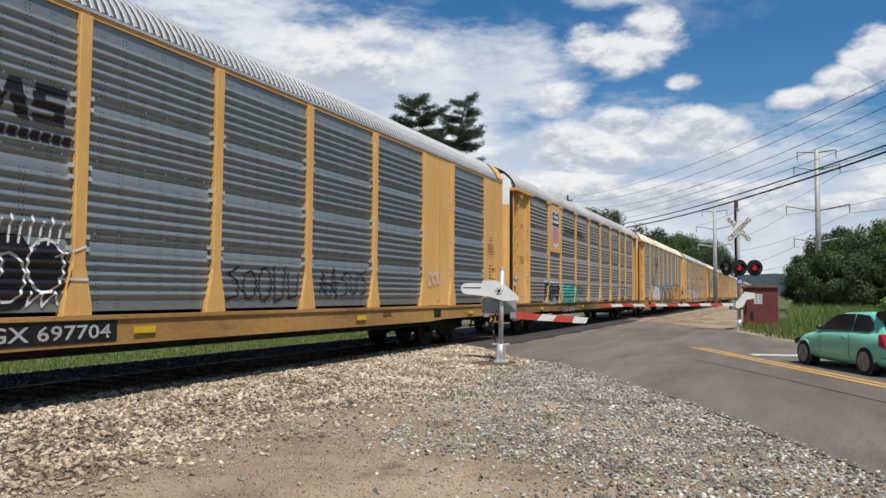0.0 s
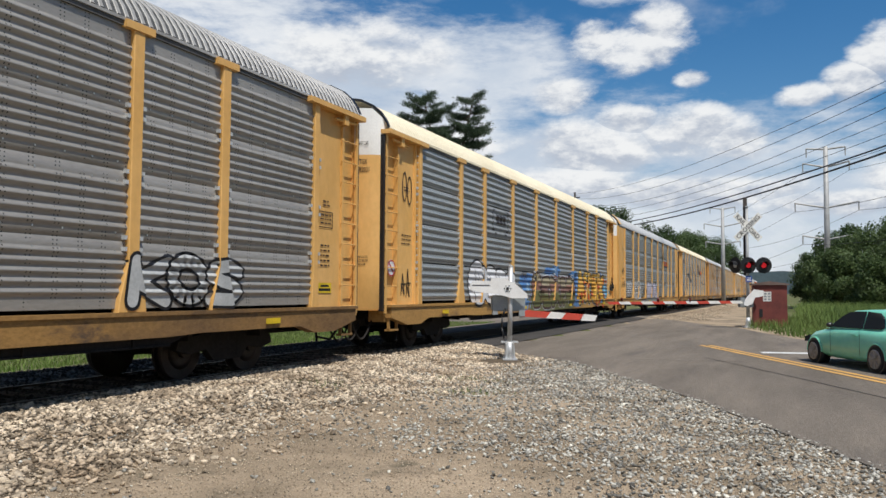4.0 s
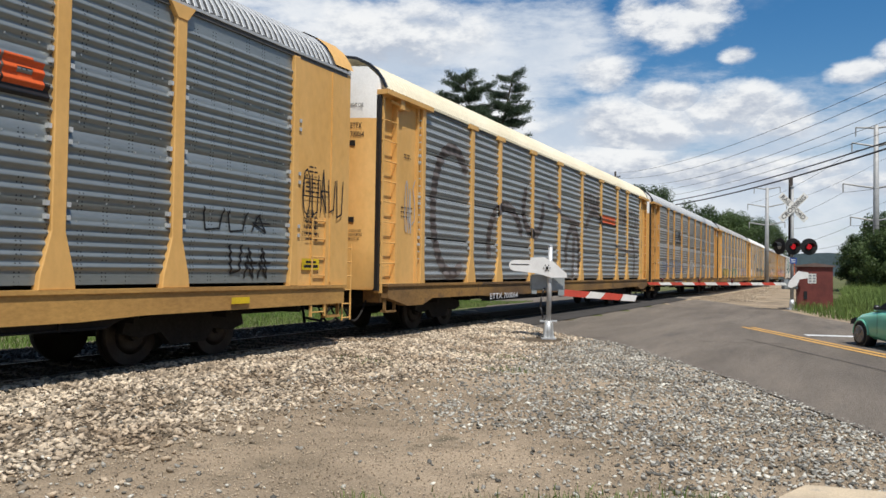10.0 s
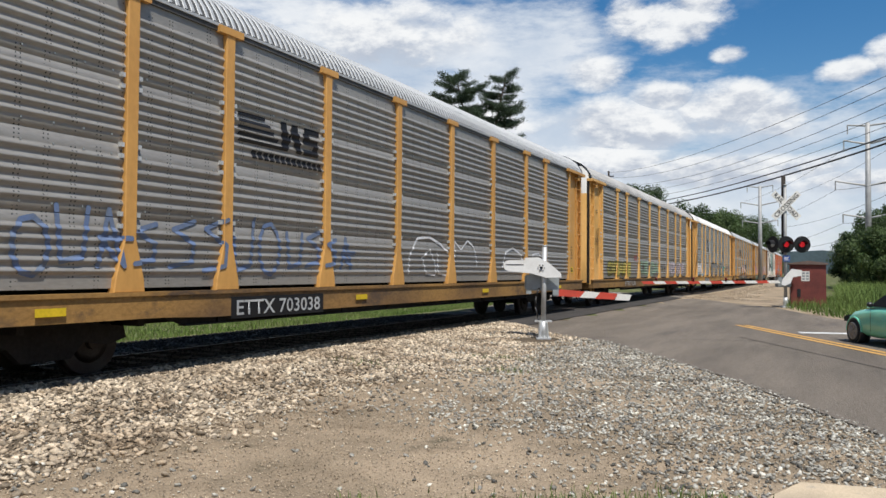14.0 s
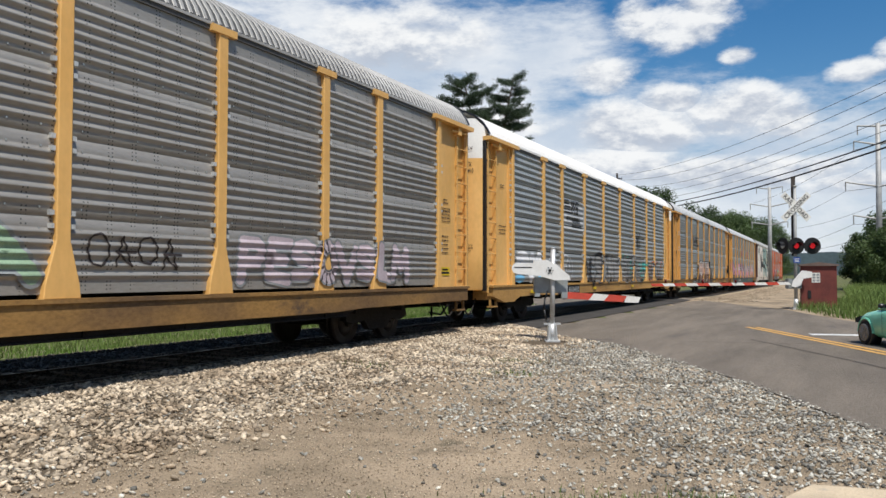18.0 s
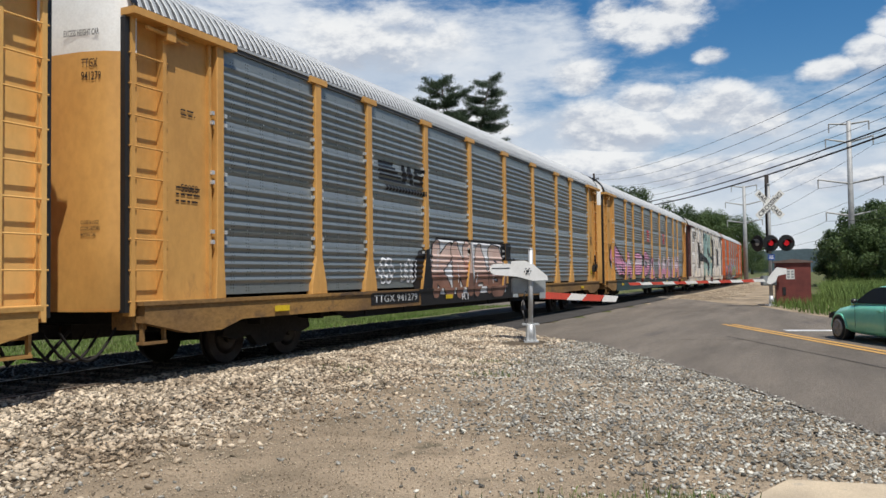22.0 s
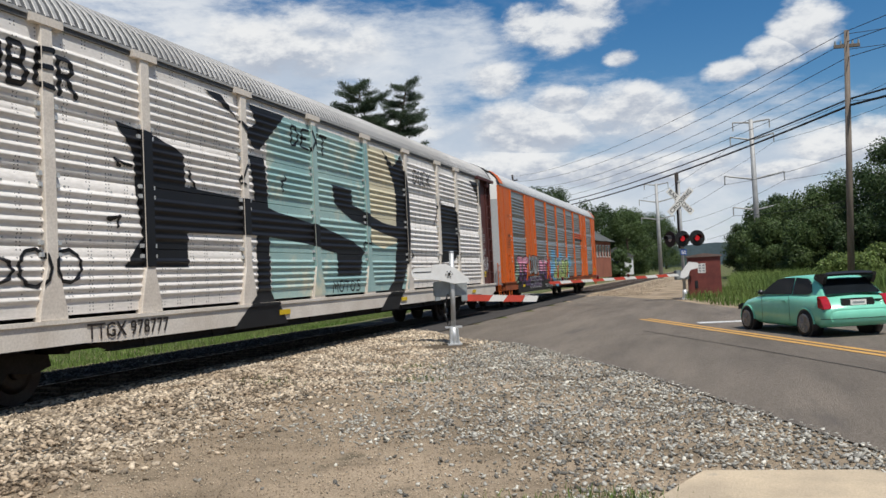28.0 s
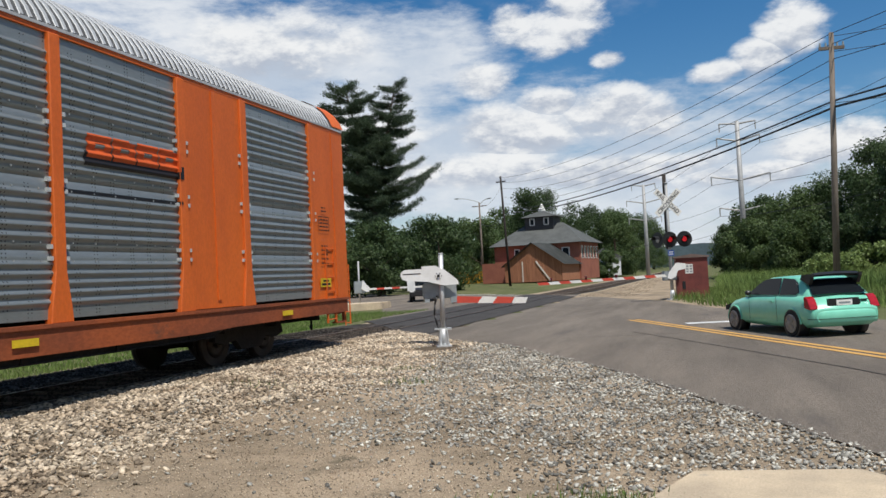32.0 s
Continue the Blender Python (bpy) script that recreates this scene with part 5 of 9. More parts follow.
def build_far_gate():
    g = thing("crossing_gate", pose(-21.3, 46.2, 0.0, 0, 0, 12), "grey far-side crossing gate with lowered striped arm", "crossing gate")
    bm = bmesh.new()
    tube(bm, (0, 0, 0), (0, 0, 3.0), 0.06, seg=10)
    part("mast", bm, M["pole_grey"], g)
    bm = bmesh.new()
    box(bm, -0.3, 0.35, -0.2, 0.2, 0.9, 1.7)
    bmesh.ops.bevel(bm, geom=bm.edges[:], offset=0.04, segments=2, affect="EDGES")
    part("mechanism_case", bm, M["mech_grey"], g)
    bm = bmesh.new()
    prism(bm, [(0.2, 1.2), (0.5, 1.0), (0.7, 1.0), (0.75, 1.25), (0.5, 1.5), (0.3, 1.75)], "y", -0.28, -0.22)
    part("counterweight_arm", bm, M["mech_white"], g)
    for i in range(10):
        bm = bmesh.new()
        a, b = 0.7 + i * 0.5, 1.2 + i * 0.5
        box(bm, a, b, -0.27, -0.23, 1.10, 1.22)
        part("arm_stripe", bm, M["white"] if i % 2 == 0 else M["red"], g)
    bm = bmesh.new()
    box(bm, 3.2, 3.7, -0.32, -0.28, 0.9, 1.75)
    part("sign", bm, M["mech_white"], g, "small pale sign plate")
    bm = bmesh.new()
    prism(bm, [(-21.5, 42.6), (-19.1, 44.6), (-19.3, 46.6), (-22.8, 46.0)], "z", -0.2, 0.32)
    bmesh.ops.bevel(bm, geom=[e for e in bm.edges if all(v.co.z > 0 for v in e.verts)], offset=0.04, segments=2, affect="EDGES")
    setting("concrete_pad", bm, M["concrete"], "pale concrete pad by the far gate", "pavement")


build_far_gate()


# ---------------------------------------------------------------- cars
def wheel_parts(parent, x, y, r, side, rim):
    w = new("wheel")
    w.parent = parent
    w.matrix_basis = pose(x, y, r, 0, 0, 0 if side > 0 else 180)
    bm = bmesh.new()
    tube(bm, (-0.09, 0, 0), (0.085, 0, 0), r, r, 28)
    tube(bm, (0.085, 0, 0), (0.10, 0, 0), r, r * 0.93, 28)
    part("tyre", bm, M["tyre"], w)
    bm = bmesh.new()
    tube(bm, (0.098, 0, 0), (0.103, 0, 0), r * 0.70, seg=24)
    for k in range(8):
        a = k * math.pi / 4
        tube(bm, (0.105, 0.03 * math.cos(a), 0.03 * math.sin(a)), (0.112, r * 0.66 * math.cos(a), r * 0.66 * math.sin(a)), 0.022, 0.016, 5)
    for k in range(24):
        a0, a1 = k * math.pi / 12, (k + 1) * math.pi / 12
        tube(bm, (0.105, r * 0.68 * math.cos(a0), r * 0.68 * math.sin(a0)), (0.105, r * 0.68 * math.cos(a1), r * 0.68 * math.sin(a1)), 0.02, seg=5)
    part("rim", bm, rim, w)


def build_hatchback():
    """Origin at the ground under the rear bumper's middle; the nose points to +y."""
    h = Vector((-0.44, 0.898))
    turn = math.degrees(math.atan2(-h.x, h.y))
    S = 0.915
    org = Vector((1.736, 18.10)) + Vector((0.898, 0.44)) * 0.74 * S - h * 0.80 * S
    car = thing("hatchback_car", pose(org.x, org.y, 0.014, 0, 0, turn) @ Matrix.Scale(S, 4), "mint-green three-door hatchback with black rear wing, stopped at the crossing", "car")
    P = M["mint"]
    st = [
        (0.00, [(0, 0.32), (0.55, 0.32), (0.70, 0.36), (0.74, 0.45), (0.73, 0.58), (0.60, 0.62), (0, 0.63)]),
        (0.10, [(0, 0.24), (0.62, 0.24), (0.79, 0.34), (0.815, 0.47), (0.80, 0.62), (0.72, 0.68), (0, 0.70)]),
        (0.20, [(0, 0.22), (0.66, 0.22), (0.82, 0.34), (0.84, 0.50), (0.82, 0.70), (0.72, 0.86), (0, 0.90)]),
        (0.45, [(0, 0.20), (0.68, 0.20), (0.835, 0.33), (0.85, 0.55), (0.835, 0.78), (0.74, 0.92), (0, 0.96)]),
        (1.40, [(0, 0.18), (0.70, 0.18), (0.84, 0.28), (0.85, 0.55), (0.835, 0.80), (0.745, 0.92), (0, 0.96)]),
        (2.60, [(0, 0.18), (0.70, 0.18), (0.84, 0.28), (0.85, 0.55), (0.83, 0.78), (0.74, 0.90), (0, 0.96)]),
        (3.05, [(0, 0.20), (0.70, 0.20), (0.84, 0.30), (0.845, 0.55), (0.82, 0.74), (0.72, 0.86), (0, 0.92)]),
        (3.70, [(0, 0.22), (0.68, 0.22), (0.81, 0.32), (0.82, 0.52), (0.78, 0.66), (0.66, 0.76), (0, 0.80)]),
        (4.02, [(0, 0.22), (0.58, 0.22), (0.70, 0.32), (0.71, 0.48), (0.66, 0.60), (0.55, 0.68), (0, 0.71)]),
        (4.16, [(0, 0.28), (0.40, 0.28), (0.50, 0.36), (0.50, 0.46), (0.46, 0.54), (0.38, 0.60), (0, 0.62)]),
    ]
    bm = bmesh.new()
    rows = []
    for y, half in st:
        rows.append([(w, y, z) for w, z in half] + [(-w, y, z) for w, z in half[::-1][1:]])
    sheet(bm, rows, True)
    for r in (rows[0], rows[-1]):
        bm.faces.new([bm.verts.new(p) for p in r[:-1]])
    bmesh.ops.remove_doubles(bm, verts=bm.verts, dist=0.001)
    body = part("body", bm, P, car)
    # greenhouse
    gh = [(0.26, 0.70, 0.92), (0.62, 0.60, 1.28), (0.80, 0.57, 1.345), (1.5, 0.575, 1.375), (2.05, 0.56, 1.345), (2.30, 0.555, 1.30), (3.02, 0.68, 0.90)]
    bm = bmesh.new()
    rows = []
    for y, w, z in gh:
        zb = 0.90
        rows.append([(0.745, y, zb), (w + 0.02, y, max(zb, z - 0.04)), (w - 0.06, y, z), (0, y, z + 0.012), (-w + 0.06, y, z), (-w - 0.02, y, max(zb, z - 0.04)), (-0.745, y, zb)])
    sheet(bm, rows, True)
    part("roof", bm, P, car)
    for s in (-1, 1):
        def side(pts, name, m, off=0.012):
            bm = bmesh.new()
            def wx(z):
                return 0.745 - (z - 0.90) / (1.335 - 0.90) * 0.155
            lo = [bm.verts.new((s * (wx(z) + off), y, z)) for y, z in pts]
            hi = [bm.verts.new((s * (wx(z) - 0.03), y, z)) for y, z in pts]
            bm.faces.new(lo)
            n = len(pts)
            for i in range(n):
                bm.faces.new((lo[i], lo[(i + 1) % n], hi[(i + 1) % n], hi[i]))
            return part(name, bm, m, car)
        side([(1.48, 0.94), (2.86, 0.93), (2.42, 1.20), (2.22, 1.29), (1.95, 1.325), (1.50, 1.335)], "side_window", M["glass"], 0.022)
        side([(0.66, 1.00), (0.78, 0.95), (1.42, 0.94), (1.44, 1.335), (0.98, 1.31), (0.80, 1.22)], "quarter_window", M["glass"], 0.022)
        for gy in (1.42, 2.66):
            bm = bmesh.new()
            box(bm, s * 0.852, s * 0.848, gy, gy + 0.008, 0.32, 0.90)
            part("door_gap", bm, M["trim_black"], car)
        bm = bmesh.new()
        box(bm, s * 0.87, s * 0.835, 1.55, 1.72, 0.77, 0.80)
        part("door_handle", bm, P, car)
        bm = bmesh.new()
        bmesh.ops.create_uvsphere(bm, u_segments=12, v_segments=8, radius=0.5)
        for v in bm.verts:
            v.co = Vector((s * 0.88 + v.co.x * 0.17, 2.62 + v.co.y * 0.13, 0.98 + v.co.z * 0.13))
        part("mirror", bm, M["trim_black"], car)
        bm = bmesh.new()
        prism(bm, [(0.045, 0.63), (0.13, 0.62), (0.30, 0.66), (0.31, 0.90), (0.26, 0.92), (0.17, 0.86)], "x", s * 0.64, s * 0.845)
        bmesh.ops.bevel(bm, geom=bm.edges[:], offset=0.012, segments=1, affect="EDGES")
        part("tail_lamp", bm, M["tail_red"], car)
        bm = bmesh.new()
        prism(bm, [(3.78, 0.52), (4.05, 0.50), (4.03, 0.62), (3.80, 0.68)], "x", s * 0.42, s * 0.775)
        part("headlamp", bm, M["glass"], car)
        for wy in (0.80, 3.42):
            bm = bmesh.new()
            tube(bm, (s * 0.60, wy, 0.29), (s * 0.858, wy, 0.29), 0.335, seg=28)
            part("wheel_arch", bm, M["trim_black"], car)
            bm = bmesh.new()
            for k in range(14):
                a0, a1 = math.pi * (k / 14), math.pi * ((k + 1) / 14)
                tube(bm, (s * 0.845, wy + 0.345 * math.cos(a0), 0.29 + 0.345 * math.sin(a0)), (s * 0.845, wy + 0.345 * math.cos(a1), 0.29 + 0.345 * math.sin(a1)), 0.024, seg=6)
            part("arch_lip", bm, P, car)
            wheel_parts(car, s * 0.775, wy, 0.292, s, M["alloy"])
    # rear glass, hatch, plate, bumper
    bm = bmesh.new()
    v = [bm.verts.new(p) for p in ((0.66, 0.235, 0.955), (-0.66, 0.235, 0.955), (-0.555, 0.585, 1.285), (0.555, 0.585, 1.285))]
    bm.faces.new(v)
    bmesh.ops.solidify(bm, geom=bm.faces[:], thickness=0.02)
    part("rear_window", bm, M["glass"], car)
    bm = bmesh.new()
    v = [bm.verts.new(p) for p in ((0.62, 2.995, 0.94), (-0.62, 2.995, 0.94), (-0.52, 2.34, 1.30), (0.52, 2.34, 1.30))]
    bm.faces.new(v)
    bmesh.ops.solidify(bm, geom=bm.faces[:], thickness=-0.02)
    part("windscreen", bm, M["glass"], car)
    bm = bmesh.new()
    prism(bm, [(-0.36, 0.68), (0.36, 0.68), (0.40, 0.72), (0.36, 0.85), (-0.36, 0.85), (-0.40, 0.72)], "y", 0.09, 0.19)
    rec = part("plate_recess", bm, M["trim_black"], car)
    bm = bmesh.new()
    box(bm, -0.19, 0.19, 0.075, 0.09, 0.695, 0.815)
    pl = part("number_plate", bm, M["white"], car)
    bm = bmesh.new()
    box(bm, -0.14, 0.14, 0.07, 0.075, 0.735, 0.775)
    part("plate_bar", bm, M["mech_grey"], pl)
    bm = bmesh.new()
    box(bm, 0.42, 0.60, 0.105, 0.16, 0.79, 0.81)
    part("badge", bm, M["trim_black"], car)
    def wrap(name, prof, m, x1=0.835):
        """A band that wraps round the tail: profile of (y, z) swept along a rounded plan."""
        bm = bmesh.new()
        rows = []
        for k in range(-10, 11):
            q = abs(k) / 10
            x, back = math.copysign(x1 * math.sin(q * math.pi / 2) ** 0.7, k) if k else 0.0, 0.24 * (1 - math.cos(q * math.pi / 2)) ** 2.0
            rows.append([(x, y + back, z) for y, z in prof])
        sheet(bm, rows, True)
        part(name, bm, m, car)
    wrap("bumper", [(0.14, 0.27), (0.02, 0.29), (-0.02, 0.34), (-0.035, 0.45), (-0.03, 0.55), (0.01, 0.61), (0.12, 0.635)], P)
    wrap("bumper_line", [(-0.038, 0.405), (-0.040, 0.412), (-0.038, 0.419)], M["trim_black"], 0.837)
    # wing
    bm = bmesh.new()
    rows = []
    for x in np.linspace(-0.64, 0.64, 13):
        e = 1 - (abs(x) / 0.64) ** 6 * 0.6
        zt = 1.405 - 0.02 * (x / 0.64) ** 2
        rows.append([(x, 0.30, zt), (x, 0.36, zt + 0.05 * e), (x, 0.62, zt - 0.02), (x, 0.60, zt - 0.06), (x, 0.33, zt - 0.035), (x, 0.30, zt)])
    sheet(bm, rows, True)
    wg = part("rear_wing", bm, M["trim_black"], car, "black aftermarket rear wing")
    for s in (-1, 1):
        bm = bmesh.new()
        prism(bm, [(0.40, 1.17), (0.72, 1.30), (0.66, 1.40), (0.30, 1.42), (0.30, 1.34)], "x", s * 0.55, s * 0.63)
        part("wing_leg", bm, M["trim_black"], wg)


build_hatchback()


def build_far_vehicles():
    v = thing("parked_suv", pose(-20.2, 55.2, 0.0, 0, 0, 197), "dark sport-utility vehicle waiting beyond the gate", "car")
    bm = bmesh.new()
    prism(bm, [(-2.2, 0.4), (2.25, 0.4), (2.3, 0.85), (1.2, 1.02), (0.6, 1.6), (-1.9, 1.62), (-2.25, 1.0)], "x", -0.88, 0.88)
    bmesh.ops.bevel(bm, geom=bm.edges[:], offset=0.08, segments=2, affect="EDGES")
    part("body", bm, M["suv_black"], v)
    bm = bmesh.new()
    q = [bm.verts.new(p) for p in ((-0.75, 1.20, 1.06), (0.75, 1.20, 1.06), (0.66, 0.68, 1.54), (-0.66, 0.68, 1.54))]
    bm.faces.new(q)
    bmesh.ops.solidify(bm, geom=bm.faces[:], thickness=0.03)
    part("windscreen", bm, M["glass"], v)
    for s in (-1, 1):
        bm = bmesh.new()
        box(bm, s * 0.55, s * 0.84, 2.22, 2.31, 0.72, 0.86)
        part("headlamp", bm, M["white"], v)
        for y in (-1.4, 1.4):
            wheel_parts(v, s * 0.82, y, 0.36, s, M["alloy"])
    b = thing("yellow_container", pose(-37.6, 125, 0.4, 0, 0, 20), "yellow metal refuse container beside the road", "container")
    bm = bmesh.new()
    prism(bm, [(-3.4, 0), (3.4, 0), (3.7, 2.0), (-3.7, 2.0)], "y", -1.2, 1.2)
    part("body", bm, M["yellow_bin"], b)
    for i in range(9):
        bm = bmesh.new()
        x = -3.2 + i * 0.8
        box(bm, x - 0.06, x + 0.06, -1.28, -1.2, 0.1, 2.0)
        part("rib", bm, M["yellow_bin"], b)


build_far_vehicles()


# ---------------------------------------------------------------- barn with cupola
def build_barn():
    b = thing("barn", pose(-27.0, 108, 0.45, 0, 0, -6), "red-brown brick and board barn with grey shingle roofs and a cupola", "building")
    def wallbox(name, x0, x1, y0, y1, z1, m):
        bm = bmesh.new()
        box(bm, x0, x1, y0, y1, 0, z1)
        return part(name, bm, m, b)
    wallbox("brick_wall", -5.0, 8.6, 9.5, 21.0, 5.6, M["barn_brick"])
    # front wing: boarded gable, board by board
    W, H, T = 8.4, 2.5, 5.4
    n = 44
    for i in range(n):
        x0, x1 = W * i / n, W * (i + 1) / n
        top = lambda x: H + (T - H) * (1 - abs(x - W / 2) / (W / 2))
        bm = bmesh.new()
        y = 0.0 if i % 2 else 0.015
        prism(bm, [(x0 + 0.01, 0), (x1 - 0.01, 0), (x1 - 0.01, top(x1)), ((x0 + x1) / 2, top((x0 + x1) / 2)), (x0 + 0.01, top(x0))], "y", y, y + 0.05)
        part("board", bm, M["barn_wood"], b)
    wallbox("wing_wall", 0.06, W - 0.06, 0.07, 9.5, H, M["barn_wood"])
    for s in (0, 1):
        bm = bmesh.new()
        e = 0.45
        x0, z0 = (-e, H - 0.25) if s == 0 else (W + e, H - 0.25)
        q = [bm.verts.new(p) for p in ((x0, -e, z0), (W / 2, -e, T + 0.12), (W / 2, 9.6, T + 0.12), (x0, 9.6, z0))]
        bm.faces.new(q)
        bmesh.ops.solidify(bm, geom=bm.faces[:], thickness=0.12)
        part("wing_roof", bm, M["shingle"], b)
    # hipped main roof
    x0, x1, y0, y1, z = -5.7, 9.3, 8.8, 21.7, 5.55
    bm = bmesh.new()
    pts = [bm.verts.new(p) for p in ((x0, y0, z), (x1, y0, z), (x1, y1, z), (x0, y1, z), (-1.4, 15.2, 9.0), (4.6, 15.2, 9.0))]
    for f in ((0, 1, 5, 4), (1, 2, 5), (2, 3, 4, 5), (3, 0, 4), (3, 2, 1, 0)):
        bm.faces.new([pts[i] for i in f])
    part("roof", bm, M["shingle"], b)
    # cupola
    bm = bmesh.new()
    box(bm, -1.0, 3.6, 13.2, 17.2, 8.0, 10.0)
    cup = part("cupola", bm, M["cupola_dark"], b)
    bm = bmesh.new()
    pts = [bm.verts.new(p) for p in ((-1.6, 12.6, 10.0), (4.2, 12.6, 10.0), (4.2, 17.8, 10.0), (-1.6, 17.8, 10.0), (1.3, 15.2, 11.2))]
    for f in ((0, 1, 4), (1, 2, 4), (2, 3, 4), (3, 0, 4), (3, 2, 1, 0)):
        bm.faces.new([pts[i] for i in f])
    part("cupola_roof", bm, M["shingle"], cup)
    bm = bmesh.new()
    tube(bm, (1.3, 15.2, 10.9), (1.3, 15.2, 11.5), 0.65, 0.5, 8)
    tube(bm, (1.3, 15.2, 11.5), (1.3, 15.2, 12.2), 0.42, 0.12, 8)
    part("finial", bm, M["white"], cup, "white turned finial")
    for x in (0.2, 2.5):
        bm = bmesh.new()
        box(bm, x - 0.42, x + 0.42, 13.12, 13.2, 8.7, 9.8)
        w = part("window", bm, M["white"], cup)
        bm = bmesh.new()
        box(bm, x - 0.26, x + 0.26, 13.09, 13.12, 8.8, 9.7)
        part("pane", bm, M["glass"], w)
    def window(x, y, z, w, h, ax):
        bm = bmesh.new()
        if ax == "y":
            box(bm, x - w / 2, x + w / 2, y - 0.06, y, z, z + h)
        else:
            box(bm, x, x + 0.06, y - w / 2, y + w / 2, z, z + h)
        q = part("window", bm, M["white"], b)
        bm = bmesh.new()
        if ax == "y":
            box(bm, x - w / 2 + 0.15, x + w / 2 - 0.15, y - 0.09, y - 0.06, z + 0.12, z + h - 0.12)
        else:
            box(bm, x + 0.06, x + 0.09, y - w / 2 + 0.15, y + w / 2 - 0.15, z + 0.12, z + h - 0.12)
        part("pane", bm, M["glass"], q)
    window(-1.3, 9.5, 3.1, 0.9, 1.9, "y")
    window(6.4, 9.5, 3.2, 1.2, 1.7, "y")
    for k in range(6):
        window(8.6, 10.6 + k * 1.85, 3.1, 0.9, 1.9, "x")
    bm = bmesh.new()
    box(bm, 2.6, 2.75, -0.08, -0.02, 0, 2.9)
    part("door_trim", bm, M["cream_post"], b)
    bm = bmesh.new()
    prism(bm, [(4.6, 2.8), (4.75, 2.9), (6.8, 0.1), (6.6, 0.0)], "y", -0.1, -0.03)
    part("brace", bm, M["cream_post"], b)
    wallbox("lean_to", -4.4, -0.02, 2.5, 9.4, 2.9, M["barn_brick"])
    h = thing("white_house", pose(-18.2, 150, 0.5, 0, 0, 10), "small white house among trees", "house")
    bm = bmesh.new()
    box(bm, -3, 3, -3, 3, 0, 3.4)
    part("wall", bm, M["house_white"], h)
    bm = bmesh.new()
    prism(bm, [(-3.4, 3.3), (3.4, 3.3), (0, 5.2)], "y", -3.3, 3.3)
    part("roof", bm, M["shingle"], h)
    bm = bmesh.new()
    box(bm, -0.6, 0.6, -3.05, -3.0, 1.2, 2.6)
    part("window", bm, M["glass"], h)


build_barn()


# ---------------------------------------------------------------- poles and wires
def pole(x, y, h, r0, r1, m, label, lean=0.0, arms=(), name="utility_pole", z=0.0, turn=0.0):
    p = thing(name, pose(x, y, z, 0, lean, turn), label, "utility pole")
    bm = bmesh.new()
    tube(bm, (0, 0, -0.3), (0, 0, h), r0, r1, 12)
    part("shaft", bm, m, p)
    for az, half, up in arms:
        bm = bmesh.new()
        if up:
            for s in (-1, 1):
                tube(bm, (0, 0, az), (s * half, 0, az + up), 0.10, 0.07, 6)
                tube(bm, (s * half, 0, az + up), (s * half, 0, az + up - 0.8), 0.06, 0.05, 6)
        else:
            box(bm, -half, half, -0.06, 0.06, az - 0.06, az + 0.06)
        a = part("crossarm", bm, m, p)
        if not up:
            for k in (-0.9, -0.45, 0.45, 0.9):
                bm = bmesh.new()
                tube(bm, (k * half, 0, az + 0.06), (k * half, 0, az + 0.22), 0.04, 0.03, 6)
                part("insulator", bm, M["mech_grey"], a)
    return p


pole(4.72, 33.3, 10.35, 0.135, 0.09, M["wood_pole"], "tall weathered wooden utility pole beside the road", arms=[(9.75, 0.45, 0)], lean=2.4)
pole(3.65, 78.5, 15.0, 0.29, 0.19, M["pole_grey"], "grey steel transmission pole with three pairs of arms", arms=[(14.75, 1.6, 0.15), (13.1, 1.9, 0.45), (9.4, 2.6, 0.5), (6.5, 2.0, 0.4)], name="transmission_pole")
pole(-7.5, 112, 13.2, 0.30, 0.2, M["pole_grey"], "distant grey steel transmission pole", arms=[(13.0, 1.6, 0.25), (10.6, 2.4, 0.5), (8.2, 2.2, 0.4)], name="transmission_pole")
pole(-22.9, 94, 13.7, 0.17, 0.12, M["pole_dark"], "dark leaning wooden utility pole near the barn", lean=-2.2, arms=[(13.0, 0.6, 0)], z=0.2)
lamp_pole = pole(-33.5, 120, 13.0, 0.17, 0.12, M["wood_pole"], "wooden utility pole with crossarm near the barn", lean=-0.5, arms=[(12.4, 1.2, 0)], z=0.4)


def lamp_arm(p, z, reach):
    bm = bmesh.new()
    pts = [(reach * k / 6, 0, z + 0.9 * math.sin(k / 6 * 1.5)) for k in range(7)]
    for a, b in zip(pts, pts[1:]):
        tube(bm, a, b, 0.05, seg=6)
    arm = part("lamp_arm", bm, M["pole_grey"], p, "curved grey street lamp arm")
    bm = bmesh.new()
    prism(bm, [(reach - 0.1, z + 0.80), (reach + 0.7 * math.copysign(1, reach), z + 0.86), (reach + 0.6 * math.copysign(1, reach), z + 0.98), (reach, z + 0.98)], "y", -0.16, 0.16)
    part("lamp_head", bm, M["mech_grey"], arm)


lamp_arm(lamp_pole, 13.0, -3.4)
lamp_arm(lamp_pole, 12.6, 1.4)


def wire(a, b, sag, r, name="wire"):
    bm = bmesh.new()
    a, b = Vector(a), Vector(b)
    pts = []
    for i in range(17):
        k = i / 16
        p = a.lerp(b, k)
        p.z -= sag * 4 * k * (1 - k)
        pts.append(p)
    ring = [(r, 0), (0, r), (-r, 0), (0, -r), (r, 0)]
    side = Vector(((b - a).y, -(b - a).x, 0)).normalized()
    sheet(bm, [[tuple(p + side * q + Vector((0, 0, w))) for q, w in ring] for p in pts])
    bmesh.ops.remove_doubles(bm, verts=bm.verts, dist=0.0005)
    tagged(part(name, bm, M["wire"]), "thin dark overhead line strung between poles", "overhead wire", "overhead wires")


A1, BP = (5.12, 33.3), (-23.4, 94)
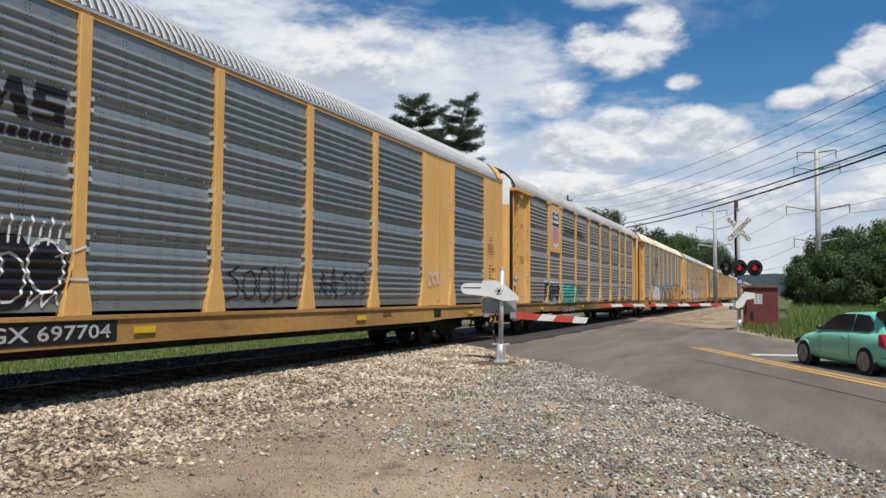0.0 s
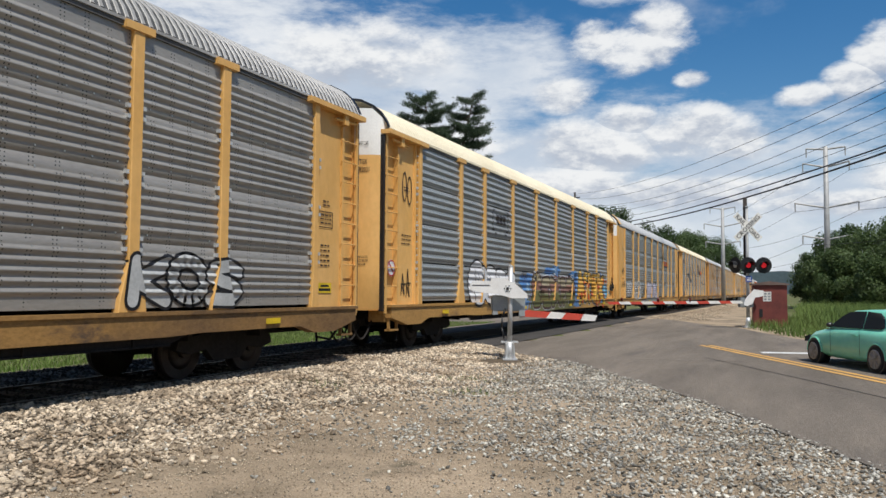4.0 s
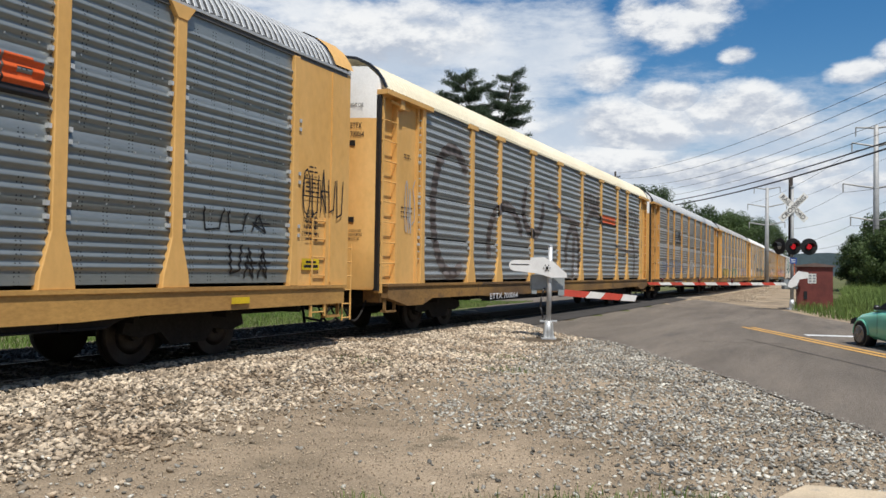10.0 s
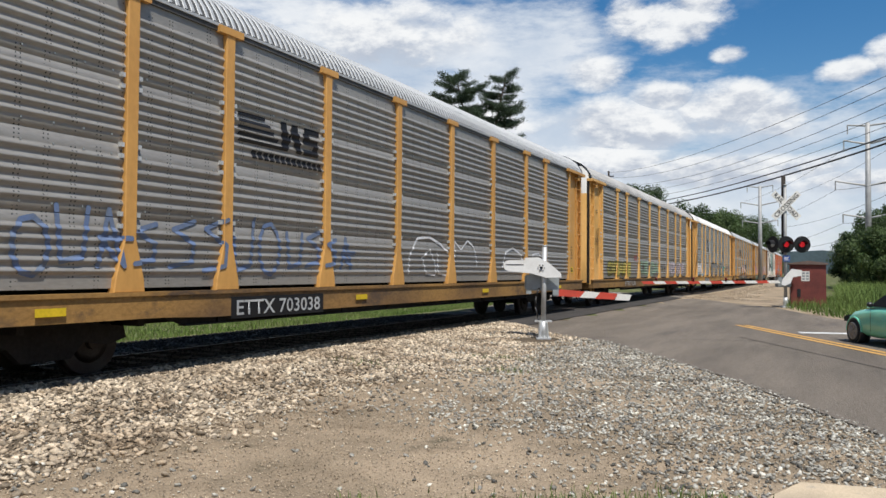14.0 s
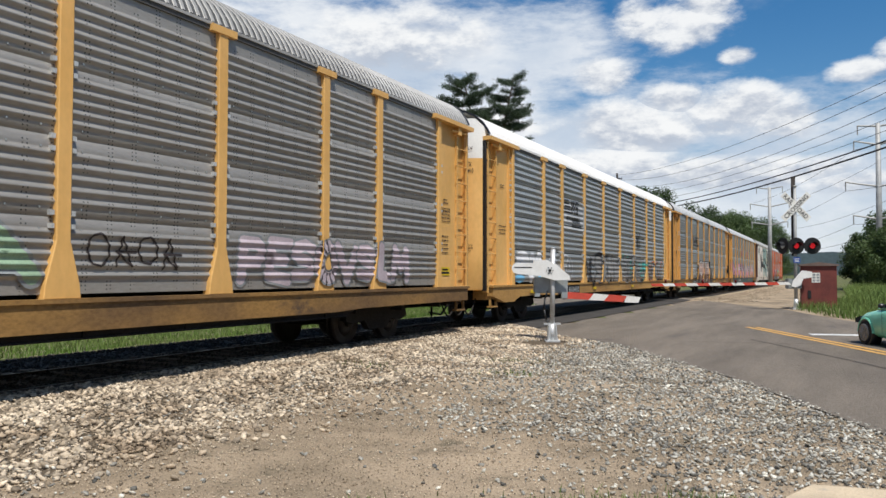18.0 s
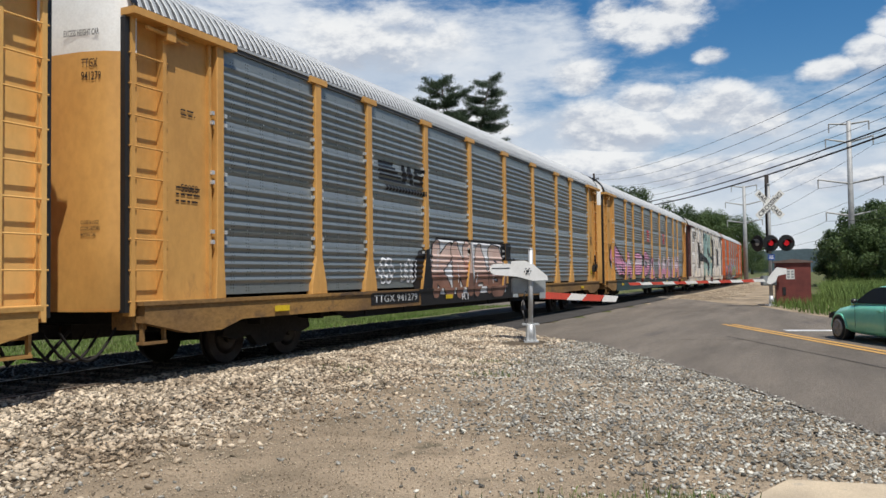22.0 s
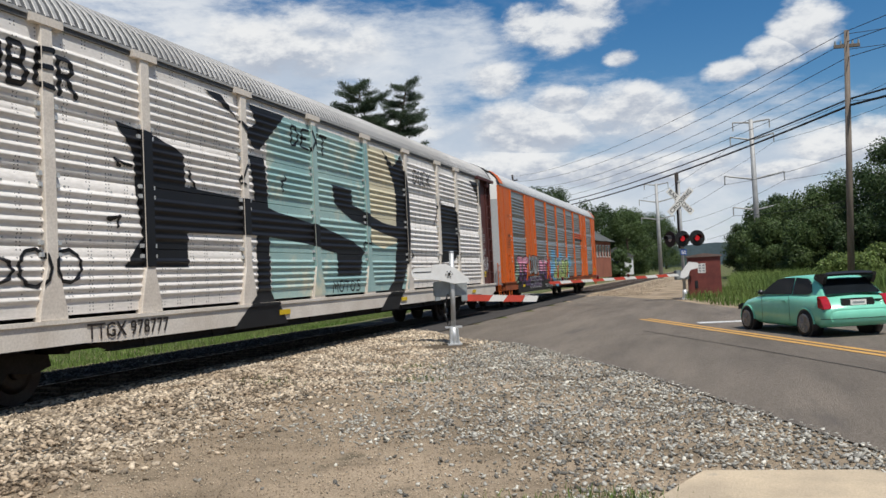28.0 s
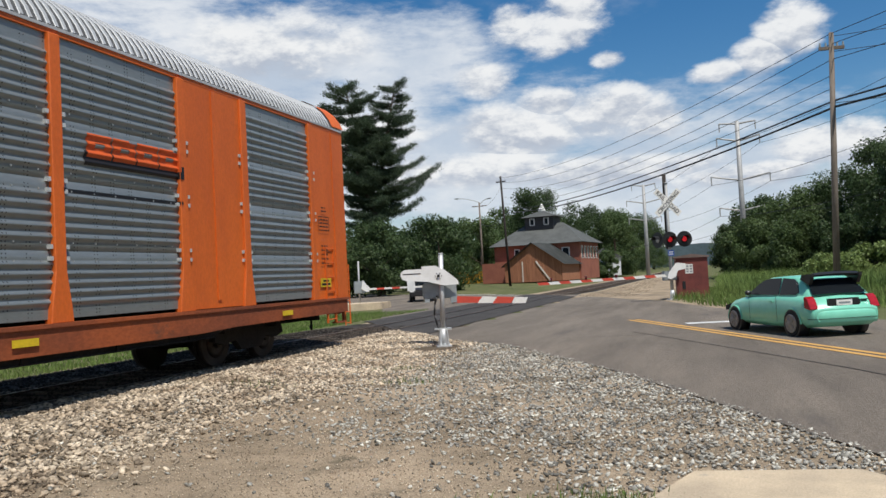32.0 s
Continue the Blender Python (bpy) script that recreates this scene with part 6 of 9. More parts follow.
for dz, e, r, sg in ((10.3, 13.7, 0.014, 1.1), (9.9, 13.1, 0.014, 1.4), (9.3, 12.4, 0.014, 1.6), (7.7, 9.6, 0.035, 0.9), (7.45, 9.3, 0.045, 1.0)):
    wire((A1[0], A1[1], dz), (BP[0], BP[1], e), sg, r)
    wire((A1[0], A1[1], dz), (22.5, -6, dz - 0.3), sg * 0.7, r)
for half, zz in ((1.9, 12.75), (2.6, 9.1), (2.0, 6.1)):
    for s in (-1, 1):
        wire((3.65 + s * half, 78.5, zz), (-7.5 + s * half, 112, zz - 1.5), 0.6, 0.016)
        wire((3.65 + s * half, 78.5, zz), (23 + s * half, 25, zz + 2.5), 1.6, 0.016)
for dz, e, sg in ((8.7, 11.2, 1.2), (8.2, 10.4, 1.1)):
    wire((A1[0], A1[1], dz), (BP[0], BP[1], e), sg, 0.012)
for dz, ex in ((10.2, 30), (9.6, 34), (7.6, 26)):
    wire((A1[0], A1[1], dz), (ex, 30, dz + 1.5), 0.5, 0.012)
wire((-23.4, 94, 12.6), (-33.5, 120, 12.8), 0.8, 0.014)
wire((-23.4, 94, 9.0), (-33.5, 120, 10.0), 0.8, 0.03)


# ---------------------------------------------------------------- trees and plants
def leaf_cloud(rng, centres, radii, n, size, flat=1.0):
    """Small leaf quads through the outer part of overlapping clumps."""
    w = np.array(radii) ** 2
    k = rng.choice(len(centres), n, p=w / w.sum())
    d = rng.normal(size=(n, 3))
    d /= np.linalg.norm(d, axis=1, keepdims=True)
    r = np.array(radii)[k] * rng.uniform(0.15, 1.25, n) ** 0.6
    d2 = d * r[:, None]
    d2[:, 2] *= flat
    c = np.array(centres)[k] + d2
    up = d + rng.normal(scale=0.7, size=(n, 3))
    up /= np.linalg.norm(up, axis=1, keepdims=True)
    t = np.cross(up, rng.normal(size=(n, 3)))
    t /= np.linalg.norm(t, axis=1, keepdims=True)
    b = np.cross(up, t)
    s = size * rng.uniform(0.6, 1.4, n)[:, None]
    v = np.stack([c - t * s * 1.15 - b * s * 0.7, c + t * s * 1.15 - b * s * 0.7, c + b * s * 1.1], 1).reshape(-1, 3)
    return v, np.arange(3 * n).reshape(-1, 3)


def broadleaf(x, y, h, w, leaf, label, seed, n=3600, size=0.26, z=0.0, low=0.22):
    rng = np.random.default_rng(seed)
    t = thing("tree", pose(x, y, z), label, "tree", "trees round the crossing")
    bm = bmesh.new()
    tube(bm, (0, 0, -0.3), (0.1, 0, h * 0.45), 0.028 * h, 0.016 * h, 8)
    tube(bm, (0.1, 0, h * 0.45), (0.0, 0.2, h * 0.85), 0.016 * h, 0.004 * h, 6)
    cs, rs = [], []
    for k in range(46):
        a = rng.uniform(0, 2 * np.pi)
        zz = rng.uniform(low, 0.93)
        env = w / 2 * math.sin(math.pi * min(0.97, 0.18 + 0.80 * (zz - low) / (1 - low))) ** 0.7
        rad = env * rng.uniform(0.15, 1.0) ** 0.7 * 0.92
        c = (math.cos(a) * rad, math.sin(a) * rad, zz * h)
        cs.append(c)
        rs.append(w * rng.uniform(0.06, 0.155))
        if k < 10:
            tube(bm, (0, 0, max(0.2, zz - 0.2) * h), c, 0.008 * h, 0.003 * h, 5, False)
    part("trunk", bm, M["bark"], t)
    v, f = leaf_cloud(rng, cs, rs, n, size)
    part("crown", soup("crown", v, f, M[leaf]), None, t)
    return t


def pine(x, y, h, spread, label, seed, n_w=22, z=0.0, twin=False, bare=0.12):
    rng = np.random.default_rng(seed)
    t = thing("pine_tree", pose(x, y, z), label, "tree", "trees round the crossing")
    bm = bmesh.new()
    tops = [(0, 0, h)] if not twin else [(-1.8, 0, h), (2.9, 0.5, h * 0.985)]
    cs, rs = [], []
    for tx, ty, tz in tops:
        tube(bm, (0, 0, -0.3), (tx * 0.5, ty, h * 0.55), 0.018 * h, 0.011 * h, 8)
        tube(bm, (tx * 0.5, ty, h * 0.55), (tx, ty, tz), 0.011 * h, 0.002 * h, 6)
        for k in range(n_w):
            f = k / (n_w - 1)
            zz = h * (bare + (1 - bare) * f)
            R = spread * (0.30 + 0.70 * (1 - f) ** 0.9) * rng.uniform(0.6, 1.0) * (0.85 if twin and f > 0.5 else 1.0) + 0.4
            m = 6 if f < 0.93 else 4
            for j in range(m):
                a = rng.uniform(0, 2 * np.pi)
                e = rng.uniform(0.6, 1.0) * R
                bx = tx * (0.5 * f / 0.55 if f < 0.55 else 0.5 + 0.5 * (f - 0.55) / 0.45)
                p0 = Vector((bx, ty * f, zz))
                p1 = p0 + Vector((math.cos(a) * e, math.sin(a) * e, rng.uniform(-0.08, 0.25) * e))
                tube(bm, p0, p1, 0.05, 0.015, 4, False)
                for q in (0.5, 0.72, 0.9, 1.0):
                    c = p0.lerp(p1, q)
                    cs.append((c.x, c.y, c.z + 0.12))
                    rs.append(0.36 + 0.085 * R * (0.8 + 0.5 * (1 - q)) + 0.12)
    part("trunk", bm, M["bark"], t)
    v, f = leaf_cloud(rng, cs, rs, 42000 if twin else 14000, 0.13, 0.5)
    part("crown", soup("crown", v, f, M["leaf_pine"]), None, t)


def white_pine(x, y, h, label, seed, z=0.0):
    """Broad old white pine: a forked trunk, long near-level boughs with upturned ends, tufts of needles along them."""
    rng = np.random.default_rng(seed)
    t = thing("pine_tree", pose(x, y, z, 0, 0, 20), label, "tree", "trees round the crossing")
    bm = bmesh.new()
    tube(bm, (0, 0, -0.3), (-0.2, 0, h * 0.42), 0.48, 0.34, 10)
    # foot and top of each stem, boughs on it, reach of a bough low and high on it
    stems = [((-0.2, 0, h * 0.42), (-3.0, 0.3, h * 0.96), 66, 3.4, 3.0), ((-0.2, 0, h * 0.40), (2.5, -0.2, h * 0.955), 64, 3.1, 2.2),
             ((-0.2, 0, h * 0.30), (-0.7, 0.2, h * 0.80), 74, 4.8, 2.8), ((-0.2, 0, h * 0.36), (-3.4, -0.4, h * 0.72), 28, 3.2, 2.4)]
    C, D = [], []
    def bough(p0, az, e, rise, curl):
        d = Vector((math.cos(az), math.sin(az), 0))
        last = p0
        n = max(4, int(e * 4.2))
        for i in range(1, n + 1):
            q = i / n
            c = p0 + d * (e * q) + Vector((0, 0, e * (rise * q + curl * q ** 3)))
            if i % 3 == 0 or i == n:
                tube(bm, last, c, 0.055 * (1.15 - q), 0.055 * (1.02 - q) + 0.008, 4, False)
                last = c
            if q < 0.22:
                continue
            wide = 0.26 * e * math.sin(math.pi * min(1.0, 0.16 + 0.84 * q)) + 0.10
            for s in np.linspace(-1, 1, 3 if wide < 0.5 else 5):
                off = Vector((-d.y, d.x, 0)) * (wide * s * rng.uniform(0.5, 1.1))
                C.append((c.x + off.x, c.y + off.y, c.z + rng.uniform(-0.06, 0.16) - 0.12 * abs(s)))
                D.append((d.x + off.x * 0.5, d.y + off.y * 0.5, 0.25 + curl))
    for a, b, n, low, high in stems:
        a, b = Vector(a), Vector(b)
        tube(bm, a, b, 0.26, 0.05, 8)
        for i in range(n):
            f = (i + rng.uniform(0, 0.9)) / n
            e = (low + (high - low) * f) * rng.uniform(0.5, 1.12) * (1.0 if f < 0.9 else 0.7)
            bough(a.lerp(b, min(1, f)), rng.uniform(0, 2 * np.pi), e, rng.uniform(-0.10, 0.22) + 0.30 * max(0, f - 0.6), rng.uniform(0.05, 0.28))
    for px, pz, az, e in ((1.0, 0.50, -0.1, 5.8), (0.8, 0.47, 0.15, 4.8), (0.9, 0.56, 0.05, 4.2), (0.6, 0.43, -0.3, 4.4), (-2.6, 0.83, 3.2, 3.0), (-2.6, 0.80, 3.0, 2.7), (1.9, 0.80, 0.1, 2.3), (2.0, 0.72, -0.1, 2.2), (1.8, 0.65, 0.1, 2.4)):
        bough(Vector((px, 0, h * pz)), az, e, 0.06, 0.26)
    part("trunk", bm, M["bark"], t)
    C, D = np.array(C), np.array(D)
    k = np.repeat(np.arange(len(C)), 23)
    n = len(k)
    c = C[k] + rng.normal(size=(n, 3)) * np.array([0.20, 0.20, 0.10])
    d = D[k] * 0.7 + rng.normal(scale=0.55, size=(n, 3)) + np.array([0, 0, 0.30])
    d /= np.linalg.norm(d, axis=1, keepdims=True)
    w = np.cross(d, rng.normal(size=(n, 3)))
    w /= np.linalg.norm(w, axis=1, keepdims=True)
    L = rng.uniform(0.16, 0.36, n)[:, None]
    v = np.stack([c - w * 0.030, c + w * 0.030, c + d * L], 1).reshape(-1, 3)
    part("crown", soup("crown", v, np.arange(3 * n).reshape(-1, 3), M["leaf_pine"]), None, t)


def build_trees():
    white_pine(-33.2, 77.8, 24.0, "tall dark white pine with layered boughs and twin tops", 3)
    pine(-55, 88, 27.0, 4.5, "slender dark pine behind the train", 8)
    spec = [
        # dark mass under the pine
        (-40, 74, 8.4, 9, "leaf_dark"), (-36, 70, 7.9, 8, "leaf_mid"), (-31, 72, 7.6, 8, "leaf_dark"), (-28, 82, 8, 9, "leaf_dark"), (-46, 82, 9.2, 10, "leaf_dark"),
        (-33, 92, 8.8, 10, "leaf_dark"), (-40, 110, 10.2, 12, "leaf_dark"), (-36, 128, 11.3, 13, "leaf_mid"), (-44, 135, 11.8, 13, "leaf_dark"), (-52, 118, 11.4, 12, "leaf_dark"),
        # behind the barn
        (-31.5, 152, 18.4, 13, "leaf_dark"), (-24, 158, 14.9, 14, "leaf_dark"), (-17, 160, 12.5, 13, "leaf_mid"), (-40, 160, 15.4, 14, "leaf_mid"), (-20, 186, 14.6, 13, "leaf_dark"),
        (-23, 222, 17.5, 16, "leaf_mid"), (-22, 262, 18.5, 17, "leaf_dark"), (-18.4, 190, 9.6, 9, "leaf_mid"), (-16.6, 141, 5.0, 4.6, "leaf_mid"), (-24, 330, 23, 20, "leaf_dark"), (-24, 400, 26, 22, "leaf_mid"),
        # right of the signal
        (4.4, 92, 6.4, 8, "leaf_dark"), (5.5, 84, 8, 9, "leaf_dark"), (8, 78, 8.2, 9.5, "leaf_mid"), (11.5, 80, 8.6, 10, "leaf_dark"), (14.5, 74, 11.5, 9, "leaf_dark"),
        (4.0, 73, 5.0, 5.5, "leaf_mid"), (2.9, 86, 5.4, 5, "leaf_dark"),
        (6.6, 68, 5.1, 6, "leaf_mid"), (10, 66, 4.7, 6, "leaf_dark"), (13.8, 58, 12.4, 8, "leaf_dark"), (16.8, 61, 15.0, 9, "leaf_dark"), (15.5, 50, 8.5, 7, "leaf_dark"), (20, 66, 10.7, 11, "leaf_dark"), (18.5, 55, 6.2, 7, "leaf_mid"),
        # pale green thicket along the meadow
        (7.3, 53, 1.7, 3.6, "leaf_light"), (9.6, 52, 2.1, 4.2, "leaf_light"), (12.0, 51, 2.4, 4.6, "leaf_light"), (14.6, 50, 2.7, 5, "leaf_light"), (17.5, 51, 2.9, 5.5, "leaf_light"), (20.5, 52, 3.0, 6, "leaf_light"),
    ]
    for i, (x, y, h, w, leaf) in enumerate(spec):
        txt = {"leaf_dark": "dense dark green broadleaf tree", "leaf_mid": "full green broadleaf tree in summer leaf", "leaf_light": "low light green thicket bush"}[leaf]
        broadleaf(x, y, h, w, leaf, txt, 100 + i, n=int((11000 + 750 * w) * (1.5 if x > 0 else 1.0)), size=(0.082 + 0.003 * w) * (0.74 if x > 0 else 1.0), z=float(ground_z(x, y)), low=0.08)
    # far wooded backdrop
    rng = np.random.default_rng(77)
    cs, rs = [], []
    for k in range(150):
        x = rng.uniform(-230, -38)
        y = 165 + rng.uniform(0, 40) - 0.15 * x
        cs.append((x, y, rng.uniform(2, 11)))
        rs.append(rng.uniform(4, 6.5))
    for k in range(70):
        cs.append((rng.uniform(12, 90) if k % 3 else rng.uniform(-44, -26), 200 + rng.uniform(0, 60), rng.uniform(0, 7)))
        rs.append(rng.uniform(4, 6))
    for k in range(110):          # unseen belt added behind the road, darkens what the steel sides reflect
        cs.append((rng.uniform(42, 66), rng.uniform(-90, 125), rng.uniform(2, 13)))
        rs.append(rng.uniform(4, 6.5))
    v, f = leaf_cloud(rng, cs, rs, 62000, 0.7)
    tagged(new("far_woods", soup("far_woods", v, f, M["leaf_dark"])), "dark green woods behind the crossing, and an unseen belt added to darken reflections", "woods", kind="stuff")
    bm = bmesh.new()
    rows = []
    for i in range(60):
        a = -60 + i * 2.0
        h = 36 + 9 * math.sin(i * 0.5) + 5 * math.sin(i * 1.3)
        x, y = 1700 * math.sin(radians(a)), 1700 * math.cos(radians(a))
        rows.append([(x, y, -5), (x, y, h)])
    sheet(bm, rows, True)
    setting("backdrop", bm, M["hill"], "faint blue wooded hill on the horizon", "hill")


build_trees()


def blades(name, pts, h, w, material, label, seed):
    rng = np.random.default_rng(seed)
    n = len(pts)
    a = rng.uniform(0, 2 * np.pi, n)
    hh = h * rng.uniform(0.5, 1.15, n)
    ww = w * rng.uniform(0.6, 1.3, n)
    lean = rng.normal(scale=0.28, size=(n, 2)) * hh[:, None]
    base = np.c_[pts, ground_z(pts[:, 0], pts[:, 1]) - 0.02]
    t = np.c_[np.cos(a), np.sin(a), np.zeros(n)] * ww[:, None]
    mid = base + np.c_[lean * 0.35, hh * 0.55]
    top = base + np.c_[lean, hh]
    v = np.stack([base - t, base + t, mid + t * 0.7, mid - t * 0.7, top], 1)
    o = (np.arange(n) * 5)[:, None]
    f = np.concatenate([np.c_[o, o + 1, o + 2], np.c_[o, o + 2, o + 3], np.c_[o + 3, o + 2, o + 4]])
    tagged(new(name, soup(name, v.reshape(-1, 3), f, material)), label, "grass", kind="stuff")


def right_edge(y):
    pts = sorted(ROAD_R, key=lambda p: p[1])
    return np.interp(y, [p[1] for p in pts], [p[0] for p in pts])


def build_grass():
    rng = np.random.default_rng(9)
    def bed(n, x0, x1, y0, y1):
        return np.c_[rng.uniform(x0, x1, n), rng.uniform(y0, y1, n)]
    p = bed(26000, -19.5, -14.3, 3, 40)
    blades("far_verge_grass", p, 0.16, 0.012, M["blade"], "short green grass beyond the track", 1)
    p = bed(26000, -1.5, 14, 27, 52)
    p = p[(p[:, 0] > right_edge(p[:, 1]) + 0.35) & (p[:, 0] > -3.2)]
    blades("roadside_grass", p, 0.42, 0.014, M["blade"], "rough roadside grass round the relay cabin", 2)
    p = bed(90000, 0.6, 26, 40, 66)
    p = p[p[:, 0] > 0.55 + 0.012 * (p[:, 1] - 40)]
    p = p[rng.random(len(p)) < 0.55 + 0.4 * np.sin(p[:, 0] * 1.1) * np.sin(p[:, 1] * 0.6)]
    blades("reed_meadow", p, 1.0, 0.013, M["reed"], "tall bright green reeds in a wet meadow", 3)
    p = bed(9000, 10.5, 24, 34, 48)
    blades("tall_reeds", p, 1.9, 0.022, M["reed"], "tall reeds beside the road", 4)
    # tufts in the gravel at the corner
    c = [(-2.1, 4.75, 0.20, 170), (-1.2, 5.2, 0.30, 420), (-0.75, 5.6, 0.2, 200), (-2.9, 4.5, 0.12, 50), (-0.6, 5.2, 0.3, 320), (-5.3, 13.2, 0.35, 160), (-6.9, 11.0, 0.3, 120), (-4.6, 11.6, 0.3, 110), (-1.6, 4.95, 0.25, 150)]
    p = np.concatenate([np.c_[rng.normal(x, s, n), rng.normal(y, s * 0.55, n)] for x, y, s, n in c])
    blades("gravel_tufts", p, 0.10, 0.005, M["blade"], "sparse grass tufts growing in the gravel", 5)


build_grass()


# ---------------------------------------------------------------- lettering and graffiti on the train
STYLE = [dict(kind="stacked" if i in (2, 4, 7) else "ribbed", wide=(1, 7) if i in (0, 11) else (), flush=i in (0, 3, 11)) for i in range(12)]


def paint(name, c, c2=None, scale=1.5, stain=None):
    return mat("paint_" + name, c, 0.5, 0, 0.10, scale, 30, 0.03, c2, 0.4, stain)


G = dict(
    black=paint("black", (0.012, 0.012, 0.014)),
    white=paint("white", (0.74, 0.74, 0.74), (0.60, 0.60, 0.61)),
    dim_white=paint("dim_white", (0.50, 0.51, 0.50), (0.36, 0.37, 0.37)),
    lilac=paint("lilac", (0.56, 0.55, 0.66), (0.46, 0.45, 0.55), 1.0, (2.0, 0.60, (0.72, 0.72, 0.75))),
    steel=paint("sprayed_steel", (0.31, 0.305, 0.29), (0.22, 0.215, 0.205), 1.2, (2, 0.62, (0.42, 0.42, 0.41))),
    grey=paint("grey", (0.27, 0.285, 0.29), (0.20, 0.21, 0.21)),
    silver=paint("silver", (0.44, 0.45, 0.45), (0.30, 0.31, 0.31), 1.0, (2, 0.6, (0.60, 0.61, 0.61))),
    tan_olive=paint("tan_olive", (0.36, 0.31, 0.19), (0.27, 0.22, 0.14), 1.2),
    amber=paint("amber", (0.66, 0.28, 0.03), (0.72, 0.42, 0.06), 1.2),
    brown=paint("brown", (0.30, 0.15, 0.11), (0.12, 0.055, 0.05), 0.9, (1.4, 0.58, (0.33, 0.20, 0.13))),
    maroon=paint("maroon", (0.055, 0.016, 0.018), (0.035, 0.012, 0.014)),
    olive=paint("olive", (0.15, 0.155, 0.055), (0.11, 0.115, 0.04), 0.9),
    blue=paint("blue", (0.10, 0.25, 0.50), (0.05, 0.14, 0.36), 2.0, (1.6, 0.54, (0.30, 0.42, 0.52))),
    sky=paint("sky_blue", (0.19, 0.47, 0.66), (0.10, 0.31, 0.50), 1.6, (3, 0.62, (0.6, 0.72, 0.78))),
    faded_blue=paint("faded_blue", (0.13, 0.19, 0.34), (0.15, 0.185, 0.25), 2.5),
    yellow=paint("yellow", (0.74, 0.46, 0.06), (0.62, 0.33, 0.045), 1.5, (1.8, 0.60, (0.62, 0.15, 0.03))),
    cream=paint("cream", (0.66, 0.60, 0.42), (0.60, 0.52, 0.36), 0.8),
    old_yellow=paint("old_yellow", (0.47, 0.39, 0.07), (0.33, 0.28, 0.08), 1.5),
    old_green=paint("old_green", (0.30, 0.43, 0.29), (0.22, 0.31, 0.21), 1.5),
    old_pink=paint("old_pink", (0.52, 0.44, 0.47), (0.40, 0.33, 0.36), 1.5, (2, 0.6, (0.62, 0.58, 0.6))),
    orange=paint("orange", (0.62, 0.10, 0.02), (0.52, 0.09, 0.02)),
    rust=paint("rust_brown", (0.27, 0.14, 0.10), (0.15, 0.075, 0.055), 1.0, (1.6, 0.6, (0.26, 0.13, 0.06))),
    salmon=paint("salmon", (0.60, 0.40, 0.33), (0.66, 0.53, 0.46), 0.8, (1.5, 0.58, (0.50, 0.23, 0.18))),
    pink=paint("pink", (0.67, 0.31, 0.45), (0.56, 0.24, 0.38), 0.9, (1.6, 0.62, (0.78, 0.55, 0.64))),
    hot_pink=paint("hot_pink", (0.62, 0.26, 0.36), (0.52, 0.17, 0.27), 1.2, (2, 0.56, (0.68, 0.44, 0.50))),
    pale_pink=paint("pale_pink", (0.66, 0.56, 0.61), (0.58, 0.42, 0.50), 1.0),
    plum=paint("plum", (0.10, 0.045, 0.13), (0.05, 0.025, 0.07), 1.0, (1.6, 0.62, (0.22, 0.10, 0.24))),
    teal=paint("teal", (0.07, 0.50, 0.42), (0.06, 0.38, 0.34), 1.2, (2.2, 0.6, (0.30, 0.62, 0.55))),
    sea=paint("sea_green", (0.36, 0.50, 0.46), (0.26, 0.42, 0.41), 0.5, (0.45, 0.54, (0.60, 0.57, 0.43))),
    dark_teal=paint("dark_teal", (0.022, 0.066, 0.074), (0.03, 0.04, 0.042), 0.8, (1.2, 0.58, (0.07, 0.20, 0.22))),
    lime=paint("lime", (0.42, 0.55, 0.20), (0.30, 0.44, 0.16), 1.2, (1.8, 0.6, (0.68, 0.64, 0.30))),
    red=paint("red", (0.55, 0.035, 0.045), (0.42, 0.03, 0.04)),
    smoke=paint("black_overspray", (0.12, 0.098, 0.088), (0.19, 0.16, 0.145), 1.6),
    navy=paint("navy", (0.02, 0.03, 0.13)),
    sign_yellow=paint("sign_yellow", (0.72, 0.50, 0.02)),
    letter=paint("stencil_black", (0.03, 0.022, 0.018)),
)
